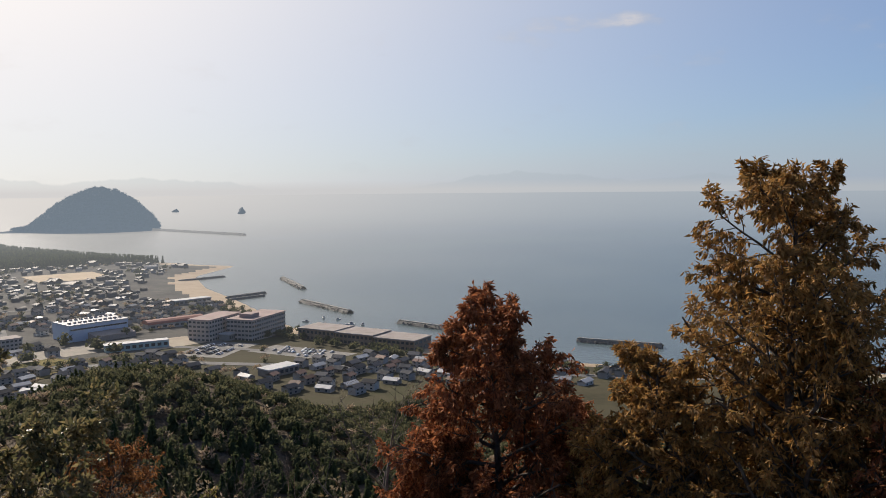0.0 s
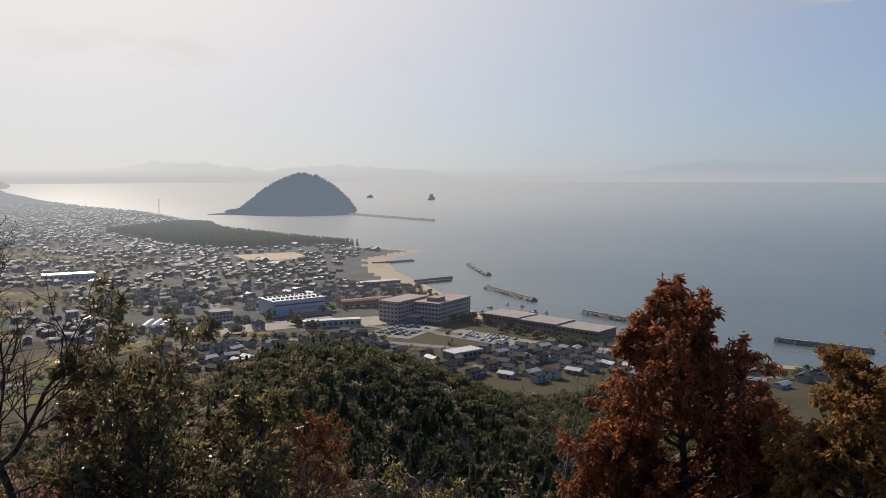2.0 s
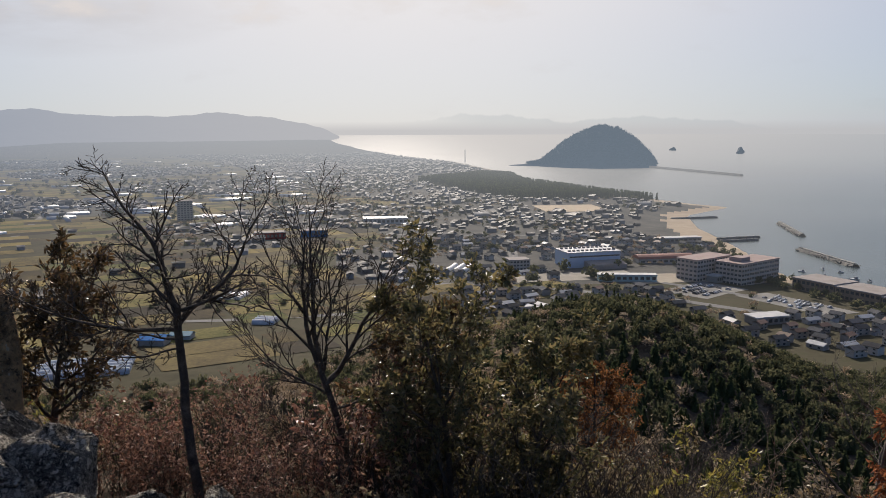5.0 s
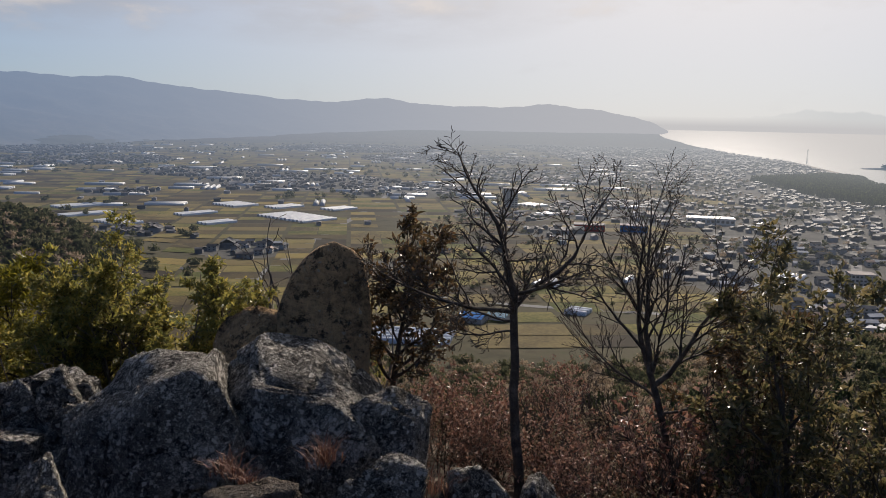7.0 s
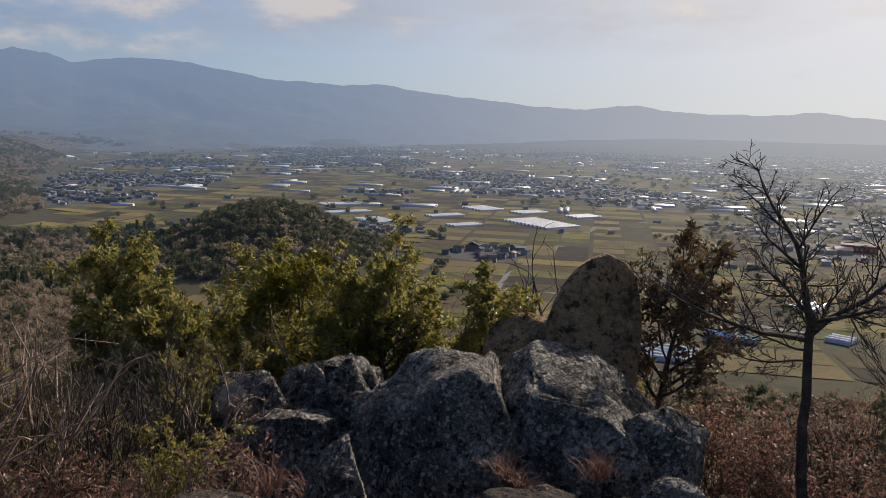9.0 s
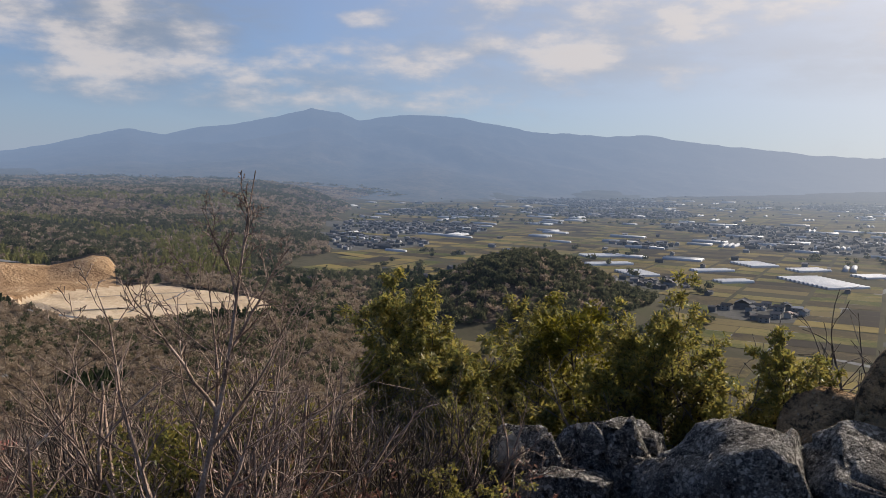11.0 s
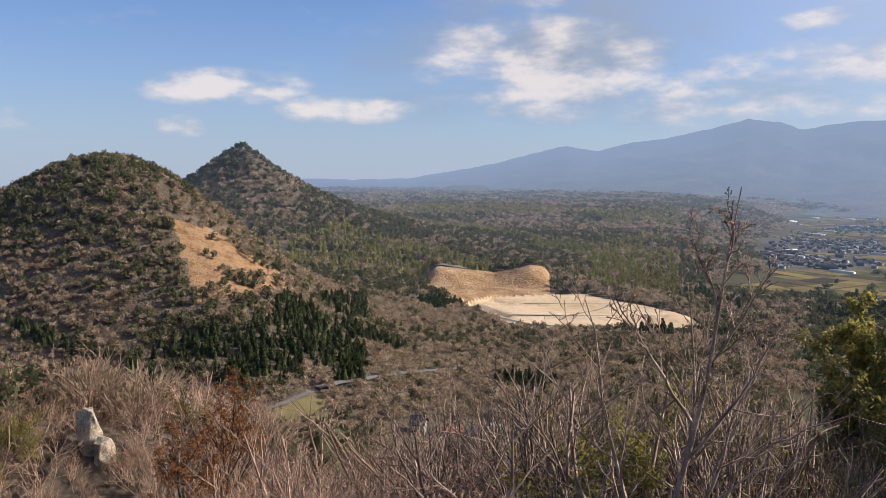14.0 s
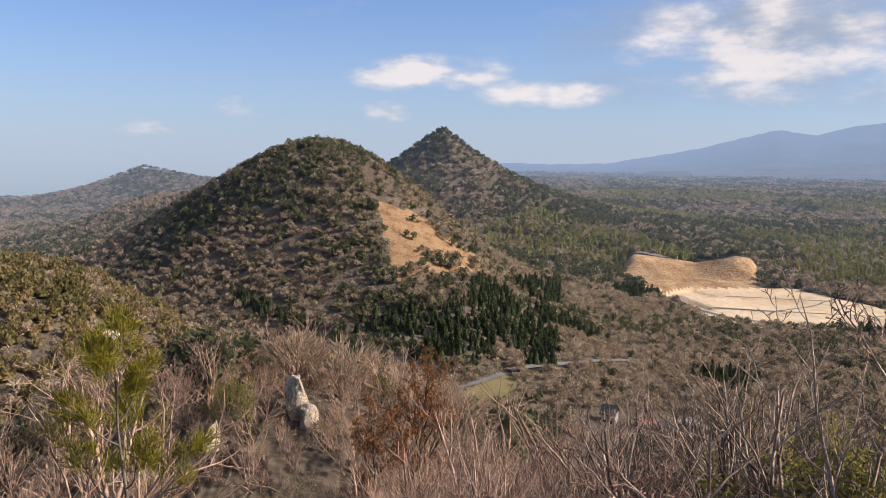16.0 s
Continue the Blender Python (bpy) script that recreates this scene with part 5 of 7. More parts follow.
def cleared(x, y):
    a = az_of(x, y)
    r = np.hypot(x, y)
    e = np.degrees(np.arctan2(land(x, y) - EYE, r))
    yard = (a > 78) & (a < 86) & (r < 420) & (e < -17.0) & (e > -18.9)
    lane = np.abs(e - np.interp(a, [80, 84, 88, 91.5, 94.6, 102.5], [-13.5, -13.9, -14.4, -14.9, -16.1, -16.0])) < 0.10
    lane &= (a > 80) & (a < 102) & (r < 520)
    return in_quarry(x, y) | (in_scar(x, y) & (fbm(x, y, 14, 2, 8) < 0.28)) | in_meadow(x, y) | yard | lane


def wood(a0, a1, d0, d1, gap, size, seed, low=11.0, tall=99.0):
    x, y = scatter(a0, a1, d0, d1, gap, seed)
    z = land(x, y)
    keep = (z > low + 3 * fbm(x, y, 60, 3, 4)) & ~cleared(x, y)
    x, y, z = x[keep], y[keep], z[keep]
    rng = np.random.RandomState(seed + 1)
    n = len(x)
    g = fbm(x, y, 110, 4, 21) + 0.35 * fbm(x, y, 30, 2, 22)
    a, r = az_of(x, y), np.hypot(x, y)
    pick = rng.uniform(0, 1, n)
    sea_side = (a < 5) & (r < 480)
    young = (a < 2) & (a > -40) & (r > 150) & (r < 300) & (fbm(x, y, 60, 3, 37) > -0.05)      # plantation on the seaward slope
    ever = pick < np.clip(0.26 + 0.12 * ((a > 92) & (r > 330) & (r < 760)) + 1.0 * g + (0.30 + 0.5 * (r > 250)) * sea_side + 0.12 * (r > 700) + 0.22 * ((a > 62) & (a < 100) & (r > 640)) + 0.7 * ((a < 58) & (r > 470)), 0.05, 0.95)
    groves = (fbm(x, y, 170, 3, 31) > -0.04) & (a > 66) & (a < 100) & (r > 800) & (r < 1900)
    firs = (fbm(x, y, 70, 3, 33) > 0.42) & (r < 900) & (z < 85)
    e = np.degrees(np.arctan2(z - EYE, r))
    line = np.interp(a, [101, 110.5], [-13.4, -8.9])
    firs |= (a > 101) & (a < 110.5) & (r > 330) & (r < 620) & (e < line) & (e > line - 1.1) & (pick < 0.8)       # plantation at the foot of the hill
    firs |= (a > 87.5) & (a < 94) & (e < -8.6) & (e > -14.6) & (r < 640) & (fbm(x, y, 40, 3, 35) > 0.18)
    firs |= young & (pick < 0.5)
    left_spur = (a > 101.5) & (r < 330)
    kind = np.where(firs, 2, np.where(groves & (pick < 0.75), 3, np.where(ever, 1, 0)))
    kind = np.where(left_spur, np.where(pick < 0.62, 4, 0), kind)
    w = size * rng.uniform(0.7, 1.35, n)
    for i, (nm, hs) in enumerate((("bare", 1.05), ("evergreen", 1.1), ("conifer", 1.45), ("bamboo", 1.7), ("scrub", 1.15))):
        m = kind == i
        if m.any():
            plant(nm, x[m], y[m], w[m] * (1.2 if i == 2 else 1.12 if i == 0 else 1.0), np.minimum(w[m] * hs, tall) * rng.uniform(0.8, 1.2, m.sum()), seed)


def brush(a0, a1, d0, d1, count, size, seed):
    """Low scrub on the slopes close below the summit."""
    r1 = np.random.RandomState(seed)
    a, d = np.radians(r1.uniform(a0, a1, count)), np.sqrt(r1.uniform(d0 ** 2, d1 ** 2, count))
    x, y = -np.sin(a) * d, np.cos(a) * d
    s = size * r1.uniform(0.6, 1.3, count)
    m = r1.uniform(0, 1, count) < 0.75
    plant("bare", x[m], y[m], s[m], s[m] * 1.1, seed)
    plant("evergreen", x[~m], y[~m], s[~m], s[~m], seed)


brush(86, 140, 22, 60, 700, 1.8, 51)
brush(-76, 86, 14, 44, 620, 2.6, 52)
wood(-62, 58, 40, 470, 3.9, 4.5, 1)
wood(58, 101, 46, 470, 3.5, 3.9, 2)
wood(101, 133, 40, 330, 2.15, 2.7, 8)
wood(101, 126, 330, 470, 3.5, 3.9, 9)
wood(58, 126, 470, 700, 3.9, 4.3, 3)
wood(54, 70, 480, 900, 5.6, 6.2, 15, -5)
wood(46, 126, 700, 1300, 6.6, 6.8, 4, 10, 8)
wood(35, 58, 470, 760, 4.9, 6.2, 5)
wood(46, 126, 1300, 2300, 11, 10.5, 6, 11, 8)
wood(50, 126, 2300, 3500, 34, 34, 7, 14, 11)
# shelter belt of pines along the bay
yy = np.random.RandomState(8).uniform(1370, 2090, 3600)
xx = coast(yy) - np.random.RandomState(9).uniform(4, 250, 3600) * np.clip((2150 - yy) / 300, 0.35, 1)
plant("conifer", xx, yy, np.full(3600, 10.0), np.full(3600, 12.0), 8)
yy = np.random.RandomState(10).uniform(330, 850, 500)
xx = coast(yy) - np.random.RandomState(11).uniform(14, 60, 500)
plant("evergreen", xx[:170], yy[:170], np.full(170, 7.0), np.full(170, 6.5), 8)
# groves and hedges out on the plain and in the town
xx, yy = scatter(-26, 20, 470, 2400, 13.5, 15)
keep = (land(xx, yy) < 8) & (coast(yy) - xx > 30 + 40 * ((yy > 820) & (yy < 1360))) & (coast(yy) - xx < 700) & (fbm(xx, yy, 90, 3, 16) > -0.05) & ~((xx > 235) & (xx < 345) & (yy > 1150) & (yy < 1275))
xx, yy = xx[keep], yy[keep]
half = np.random.RandomState(17).uniform(0, 1, len(xx)) < 0.5
plant("evergreen", xx[half], yy[half], np.random.RandomState(18).uniform(3, 8, half.sum()), np.random.RandomState(19).uniform(3, 6, half.sum()), 9)
plant("bare", xx[~half], yy[~half], np.random.RandomState(20).uniform(4, 8, (~half).sum()), np.random.RandomState(21).uniform(3, 6, (~half).sum()), 9)
rng = np.random.RandomState(12)
xx, yy = scatter(-22, 60, 500, 3300, 46, 13)
keep = (land(xx, yy) < 8) & (coast(yy) - xx > 60) & (fbm(xx, yy, 260, 3, 14) > 0.12)
xx, yy = xx[keep], yy[keep]
plant("evergreen", xx, yy, rng.uniform(7, 15, len(xx)), rng.uniform(6, 10, len(xx)), 9)
raise_woods()

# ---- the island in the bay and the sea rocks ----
# emission colour that paints haze over the island and sea rocks
OFFSHORE_HAZE_GLOW = (0.195, 0.26, 0.335)


def island():
    c = polar(-15.6, 2640, 0)
    t = radians(-15.6)
    along, out = np.array([math.cos(t), math.sin(t)]), np.array([-math.sin(t), math.cos(t)])   # along: to the right of the line of sight
    us = np.linspace(-300, 200, 110)
    prof_u = [-300, -285, -230, -191, -155, -120, -82, -40, 0, 45, 95, 130, 153, 166, 176, 200]
    prof_h = [-2, 2, 6, 11, 40, 70, 96, 114, 123, 115, 90, 60, 32, 10, -3, -4]
    vs = np.linspace(-1, 1, 44)
    U, Vv = np.meshgrid(us, vs, indexing="ij")
    H = np.interp(U, prof_u, prof_h)
    depth = np.interp(U, [-300, -200, -100, 0, 120, 200], [10, 40, 130, 170, 130, 20])
    Z = -3 + (H + 3) * np.power(np.maximum(0, 1 - np.abs(Vv) ** 1.7), 0.85)
    X = c.x + along[0] * U + out[0] * Vv * depth
    Y = c.y + along[1] * U + out[1] * Vv * depth
    Z = Z + 5 * fbm(X, Y, 60, 4, 2) * np.clip(Z / 30, 0, 1)
    i = np.arange(X.size).reshape(X.shape)
    q = np.stack([i[:-1, :-1], i[1:, :-1], i[1:, 1:], i[:-1, 1:]], -1).reshape(-1, 4)
    # fixed share of haze emission in the island's rock and trees
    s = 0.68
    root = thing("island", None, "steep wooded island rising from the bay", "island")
    rockm = mat("island_rock", [(0.05, 0.05, 0.045), (0.14, 0.13, 0.11)], 0.05, share=s, haze_glow=OFFSHORE_HAZE_GLOW)
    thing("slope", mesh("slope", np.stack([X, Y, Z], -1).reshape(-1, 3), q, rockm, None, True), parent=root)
    rng = np.random.RandomState(3)
    n = 3000
    a, b = rng.uniform(0, 109, n), rng.uniform(0.5, 42.5, n)
    ai, bi = a.astype(int), b.astype(int)
    px, py, pz = X[ai, bi], Y[ai, bi], Z[ai, bi]
    m = pz > 6
    px, py, pz = px[m] + rng.normal(0, 2, m.sum()), py[m] + rng.normal(0, 3, m.sum()), pz[m]
    temps = [crown_kind("evergreen", 5 + j, 20) for j in range(4)]
    V = np.concatenate([temps[k % 4] * np.array([rng.uniform(9, 15)] * 2 + [rng.uniform(8, 13)]) + np.array([px[k], py[k], pz[k] - 2]) for k in range(len(px))])
    wm = mat("island_trees", [(0.012, 0.018, 0.012), (0.03, 0.036, 0.02), (0.06, 0.06, 0.035)], 0.05, share=s, per="island", haze_glow=OFFSHORE_HAZE_GLOW)
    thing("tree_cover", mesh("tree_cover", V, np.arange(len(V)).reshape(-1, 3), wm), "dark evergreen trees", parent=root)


island()
# sea rocks glow with a fixed share of the same haze colour
SEA_ROCK = mat("dark_sea_rock", [(0.04, 0.04, 0.038), (0.12, 0.11, 0.10)], 0.08, share=haze_share(3500), haze_glow=OFFSHORE_HAZE_GLOW)
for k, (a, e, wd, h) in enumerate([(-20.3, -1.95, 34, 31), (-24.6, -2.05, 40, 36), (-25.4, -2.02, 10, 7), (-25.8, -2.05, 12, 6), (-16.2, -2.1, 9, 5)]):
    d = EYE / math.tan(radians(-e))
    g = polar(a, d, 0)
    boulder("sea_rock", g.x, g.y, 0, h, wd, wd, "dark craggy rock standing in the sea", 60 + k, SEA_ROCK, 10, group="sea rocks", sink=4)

# ---- breakwaters ----
def breakwater(x0, y0, x1, y1, width, height, seed, label="dark long breakwater of piled concrete blocks", group="breakwaters"):
    L = math.hypot(x1 - x0, y1 - y0)
    n = max(8, int(L / 2.2))
    rng = np.random.RandomState(seed)
    ang = math.degrees(math.atan2(y1 - y0, x1 - x0))
    s = haze_share(math.hypot(x0 + x1, y0 + y1) / 2)
    m = mat("breakwater_concrete", [(0.05, 0.05, 0.048), (0.11, 0.105, 0.095), (0.20, 0.19, 0.17)], 0.25, share=float(s > 0), fine=6)
    cap = mat("breakwater_cap", [(0.16, 0.155, 0.14), (0.26, 0.25, 0.23)], 0.3, share=float(s > 0))
    root = thing("breakwater", None, label, "breakwater", group, m=pose((x0 + x1) / 2, (y0 + y1) / 2, 0, 0, 0, ang))
    V, F = [], []
    for k in range(n * 5):      # armour blocks
        u, v = rng.uniform(-L / 2, L / 2), rng.uniform(-1, 1)
        h = height * (1.0 - 0.75 * abs(v)) - 0.6
        c = np.array([u, v * width / 2, h])
        r = rng.uniform(1.0, 1.8)
        p = rng.normal(0, 1, (4, 3))
        p = p / np.linalg.norm(p, axis=1)[:, None] * r + c
        b = len(V)
        V += list(p)
        F += [(b, b + 1, b + 2), (b, b + 2, b + 3), (b, b + 3, b + 1), (b + 1, b + 3, b + 2)]
    xs = np.linspace(-L / 2, L / 2, n)
    b = len(V)
    for x in xs:
        V += [np.array([x, -width / 2, -1.5]), np.array([x, -width * 0.18, height - 0.7]), np.array([x, width * 0.18, height - 0.7]), np.array([x, width / 2, -1.5])]
    for i in range(n - 1):
        for j in range(3):
            o = b + i * 4 + j
            F += [(o, o + 1, o + 5), (o, o + 5, o + 4)]
    thing("armour", mesh("armour", np.array(V), np.array(F), m), parent=root)
    bm = bmesh.new()
    bmesh.ops.create_cube(bm, size=1.0, matrix=Matrix.Translation((0, 0, height - 0.35)) @ Matrix.Diagonal((L * 0.97, width * 0.3, 0.8, 1)))
    part("cap", bm, cap, root)


breakwater(527, 1026, 493, 905, 11, 3.6, 1)
breakwater(437, 805, 435, 702, 11, 3.6, 2)
breakwater(439, 622, 456, 535, 9, 3.4, 3)
breakwater(497, 452, 528, 391, 8, 3.4, 4)
breakwater(820, 2451, 914, 1986, 16, 6.0, 5)
breakwater(405, 1092, 475, 1104, 8, 2.6, 6, "short dark stone groyne running off the beach", "groynes")
breakwater(385, 890, 440, 902, 7, 2.6, 7, "short dark stone groyne running off the beach", "groynes")
breakwater(380, 872, 428, 880, 6, 2.4, 8, "short dark stone groyne running off the beach", "groynes")
breakwater(352, 640, 392, 628, 6, 2.4, 9, "short dark stone groyne running off the beach", "groynes")

# ---- boats ----
# share=1.0: boats take the haze emission too
HULL = mat("boat_hull", [(0.45, 0.45, 0.43), (0.6, 0.6, 0.58)], 0.4, 0.5, share=1.0)
CABIN = mat("boat_cabin", [(0.12, 0.13, 0.15), (0.2, 0.2, 0.22)], 0.5, 0.5, share=1.0)


def boat(x, y, turn, s):
    root = thing("boat", None, "small moored fishing boat with a low cabin", "boat", "moored boats", m=pose(x, y, 0.1, 0, 0, turn))
    bm = bmesh.new()
    ring = [(-3, -0.9), (-3, 0.9), (0, 1.1), (2.2, 0.7), (3.6, 0), (2.2, -0.7), (0, -1.1)]
    top = [bm.verts.new((u * s, v * s, 0.9 * s)) for u, v in ring]
    low = [bm.verts.new((u * s * 0.85, v * s * 0.6, -0.3)) for u, v in ring]
    bm.faces.new(top)
    bm.faces.new(low[::-1])
    for i in range(7):
        bm.faces.new((top[i], low[i], low[(i + 1) % 7], top[(i + 1) % 7]))
    part("hull", bm, HULL, root)
    bm = bmesh.new()
    bmesh.ops.create_cube(bm, size=1.0, matrix=Matrix.Translation((-0.8 * s, 0, 1.5 * s)) @ Matrix.Diagonal((1.8 * s, 1.2 * s, 1.2 * s, 1)))
    part("cabin", bm, CABIN, root)


for k in range(13):
    r = random.Random(k)
    boat(379 + r.uniform(-10, 26) + k * 1.5, 690 - k * 10 + r.uniform(-8, 8), r.uniform(0, 180), r.uniform(0.9, 1.4))
boat(405, 545, 30, 1.4)
boat(418, 470, 80, 1.3)
boat(432, 450, 60, 1.3)
boat(424, 462, 130, 1.3)

# ---- roads over the plain and the valley ----
ASPHALT = {}


def ribbon(name, pts, width, label, colours=((0.10, 0.10, 0.10), (0.17, 0.165, 0.155)), lift=0.25, step=12.0):
    P = [Vector(p) for p in pts]
    line = []
    for a, b in zip(P[:-1], P[1:]):
        n = max(1, int((b - a).length / step))
        line += [a.lerp(b, i / n) for i in range(n)]
    line.append(P[-1])
    V = []
    for i, p in enumerate(line):
        d = (line[min(i + 1, len(line) - 1)] - line[max(i - 1, 0)]).normalized()
        s = Vector((-d.y, d.x)) * width / 2
        for q in (p + s, p - s):
            V.append((q.x, q.y, max(land1(q.x, q.y), land1(p.x, p.y)) + lift))
    F = [(2 * i, 2 * i + 1, 2 * i + 3, 2 * i + 2) for i in range(len(line) - 1)]
    k = int(ring_of(np.array([line[len(line) // 2].length]))[0])
    m = mat("road_surface_" + name, list(colours), 0.1, share=ring_share(k))
    thing(name, mesh(name, np.array(V), np.array(F), m), label, "road", kind="structure")


ribbon("road", [(20, 640), (120, 612), (208, 558), (328, 425), (420, 330), (520, 220)], 9, "grey railway and road strip behind the shore town")
ribbon("road", [(-205, 395), (-314, 528), (-352, 680), (-375, 787), (-420, 1000), (-520, 1400)], 8, "pale country road crossing the fields")
ribbon("road", [(-430, 560), (-314, 528), (-100, 520), (60, 540), (120, 612)], 7, "pale country road crossing the fields")
ribbon("road", [(-560, 1040), (-420, 1000), (-150, 960), (60, 930), (250, 900)], 9, "pale country road crossing the fields")
ribbon("road", [(90, 640), (130, 760), (150, 900), (170, 1100), (180, 1500), (150, 2200)], 9, "grey main road through the town")
ribbon("road", [(225, 620), (262, 575), (300, 520)], 7, "pale drive curving through the hotel grounds", ((0.22, 0.21, 0.19), (0.32, 0.31, 0.28)))
lane = [meet(a, e) for a, e in ((102.3, -16.05), (99, -16.1), (96.5, -16.1), (94.6, -16.1), (93.0, -15.6), (91.4, -15.05))]
ribbon("road", [p.xy for p in lane], 3.2, "pale farm road along the valley floor", ((0.27, 0.22, 0.155), (0.40, 0.335, 0.25)), 0.5)
lane = [meet(a, e) for a, e in ((99.5, -16.75), (97.5, -17.6), (96, -18.3), (94.4, -19.1))]
ribbon("road", [p.xy for p in lane], 5.5, "dark paved road curving down the valley", ((0.13, 0.12, 0.105), (0.20, 0.185, 0.16)), lift=0.5)
lane = [meet(a, e) for a, e in ((91, -14.8), (88, -14.4), (86, -14.1), (83.5, -13.75), (81, -13.55))]
ribbon("road", [p.xy for p in lane], 4, "pale track through the wood", ((0.20, 0.16, 0.12), (0.30, 0.25, 0.19)), 0.6)

# the pale rim of the quarry
GRIT = ((0.44, 0.42, 0.38), (0.58, 0.55, 0.50))
ribbon("road", [polar(a, 838, 0).xy for a in (83.2, 82.2, 81.2, 80.2)], 10, "grey-white gravel rim above the quarry wall", GRIT, 0.6, 5.0)
DITCH = ((0.16, 0.12, 0.08), (0.24, 0.18, 0.12))
for line in ([(74.0, 652), (71.5, 690), (69.6, 742)], [(77.6, 660), (73.5, 661), (69.5, 668), (66.6, 676)], [(76.5, 712), (73.0, 715), (69.8, 722)]):
    ribbon("road", [polar(a, d, 0).xy for a, d in line], 1.8, "shallow brown ditch across the levelled quarry", DITCH, 0.3, 4.0)
ribbon("road", [polar(a, d, 0).xy for a, d in [(80.0, 690), (78.0, 655), (76.0, 628), (72.0, 622), (68.0, 628)]], 5.0, "pale haul track along the quarry edge", GRIT, 0.35, 4.0)

# ---- fields ----
def fields():
    rng = np.random.RandomState(4)
    ang = radians(24)
    ca, sa = math.cos(ang), math.sin(ang)
    L, W = 62.0, 27.0
    Q = []
    for iu in range(-62, 40):
        for iv in range(8, 120):
            u0, v0 = iu * (L + 3.5), iv * (W + 1.2) + 5.0 * (iv // 4)
            split = rng.randint(1, 3)
            for s in range(split):
                a0, a1 = u0 + L * s / split + 0.4, u0 + L * (s + 1) / split - 0.4
                Q.append([(a0, v0), (a1, v0), (a1, v0 + W), (a0, v0 + W)])
    Q = np.array(Q)
    P = np.stack([Q[..., 0] * ca - Q[..., 1] * sa, Q[..., 0] * sa + Q[..., 1] * ca], -1)
    c = P.mean(1)
    d, a = np.hypot(c[:, 0], c[:, 1]), az_of(c[:, 0], c[:, 1])
    keep = (d > 430) & (d < 3500) & (a > -12) & (a < 66) & ((a < 54) | (d > 920)) & (coast(c[:, 1]) - c[:, 0] > 60) & (in_town(c[:, 0], c[:, 1]) < 0.5) & (rng.uniform(0, 1, len(d)) > 0.05)
    P, d = P[keep], d[keep]
    Z = land(P[..., 0], P[..., 1])
    keep = Z.max(1) < 10.0
    P, d, Z = P[keep], d[keep], Z[keep]
    ring = ring_of(d)
    for k in np.unique(ring):
        m = ring == k
        V = np.concatenate([P[m], (Z[m] + 0.3)[..., None]], -1).reshape(-1, 3)
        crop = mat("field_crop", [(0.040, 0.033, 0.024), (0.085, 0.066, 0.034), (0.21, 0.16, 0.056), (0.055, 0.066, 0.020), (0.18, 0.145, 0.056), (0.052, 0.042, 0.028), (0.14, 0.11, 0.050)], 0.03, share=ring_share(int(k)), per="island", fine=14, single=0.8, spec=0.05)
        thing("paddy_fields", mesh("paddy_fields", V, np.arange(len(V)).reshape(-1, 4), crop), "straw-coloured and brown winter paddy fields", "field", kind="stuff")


fields()

# ---- houses ----
# share=1.0 puts haze emission, growing with distance, into building materials as well
ROOF_TILE = mat("grey_roof_tile", [(0.035, 0.036, 0.040), (0.065, 0.068, 0.074), (0.115, 0.115, 0.122)], 0.3, 0.8, per="object", spec=0.06, share=1.0)
ROOF_BROWN = mat("brown_roof_tile", [(0.10, 0.055, 0.04), (0.20, 0.12, 0.09)], 0.3, 0.65, per="object", spec=0.25, share=1.0)
ROOF_WHITE = mat("pale_metal_roof", [(0.22, 0.225, 0.23), (0.44, 0.44, 0.44)], 0.3, 0.6, per="object", spec=0.3, share=1.0)
ROOF_RED = mat("red_metal_roof", [(0.22, 0.08, 0.055), (0.33, 0.13, 0.09)], 0.3, 0.45, share=1.0)
ROOF_BLUE = mat("bright_blue_roof", [(0.02, 0.17, 0.44), (0.04, 0.26, 0.60)], 0.3, 0.4, share=1.0)
WALL_PALE = mat("pale_plaster", [(0.20, 0.185, 0.165), (0.31, 0.29, 0.26), (0.45, 0.43, 0.40)], 0.2, per="object", share=1.0)
WALL_DARK = mat("dark_timber_wall", [(0.10, 0.085, 0.07), (0.20, 0.18, 0.16)], 0.3, per="object", share=1.0)
WALL_PINK = mat("pinkish_concrete", [(0.40, 0.335, 0.29), (0.50, 0.425, 0.37)], 0.08, share=1.0)
WALL_BRICK = mat("brown_brick_wall", [(0.17, 0.12, 0.085), (0.26, 0.19, 0.14)], 0.15, share=1.0)
WALL_BLUE = mat("pale_blue_cladding", [(0.36, 0.43, 0.52), (0.46, 0.52, 0.60)], 0.08, share=1.0)
SLAB_ROOF = mat("flat_concrete_roof", [(0.22, 0.19, 0.17), (0.32, 0.28, 0.26)], 0.1, share=1.0)
PINK_ROOF = mat("pinkish_flat_roof", [(0.26, 0.19, 0.17), (0.36, 0.27, 0.25)], 0.1, share=1.0)
PANE = mat("dark_window_pane", [(0.02, 0.025, 0.03), (0.05, 0.055, 0.06)], 0.5, 0.15, spec=0.6, share=1.0)


def box(bm, x0, y0, z0, x1, y1, z1):
    bmesh.ops.create_cube(bm, size=1.0, matrix=Matrix.Translation(((x0 + x1) / 2, (y0 + y1) / 2, (z0 + z1) / 2)) @ Matrix.Diagonal((x1 - x0, y1 - y0, z1 - z0, 1)))


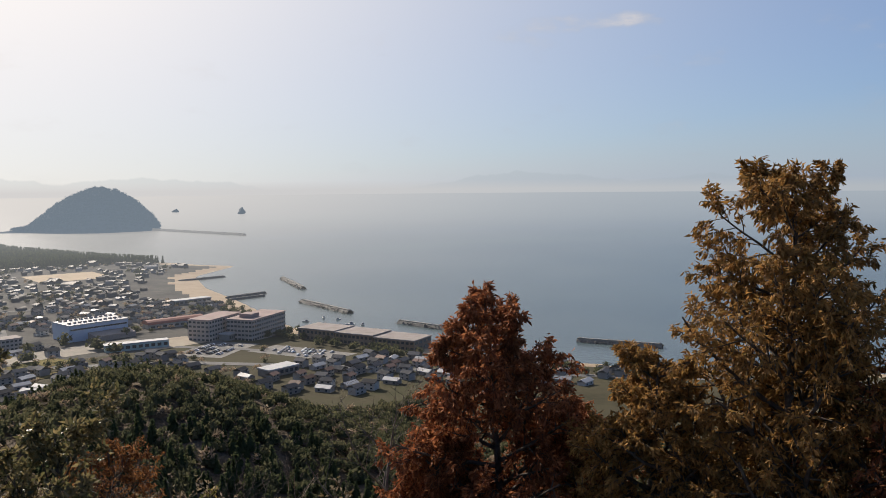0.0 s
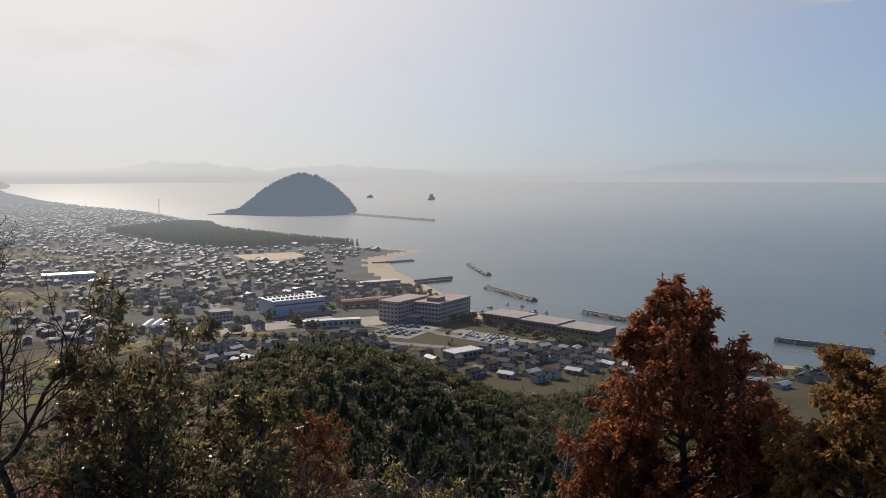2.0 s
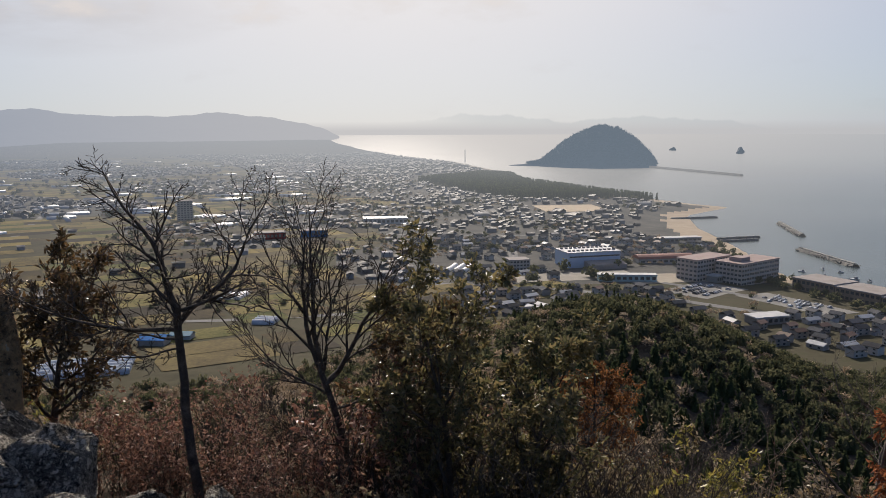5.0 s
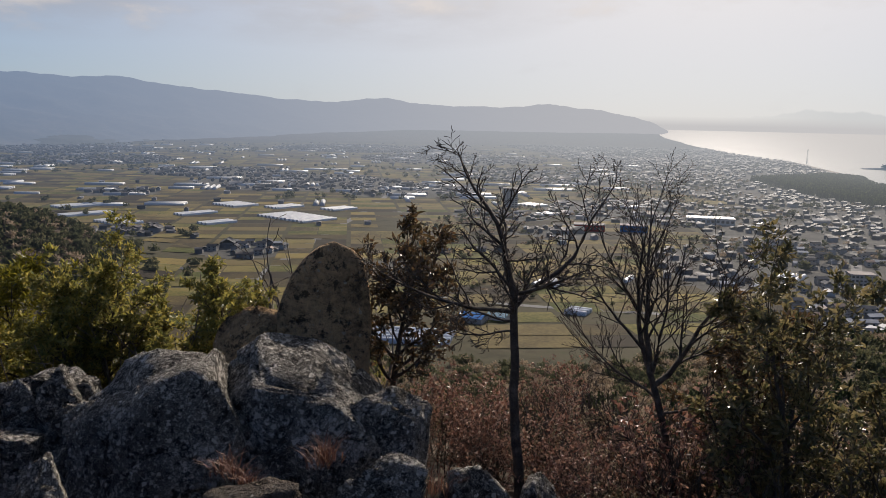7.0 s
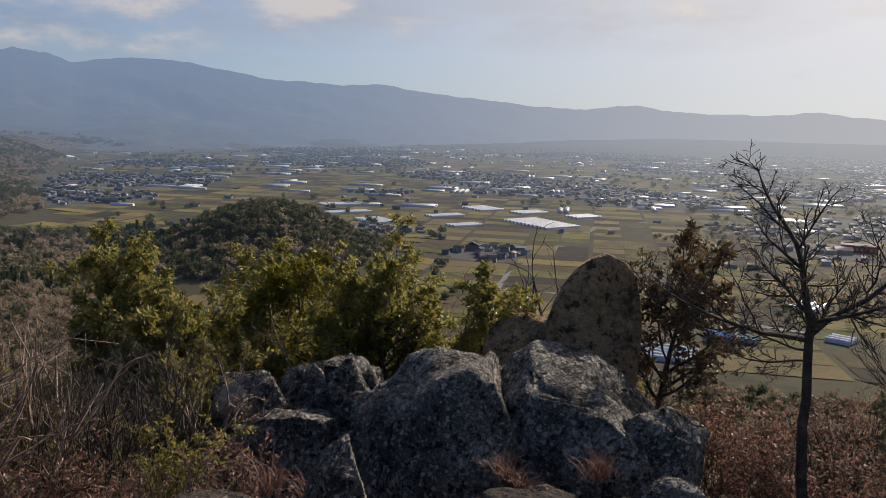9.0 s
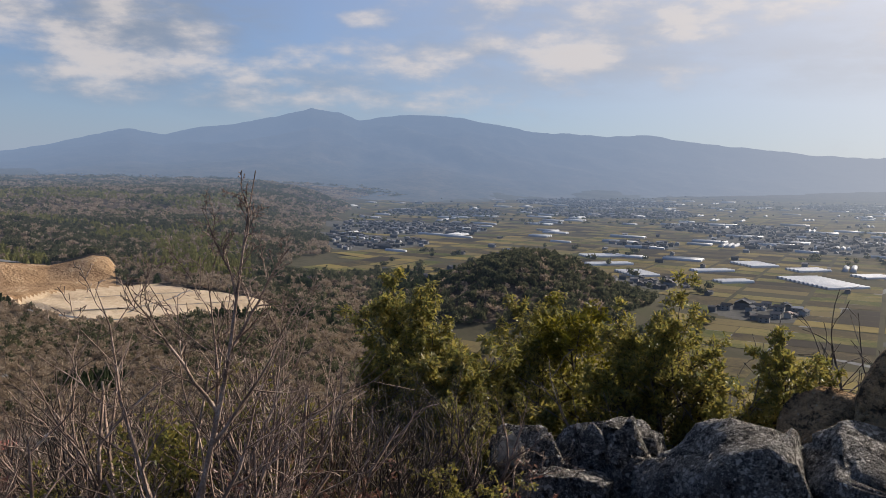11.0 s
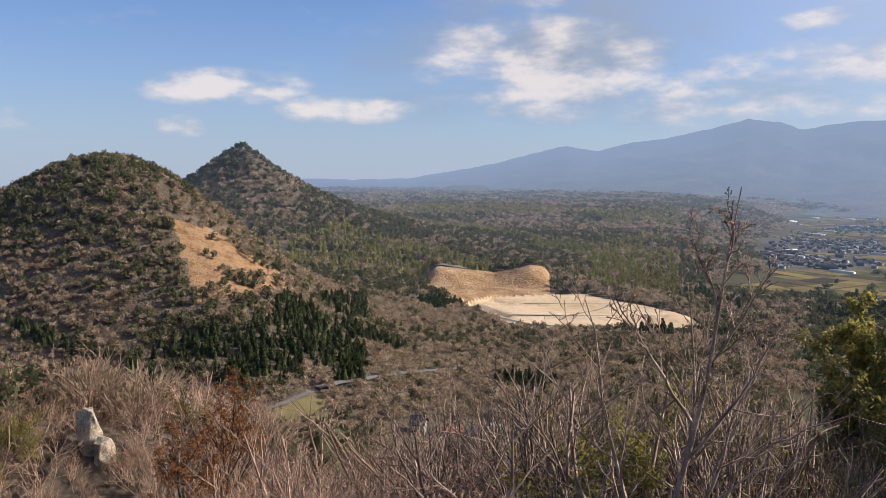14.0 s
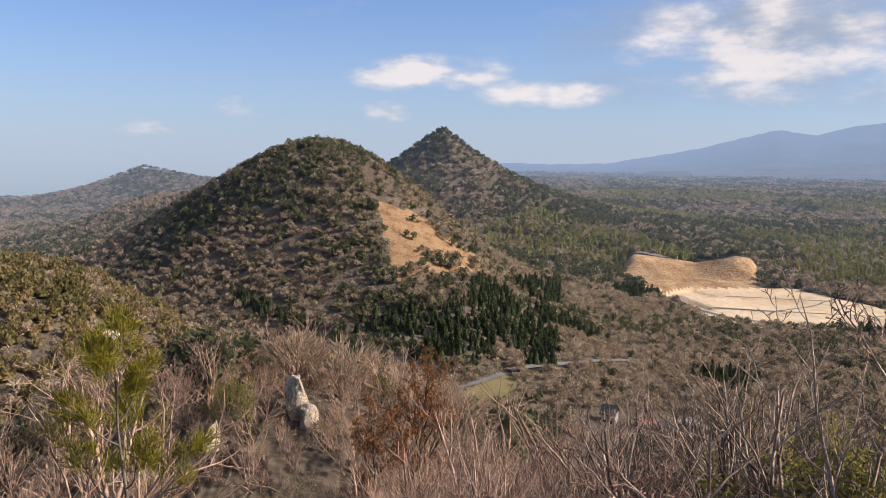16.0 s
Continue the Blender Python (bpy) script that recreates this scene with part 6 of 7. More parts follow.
def gable(bm, w, d, z0, rise, over=0.6):
    """A pitched roof of some thickness, ridge along x."""
    x, y = w / 2 + over, d / 2 + over
    up = [bm.verts.new(p) for p in ((-x, -y, z0), (x, -y, z0), (x, 0, z0 + rise), (-x, 0, z0 + rise), (x, y, z0), (-x, y, z0))]
    lo = [bm.verts.new((v.co.x, v.co.y, v.co.z - 0.3)) for v in up]
    for s, flip in ((up, False), (lo, True)):
        for f in ((0, 1, 2, 3), (3, 2, 4, 5)):
            q = [s[i] for i in f]
            bm.faces.new(q[::-1] if flip else q)
    for a, b in ((0, 1), (1, 2), (2, 4), (4, 5), (5, 3), (3, 0)):
        bm.faces.new((up[a], lo[a], lo[b], up[b]))


def bm_box(*b):
    bm = bmesh.new()
    box(bm, *b)
    return bm


def house_kind(w, d, h, roof, wall, label, wing):
    root = thing("house", None, label, "house", "town houses")
    bm = bm_box(-w / 2, -d / 2, -0.6, w / 2, d / 2, h)
    if wing:
        box(bm, w / 2 - 0.2, -d / 2 + 0.5, -0.6, w / 2 + 3, d / 2 - 2, h * 0.55)
    part("wall", bm, wall, root)
    bm = bmesh.new()
    gable(bm, w, d, h, d * 0.27)
    part("roof", bm, roof, root)
    if wing:
        bm = bm_box(w / 2 - 0.2, -d / 2 + 0.2, h * 0.55, w / 2 + 3.3, d / 2 - 1.7, h * 0.55 + 0.25)
        part("porch_roof", bm, roof, root)
    for s in (-1, 1):
        for i in (-1, 1):
            for z in ([0.9] if h < 4 else [0.9, 3.6]):
                part("window", bm_box(i * w * 0.25 - 0.9, s * d / 2 - 0.04, z, i * w * 0.25 + 0.9, s * d / 2 + 0.04, z + 1.25), PANE, root)
    return root


HOUSES = [house_kind(10, 7.5, 5.6, ROOF_TILE, WALL_PALE, "two-storey house with grey tiled roof", True),
          house_kind(12, 8, 3.2, ROOF_TILE, WALL_DARK, "low timber house with grey tiled roof", False),
          house_kind(9, 7, 5.4, ROOF_BROWN, WALL_PALE, "two-storey house with brown tiled roof", False),
          house_kind(13, 7, 3.4, ROOF_WHITE, WALL_PALE, "low shed with pale metal roof", False),
          house_kind(11, 8, 5.8, ROOF_TILE, WALL_PALE, "two-storey house with grey tiled roof", False)]
H_SPARE = list(HOUSES)
TAKEN = []


def free(x, y, r):
    if any((x - a) ** 2 + (y - b) ** 2 < (r + c) ** 2 for a, b, c in TAKEN):
        return False
    TAKEN.append((x, y, r))
    return True


def put_house(i, x, y, turn):
    m = pose(x, y, land1(x, y), 0, 0, turn) @ Matrix.Scale(0.78, 4)
    ob = HOUSES[i]
    if ob in H_SPARE:
        H_SPARE.remove(ob)
        ob.matrix_world = m
        return
    copy_thing(ob, pose(x, y, land1(x, y), 0, 0, turn))


def block(name, x, y, turn, w, d, h, floors, cols, wall, roof, label, category="building", side=0, parapet=0.8, windows=True, base=None, ww=0.62):
    """A flat-roofed building: wall, roof, and each window set a little into relief."""
    z = land1(x, y) if base is None else base
    root = thing(name, None, label, category, m=pose(x, y, z, 0, 0, turn))
    part("wall", bm_box(-w / 2, -d / 2, -1, w / 2, d / 2, h), wall, root)
    bm = bm_box(-w / 2 - 0.5, -d / 2 - 0.5, h, w / 2 + 0.5, d / 2 + 0.5, h + parapet)
    part("roof", bm, roof, root)
    if windows:
        fh = h / floors
        me = None
        for face in range(2 + 2 * (side > 0)):
            n = cols if face < 2 else side
            span = w if face < 2 else d
            for f in range(floors):
                for c in range(n):
                    u = -span / 2 + span * (c + 0.5) / n
                    wd = span / n * ww
                    if face < 2:
                        s = -1 if face == 0 else 1
                        loc, ang = (u, s * d / 2, fh * f + fh * 0.32), 0
                    else:
                        s = -1 if face == 2 else 1
                        loc, ang = (s * w / 2, u, fh * f + fh * 0.32), 90
                    key = (round(wd, 2), round(fh, 2))
                    if key not in PANES:
                        bm = bm_box(-wd / 2, -0.08, 0, wd / 2, 0.08, fh * 0.46)
                        pm = bpy.data.meshes.new("window")
                        bm.to_mesh(pm)
                        bm.free()
                        pm.materials.append(PANE)
                        PANES[key] = pm
                    ob = thing("window", PANES[key], parent=root)
                    ob.matrix_local = pose(*loc, 0, 0, ang)
    TAKEN.append((x, y, max(w, d) * 0.42))
    return root


PANES = {}
# the hotel: two joined wings with balconies
U, Vv = Vector((0.85, 0.53)), Vector((-0.53, 0.85))
corner = Vector((285, 610))
c1 = corner + U * 26 + Vv * 12
c2 = corner + U * 4 + Vv * 38
hotel = block("hotel", c1.x, c1.y, 32, 52, 24, 17.5, 5, 15, WALL_PINK, PINK_ROOF, "five-storey pinkish hotel with rows of balconies", side=7, ww=0.7)
for f in range(5):
    for s in (-1, 1):
        part("balcony", bm_box(-25.5, s * 12 - 0.7, f * 3.5 - 0.15, 25.5, s * 12 + 0.7, f * 3.5 + 0.75), WALL_PINK, hotel)
part("penthouse", bm_box(-18, -6, 18.2, -6, 5, 21.5), PINK_ROOF, hotel)
block("hotel_wing", c2.x, c2.y, 32, 44, 20, 17.5, 5, 12, WALL_PINK, PINK_ROOF, "five-storey pinkish hotel wing behind the main block", side=5)
block("entrance_hall", corner.x - 12, corner.y + 18, 32, 14, 10, 5, 1, 5, WALL_PALE, ROOF_WHITE, "small pale entrance building beside the hotel")
# long low brown building along the shore
for k, (f0, f1, h) in enumerate(((0.0, 0.33, 9.5), (0.335, 0.66, 9.0), (0.665, 1.0, 8.2))):
    a, b = Vector((322, 603)), Vector((366, 500))
    m0, m1 = a.lerp(b, f0), a.lerp(b, f1)
    c = (m0 + m1) / 2 + Vector((13, 5))
    block("shore_building", c.x, c.y, -66.8, (m1 - m0).length - 0.6, 27, h, 2, 9, WALL_BRICK, SLAB_ROOF, "long low brown-brick building near the shore", side=4)
# works hall with pale blue cladding and a lean-to
hall = block("factory_hall", 189, 714, 11, 50, 30, 13, 1, 1, WALL_BLUE, ROOF_WHITE, "pale blue factory hall with a white roof", windows=False)
part("ribbon_window", bm_box(-24, -15.2, 9.2, 24, -14.9, 10.4), PANE, hall)
for i in range(-5, 6):
    part("roof_vent", bm_box(i * 4.3 - 1.1, -9, 13.8, i * 4.3 + 1.1, -7.2, 15.0), SLAB_ROOF, hall)
    part("roof_vent", bm_box(i * 4.3 - 1.1, 7.2, 13.8, i * 4.3 + 1.1, 9, 15.0), SLAB_ROOF, hall)
bm = bmesh.new()
v = [bm.verts.new(p) for p in ((-10, -15.2, 6.2), (24, -15.2, 6.2), (24, -29, 4.2), (-10, -29, 4.2), (-10, -15.2, 0), (24, -15.2, 0), (24, -29, 0), (-10, -29, 0))]
for f in ((0, 3, 2, 1), (3, 7, 6, 2), (0, 4, 7, 3), (1, 2, 6, 5)):
    bm.faces.new([v[i] for i in f])
part("lean_to", bm, SLAB_ROOF, hall)
block("office_block", 122, 694, 8, 18, 14, 9, 3, 6, WALL_PALE, SLAB_ROOF, "small grey three-storey office block", side=4)
red = thing("red_roofed_hall", None, "long hall with a rounded red metal roof", "building", m=pose(262, 722, land1(262, 722), 0, 0, 4))
part("wall", bm_box(-26, -7, -1, 26, 7, 4.5), WALL_PALE, red)
bm = bmesh.new()
arc = [(-7.6, 4.5), (-6, 6.4), (-3, 7.6), (0, 8.0), (3, 7.6), (6, 6.4), (7.6, 4.5)]
va = [bm.verts.new((-26.5, y, z)) for y, z in arc]
vb = [bm.verts.new((26.5, y, z)) for y, z in arc]
for i in range(6):
    bm.faces.new((va[i], va[i + 1], vb[i + 1], vb[i]))
bm.faces.new(va[::-1])
bm.faces.new(vb)
part("roof", bm, ROOF_RED, red)
TAKEN.append((262, 722, 24))
for i in range(9):
    part("window", bm_box(-24 + i * 5.5, -7.1, 1.2, -20.5 + i * 5.5, -6.9, 3.0), PANE, red)
GREENISH = mat("pale_teal_wall", [(0.30, 0.40, 0.37), (0.40, 0.49, 0.46)], 0.1, share=1.0)
block("low_teal_shed", 200, 632, -8, 46, 8, 5, 1, 10, GREENISH, ROOF_WHITE, "long low shed with pale teal walls")
block("white_shed", 243, 482, 12, 24, 12, 4.5, 1, 6, WALL_PALE, ROOF_WHITE, "low shed with a wide white roof")
block("white_roofed_store", 332, 862, 6, 42, 12, 5, 1, 8, WALL_PALE, ROOF_WHITE, "long store with a white roof by the beach")
block("white_roofed_market", 12, 1052, 4, 56, 26, 7, 1, 10, WALL_PALE, ROOF_WHITE, "wide hall with a pale orange and white roof")
block("red_sided_store", -118, 922, 8, 34, 18, 7, 1, 8, mat("red_wall", [(0.35, 0.08, 0.06), (0.45, 0.12, 0.09)], 0.1), SLAB_ROOF, "store with a red front beside the fields")
block("blue_sided_store", -70, 935, 5, 30, 16, 7, 1, 8, mat("blue_wall", [(0.06, 0.16, 0.30), (0.10, 0.22, 0.38)], 0.1), SLAB_ROOF, "store with a blue front beside the fields")
block("apartment_tower", -255, 1120, 15, 20, 14, 26, 9, 5, WALL_PALE, SLAB_ROOF, "tall pale apartment block on the plain", side=4)
blue = thing("blue_roofed_barn", None, "barn with a bright blue pitched roof", "barn", m=pose(-126, 463, land1(-126, 463), 0, 0, -10))
part("wall", bm_box(-7.5, -5, -1, 7.5, 5, 3.6), WALL_PALE, blue)
bm = bmesh.new()
gable(bm, 15, 10, 3.6, 2.4)
part("roof", bm, ROOF_BLUE, blue)
TAKEN.append((-126, 463, 12))
blue2 = thing("blue_roofed_barn", None, "low lean-to with a faded blue-green roof", "barn", m=pose(-113, 474, land1(-113, 474), 0, 0, -10))
part("wall", bm_box(-6, -4, -1, 6, 4, 3), WALL_PALE, blue2)
bm = bmesh.new()
gable(bm, 12, 8, 3, 1.6)
part("roof", bm, mat("faded_blue_roof", [(0.10, 0.22, 0.28), (0.16, 0.30, 0.36)], 0.3, 0.5), blue2)
for k, (a, e, w, roof, words) in enumerate([(83.9, -17.85, 7, ROOF_TILE, "grey-roofed gabled cottage in the valley wood"), (81.5, -18.1, 9, ROOF_RED, "low cottage with a red-brown roof in the valley"), (80.3, -18.1, 8, ROOF_TILE, "grey-roofed shed in the valley wood"), (78.6, -17.9, 6, ROOF_WHITE, "grey-roofed shed in the valley wood")]):
    p = meet(a, e)
    w *= 0.75
    root = thing("cottage", None, words, "house", "valley cottages", m=pose(p.x, p.y, p.z - 0.8, 0, 0, 70 + 25 * k))
    part("wall", bm_box(-w / 2, -3.2, -1.5, w / 2, 3.2, 4.6 if k == 0 else 3.2), WALL_PALE, root)
    bm = bmesh.new()
    gable(bm, w, 6.4, 4.6 if k == 0 else 3.2, 3.0 if k == 0 else 1.8)
    part("roof", bm, roof, root)
    for i in (-1, 1):
        part("window", bm_box(i * w * 0.25 - 0.8, -3.26, 1.0, i * w * 0.25 + 0.8, -3.18, 2.3), PANE, root)

# ---- greenhouses ----
FILM = mat("white_film", [(0.44, 0.45, 0.46), (0.62, 0.62, 0.62)], 0.2, 0.45, spec=0.4, share=1.0)
FILM_GREY = mat("grey_film", [(0.34, 0.36, 0.38), (0.5, 0.52, 0.54)], 0.2, 0.35, spec=0.5, share=1.0)
HOOP = mat("steel_hoop", [(0.3, 0.3, 0.3), (0.4, 0.4, 0.4)], 0.5, 0.4, share=1.0)


def tunnel_kind(L, w, h, film, label):
    root = thing("greenhouse", None, label, "greenhouse", "tunnel greenhouses")
    th = np.linspace(0, math.pi, 9)
    bm = bmesh.new()
    a = [bm.verts.new((-L / 2, -w / 2 * math.cos(t), h * math.sin(t) ** 0.8)) for t in th]
    b = [bm.verts.new((L / 2, -w / 2 * math.cos(t), h * math.sin(t) ** 0.8)) for t in th]
    for i in range(8):
        bm.faces.new((a[i], b[i], b[i + 1], a[i + 1]))
    part("cover", bm, film, root)
    for s in (-1, 1):
        bm = bmesh.new()
        q = [bm.verts.new((s * (L / 2 - 0.1), -w / 2 * math.cos(t), h * math.sin(t) ** 0.8)) for t in th]
        bm.faces.new(q)
        end = part("end_wall", bm, film, root)
        part("door", bm_box(s * L / 2 - 0.12, -0.9, 0, s * L / 2 + 0.05, 0.9, 2.0), HOOP, end)
    return root


TUNNELS = {}


def tunnels(x, y, turn, n, L, w, film=FILM, label="white plastic tunnel greenhouse in a row", gap=0.5):
    key = (L, w, film.name)
    for k in range(n):
        o = (k - (n - 1) / 2) * (w + gap)
        t = radians(turn)
        px, py = x - math.sin(t) * o, y + math.cos(t) * o
        m = pose(px, py, land1(px, py) + 0.25, 0, 0, turn)
        if key not in TUNNELS:
            TUNNELS[key] = tunnel_kind(L, w * 0.72, 2.9, film, label)
            TUNNELS[key].matrix_world = m
        else:
            copy_thing(TUNNELS[key], m)
    TAKEN.append((x, y, max(L, n * w) * 0.5))


tunnels(-105, 600, 80, 3, 26, 6.5)
tunnels(-147, 411, 10, 5, 46, 6, FILM_GREY, "grey plastic tunnel greenhouse in a row")
tunnels(72, 700, 70, 3, 30, 6.5)
tunnels(-462, 880, 66, 12, 52, 7)
tunnels(-520, 800, 66, 3, 40, 7)
tunnels(-620, 758, 66, 7, 34, 7)
tunnels(-590, 862, 66, 3, 50, 7)
tunnels(-600, 968, 66, 7, 40, 7)
tunnels(-530, 975, 66, 4, 46, 7)
tunnels(-455, 985, 66, 4, 42, 7)
tunnels(-770, 866, 66, 4, 60, 7)
tunnels(-700, 800, 66, 3, 60, 7)
tunnels(-50, 640, 80, 1, 22, 6.5)
tunnels(-70, 512, -10, 3, 14, 5)
tunnels(-230, 1150, 60, 5, 30, 7)
tunnels(-190, 1050, 60, 3, 26, 7)


def far_tunnels():
    """White strips of greenhouses far out on the plain."""
    rng = np.random.RandomState(9)
    lots = {}
    for k in range(240):
        a, d = rng.uniform(4, 64), rng.uniform(1150, 3300)
        x, y = -math.sin(radians(a)) * d, math.cos(radians(a)) * d
        if coast(y) - x < 300 or land1(x, y) > 9:
            continue
        L, w, n = rng.uniform(30, 64), 7.0, rng.randint(1, 4)
        t = radians(24 if rng.uniform() < 0.7 else 114)
        for j in range(n):
            cx, cy = x - math.sin(t) * j * 9, y + math.cos(t) * j * 9
            ux, uy, vx, vy = math.cos(t) * L / 2, math.sin(t) * L / 2, -math.sin(t) * w / 2, math.cos(t) * w / 2
            z = land1(cx, cy) + 0.2
            prof = [(-1, 0), (-0.8, 2.2), (0, 3.4), (0.8, 2.2), (1, 0)]
            lots.setdefault(int(ring_of(np.array([d]))[0]), []).append([(cx + s * ux + q * vx, cy + s * uy + q * vy, z + h) for s in (-1, 1) for q, h in prof])
    for k, qs in lots.items():
        V = np.array(qs).reshape(-1, 3)
        b = np.arange(len(qs))[:, None] * 10
        F = np.concatenate([b + np.array([[i, i + 5, i + 6, i + 1]]) for i in range(4)])
        E5 = np.concatenate([b + np.array([[0, 1, 2, 3, 4]]), b + np.array([[9, 8, 7, 6, 5]])])
        thing("distant_greenhouses", mesh("distant_greenhouses", V, [F, E5], mat("far_white_film", [(0.26, 0.27, 0.28), (0.48, 0.49, 0.50)], 0.05, 0.5, share=ring_share(k), per="island")), "white plastic greenhouses scattered over the plain", "greenhouse", kind="stuff")


far_tunnels()

# ---- the town ----
rng = np.random.RandomState(31)
NEAR = [((60, 500), (215, 600), 60), ((215, 395), (345, 500), 50), ((300, 330), (455, 420), 34), ((20, 640), (150, 690), 22), ((40, 745), (300, 900), 90), ((215, 735), (350, 860), 24), ((-420, 610), (-360, 690), 14)]
count = 0
for (x0, y0), (x1, y1), n in NEAR:
    for k in range(n * 3):
        if n <= 0:
            break
        x, y = rng.uniform(x0, x1), rng.uniform(y0, y1)
        if land1(x, y) > 10 or coast(y) - x < 22 or not free(x, y, 5.2):
            continue
        put_house(int(rng.choice([0, 0, 1, 2, 3, 4])), x, y, rng.choice([12, 30, 102, 120, 195]) + rng.uniform(-6, 6))
        n -= 1
        count += 1


def far_town():
    lots = {}
    r2 = np.random.RandomState(77)
    n = 90000
    a = r2.uniform(-24, 66, n)
    d = np.sqrt(r2.uniform(640 ** 2, 4700 ** 2, n))
    x, y = -np.sin(np.radians(a)) * d, np.cos(np.radians(a)) * d
    t = in_town(x, y)
    dens = np.where(t > 0.5, 0.5 + 0.6 * fbm(x, y, 120, 3, 41), 0.008)
    sh = coast(y) - x
    belt = (y > 1365) & (y < 2080) & (sh < 255)
    play = (x > 235) & (x < 345) & (y > 1150) & (y < 1275)
    keep = (r2.uniform(0, 1, n) < dens) & (sh > 30 + 45 * ((y > 820) & (y < 1360))) & (land(x, y) < 9.5) & ~belt & ~play & ((d > 900) | (x < 30))
    x, y, d = x[keep], y[keep], d[keep]
    zz = land(x, y) - 0.3
    big = np.array(TAKEN[:60])
    ok = (((x[:, None] - big[None, :, 0]) ** 2 + (y[:, None] - big[None, :, 1]) ** 2) > (big[None, :, 2] + 5) ** 2).all(1)
    used = set()
    for i in range(len(x)):
        cell = (int(x[i] // 10), int(y[i] // 10))
        if cell in used or not ok[i]:
            continue
        used.add(cell)
        w, dp, h = r2.uniform(6, 11), r2.uniform(5, 6.5), r2.choice([2.4, 4.0, 4.4])
        if r2.uniform() < 0.03:
            w, dp, h = r2.uniform(14, 26), r2.uniform(9, 13), r2.uniform(3.5, 6)
        t = radians(r2.choice([24, 114, 12, 102]) + r2.normal(0, 7))
        c, s = math.cos(t), math.sin(t)
        z = zz[i]
        rise = dp * 0.27
        loc = [(-w / 2, -dp / 2, 0), (w / 2, -dp / 2, 0), (w / 2, dp / 2, 0), (-w / 2, dp / 2, 0), (-w / 2, -dp / 2, h), (w / 2, -dp / 2, h), (w / 2, dp / 2, h), (-w / 2, dp / 2, h)]
        o = 0.6
        rf = [(-w / 2 - o, -dp / 2 - o, h), (w / 2 + o, -dp / 2 - o, h), (w / 2 + o, 0, h + rise), (-w / 2 - o, 0, h + rise), (w / 2 + o, dp / 2 + o, h), (-w / 2 - o, dp / 2 + o, h)]
        lots.setdefault(int(ring_of(np.array([d[i]]))[0]), []).append([(x[i] + p * c - q * s, y[i] + p * s + q * c, z + e) for p, q, e in loc + rf])
    for k, qs in lots.items():
        V = np.array(qs).reshape(-1, 3)
        b = np.arange(len(qs))[:, None] * 14
        W = np.concatenate([b + np.array([[i, (i + 1) % 4, 4 + (i + 1) % 4, 4 + i]]) for i in range(4)])
        R = np.concatenate([b + np.array([[8, 9, 10, 11]]), b + np.array([[11, 10, 12, 13]])])
        G = np.concatenate([b + np.array([[4, 7, 11]]), b + np.array([[5, 10, 6]])])
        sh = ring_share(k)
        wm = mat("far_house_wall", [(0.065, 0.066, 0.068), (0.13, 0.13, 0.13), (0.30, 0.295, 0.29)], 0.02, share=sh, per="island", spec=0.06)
        # palest tone: white roofs, and sun glints put into the roof colour
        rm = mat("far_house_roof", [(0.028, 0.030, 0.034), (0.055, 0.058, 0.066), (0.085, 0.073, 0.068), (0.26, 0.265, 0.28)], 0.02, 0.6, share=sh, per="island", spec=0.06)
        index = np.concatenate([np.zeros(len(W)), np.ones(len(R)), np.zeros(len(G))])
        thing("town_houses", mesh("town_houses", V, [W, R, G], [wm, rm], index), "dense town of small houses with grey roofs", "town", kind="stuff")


far_town()

# sports ground and car parks
def apron(name, x, y, turn, w, d, colours, label):
    bm = bmesh.new()
    bmesh.ops.create_grid(bm, x_segments=6, y_segments=6, size=0.5)
    t = pose(x, y, 0, 0, 0, turn)
    for v in bm.verts:
        q = t @ Vector((v.co.x * w, v.co.y * d, 0))
        v.co = (q.x, q.y, land1(q.x, q.y) + 0.2)
    me = bpy.data.meshes.new(name)
    bm.to_mesh(me)
    bm.free()
    me.materials.append(mat(name + "_surface", colours, 0.08, share=haze_share(math.hypot(x, y))))
    thing(name, me, label, "ground", kind="structure")


apron("sports_ground", 293, 1212, 2, 96, 100, [(0.36, 0.27, 0.17), (0.46, 0.36, 0.24)], "sandy school sports ground")
apron("car_park", 247, 590, 38, 62, 40, [(0.15, 0.145, 0.135), (0.23, 0.22, 0.20)], "paved hotel car park")
apron("car_park", 292, 540, -64, 74, 36, [(0.13, 0.125, 0.115), (0.20, 0.19, 0.175)], "paved car park beside the long building")
apron("yard", 160, 655, 8, 110, 36, [(0.20, 0.18, 0.15), (0.30, 0.27, 0.22)], "bare gravel yard by the works hall")
apron("yard", 235, 640, 8, 70, 40, [(0.24, 0.20, 0.15), (0.34, 0.29, 0.22)], "bare gravel yard by the hotel")

# ---- parked cars ----
CAR_PAINT = mat("car_paint", [(0.04, 0.045, 0.05), (0.30, 0.30, 0.31), (0.62, 0.62, 0.62), (0.75, 0.75, 0.75)], 0.02, 0.3, per="object", spec=0.6, share=1.0)
RUBBER = mat("tyre_rubber", [(0.015, 0.015, 0.015), (0.03, 0.03, 0.03)], 2.0)


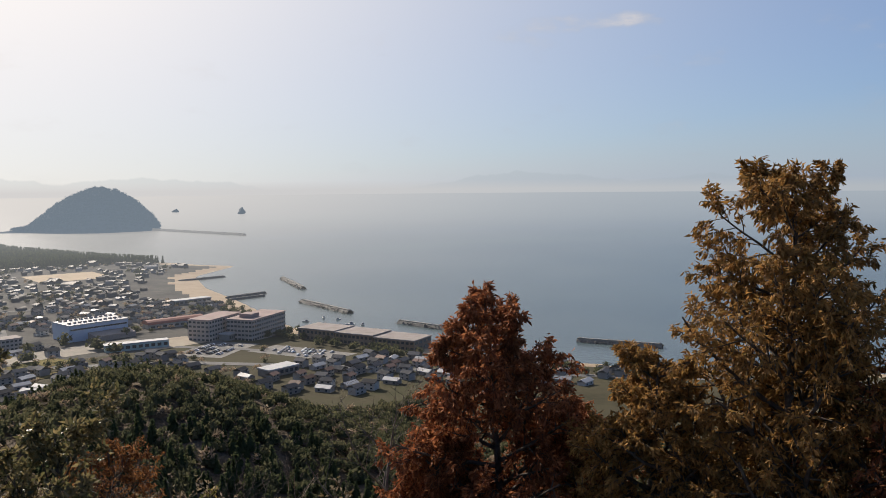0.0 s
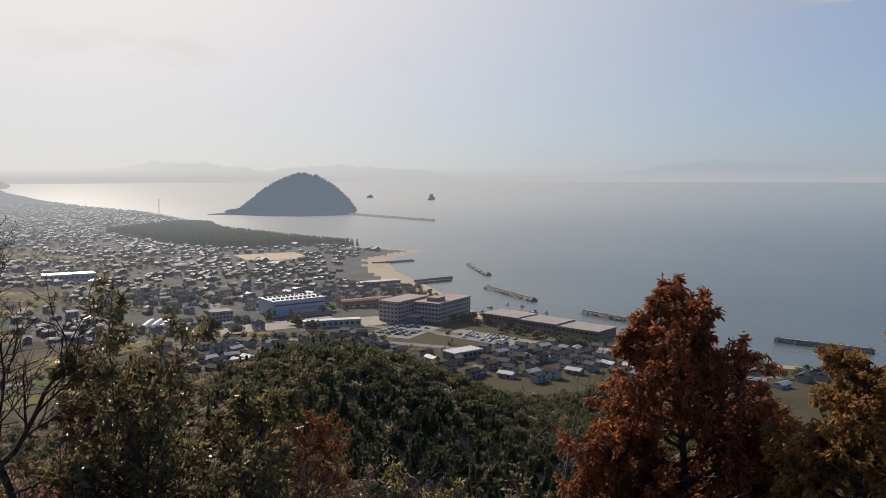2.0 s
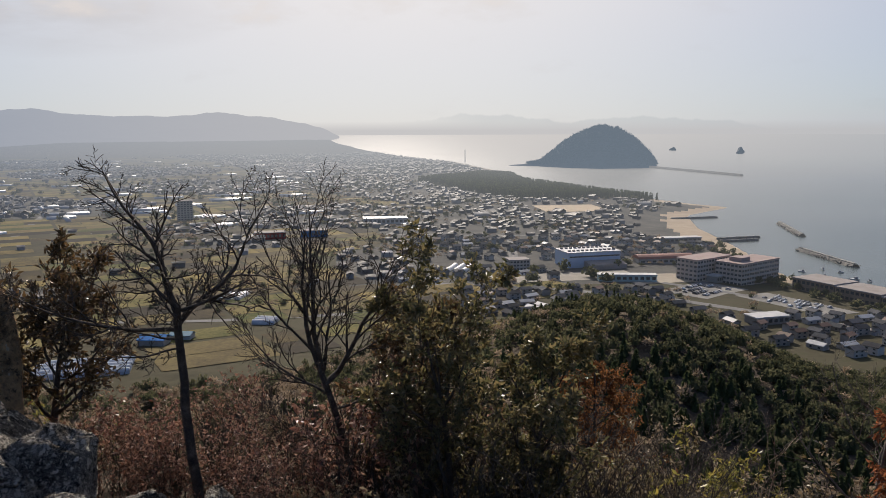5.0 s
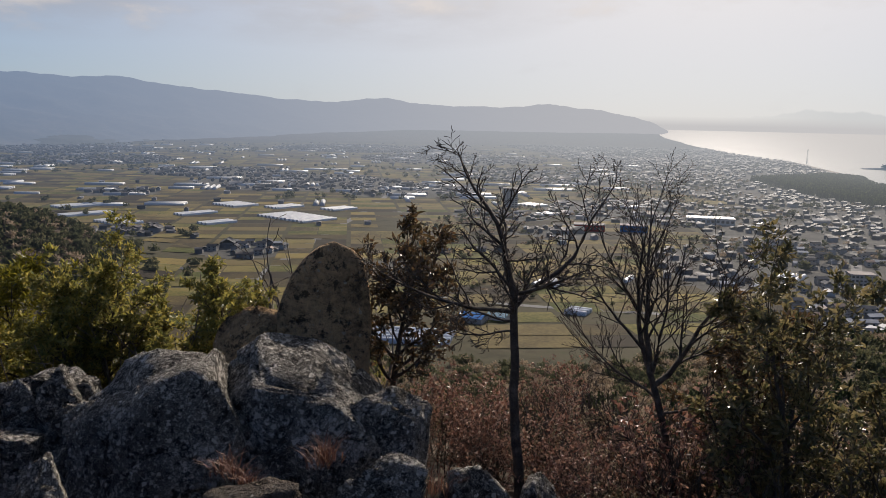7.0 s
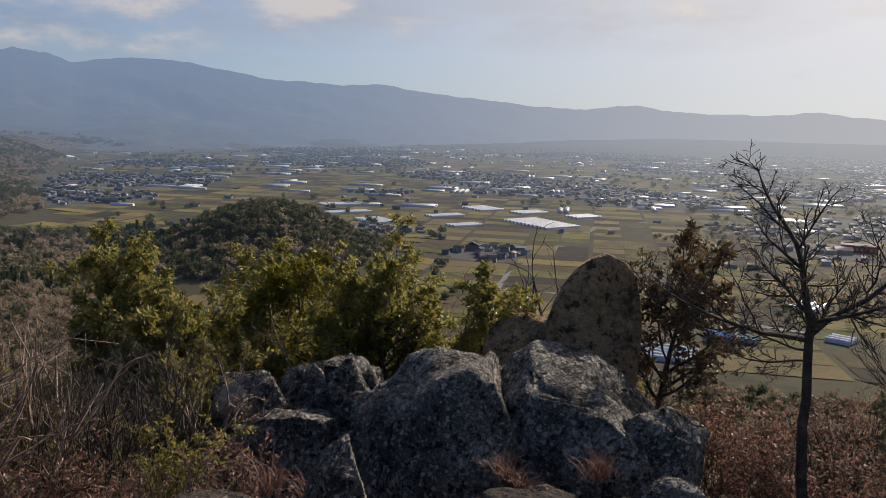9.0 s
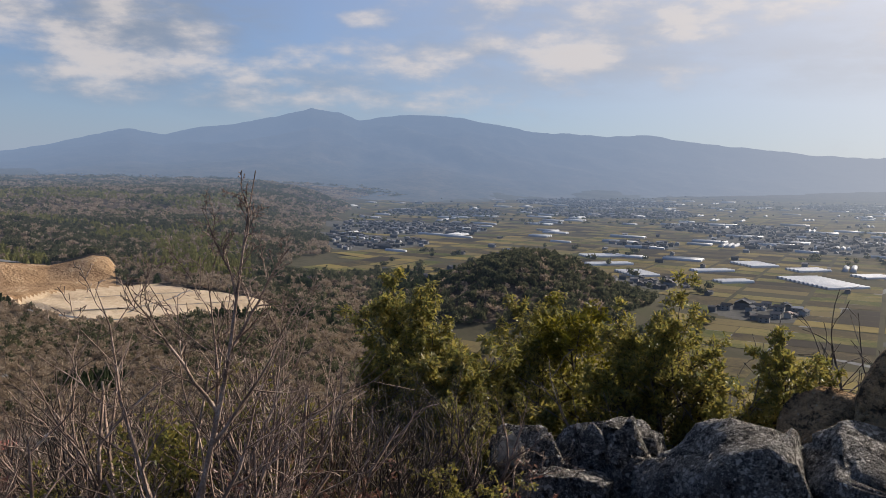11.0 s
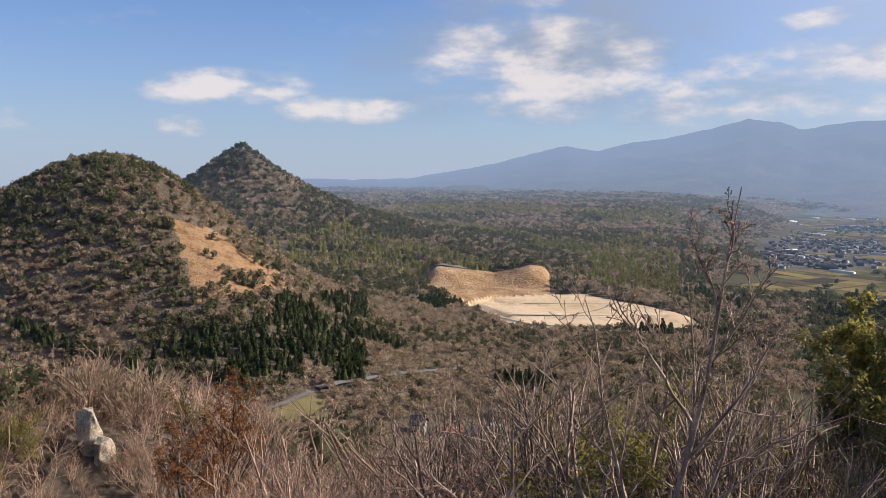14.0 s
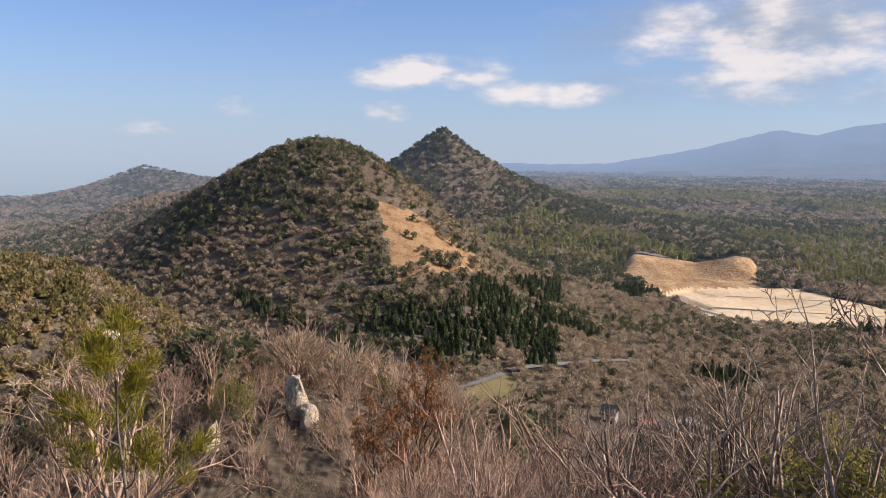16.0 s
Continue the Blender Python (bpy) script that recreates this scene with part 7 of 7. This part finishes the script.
def car_kind():
    root = thing("car", None, "small parked car on the hotel car park", "car", "parked cars")
    bm = bmesh.new()
    prof = [(-2.1, 0.3), (-2.1, 0.95), (-1.5, 1.0), (-1.0, 1.45), (0.6, 1.45), (1.2, 0.98), (2.0, 0.85), (2.1, 0.3)]
    a = [bm.verts.new((x, -0.82, z)) for x, z in prof]
    b = [bm.verts.new((x, 0.82, z)) for x, z in prof]
    bm.faces.new(a)
    bm.faces.new(b[::-1])
    for i in range(8):
        bm.faces.new((a[i], b[i], b[(i + 1) % 8], a[(i + 1) % 8]))
    body = part("body", bm, CAR_PAINT, root)
    for s in (-1, 1):
        part("side_glass", bm_box(-1.0, s * 0.83 - 0.015, 1.02, 0.6, s * 0.83 + 0.015, 1.36), PANE, root)
        for x in (-1.3, 1.3):
            bm = bmesh.new()
            bmesh.ops.create_cone(bm, cap_ends=True, segments=10, radius1=0.32, radius2=0.32, depth=0.22, matrix=Matrix.Translation((x, s * 0.76, 0.32)) @ Matrix.Rotation(radians(90), 4, "X"))
            part("wheel", bm, RUBBER, root)
    return root


CAR = car_kind()
first = True
for cx, cy, turn, rows, n in ((247, 590, 38, 4, 12), (292, 540, -64, 4, 13), (112, 668, 8, 2, 8)):
    for i in range(rows):
        for k in range(n):
            if rng.uniform() < 0.45:
                continue
            t = pose(cx, cy, 0, 0, 0, turn) @ Vector(((k - n / 2) * 3.4, (i - rows / 2 + 0.5) * 8.0, 0))
            m = pose(t.x, t.y, land1(t.x, t.y) + 0.22, 0, 0, turn + 90 + rng.uniform(-3, 3))
            if first:
                CAR.matrix_world = m
                first = False
            else:
                copy_thing(CAR, m)

# ---- mast by the shore ----
p = meet(-6.27, -2.62)
mast = thing("radio_mast", None, "thin steel lattice mast near the shore", "mast", m=pose(p.x, p.y, p.z))
STEEL = mat("galvanised_steel", [(0.3, 0.3, 0.3), (0.42, 0.42, 0.42)], 0.5, 0.4, share=haze_share(2600))
for k in range(3):
    t = 2.094 * k
    bm = bmesh.new()
    bmesh.ops.create_cone(bm, cap_ends=True, segments=6, radius1=0.5, radius2=0.4, depth=46, matrix=Matrix.Translation((1.6 * math.cos(t), 1.6 * math.sin(t), 23)))
    part("leg", bm, STEEL, mast)
for z in range(3, 46, 5):
    part("brace", bm_box(-1.7, -1.7, z, 1.7, 1.7, z + 0.5), STEEL, mast)
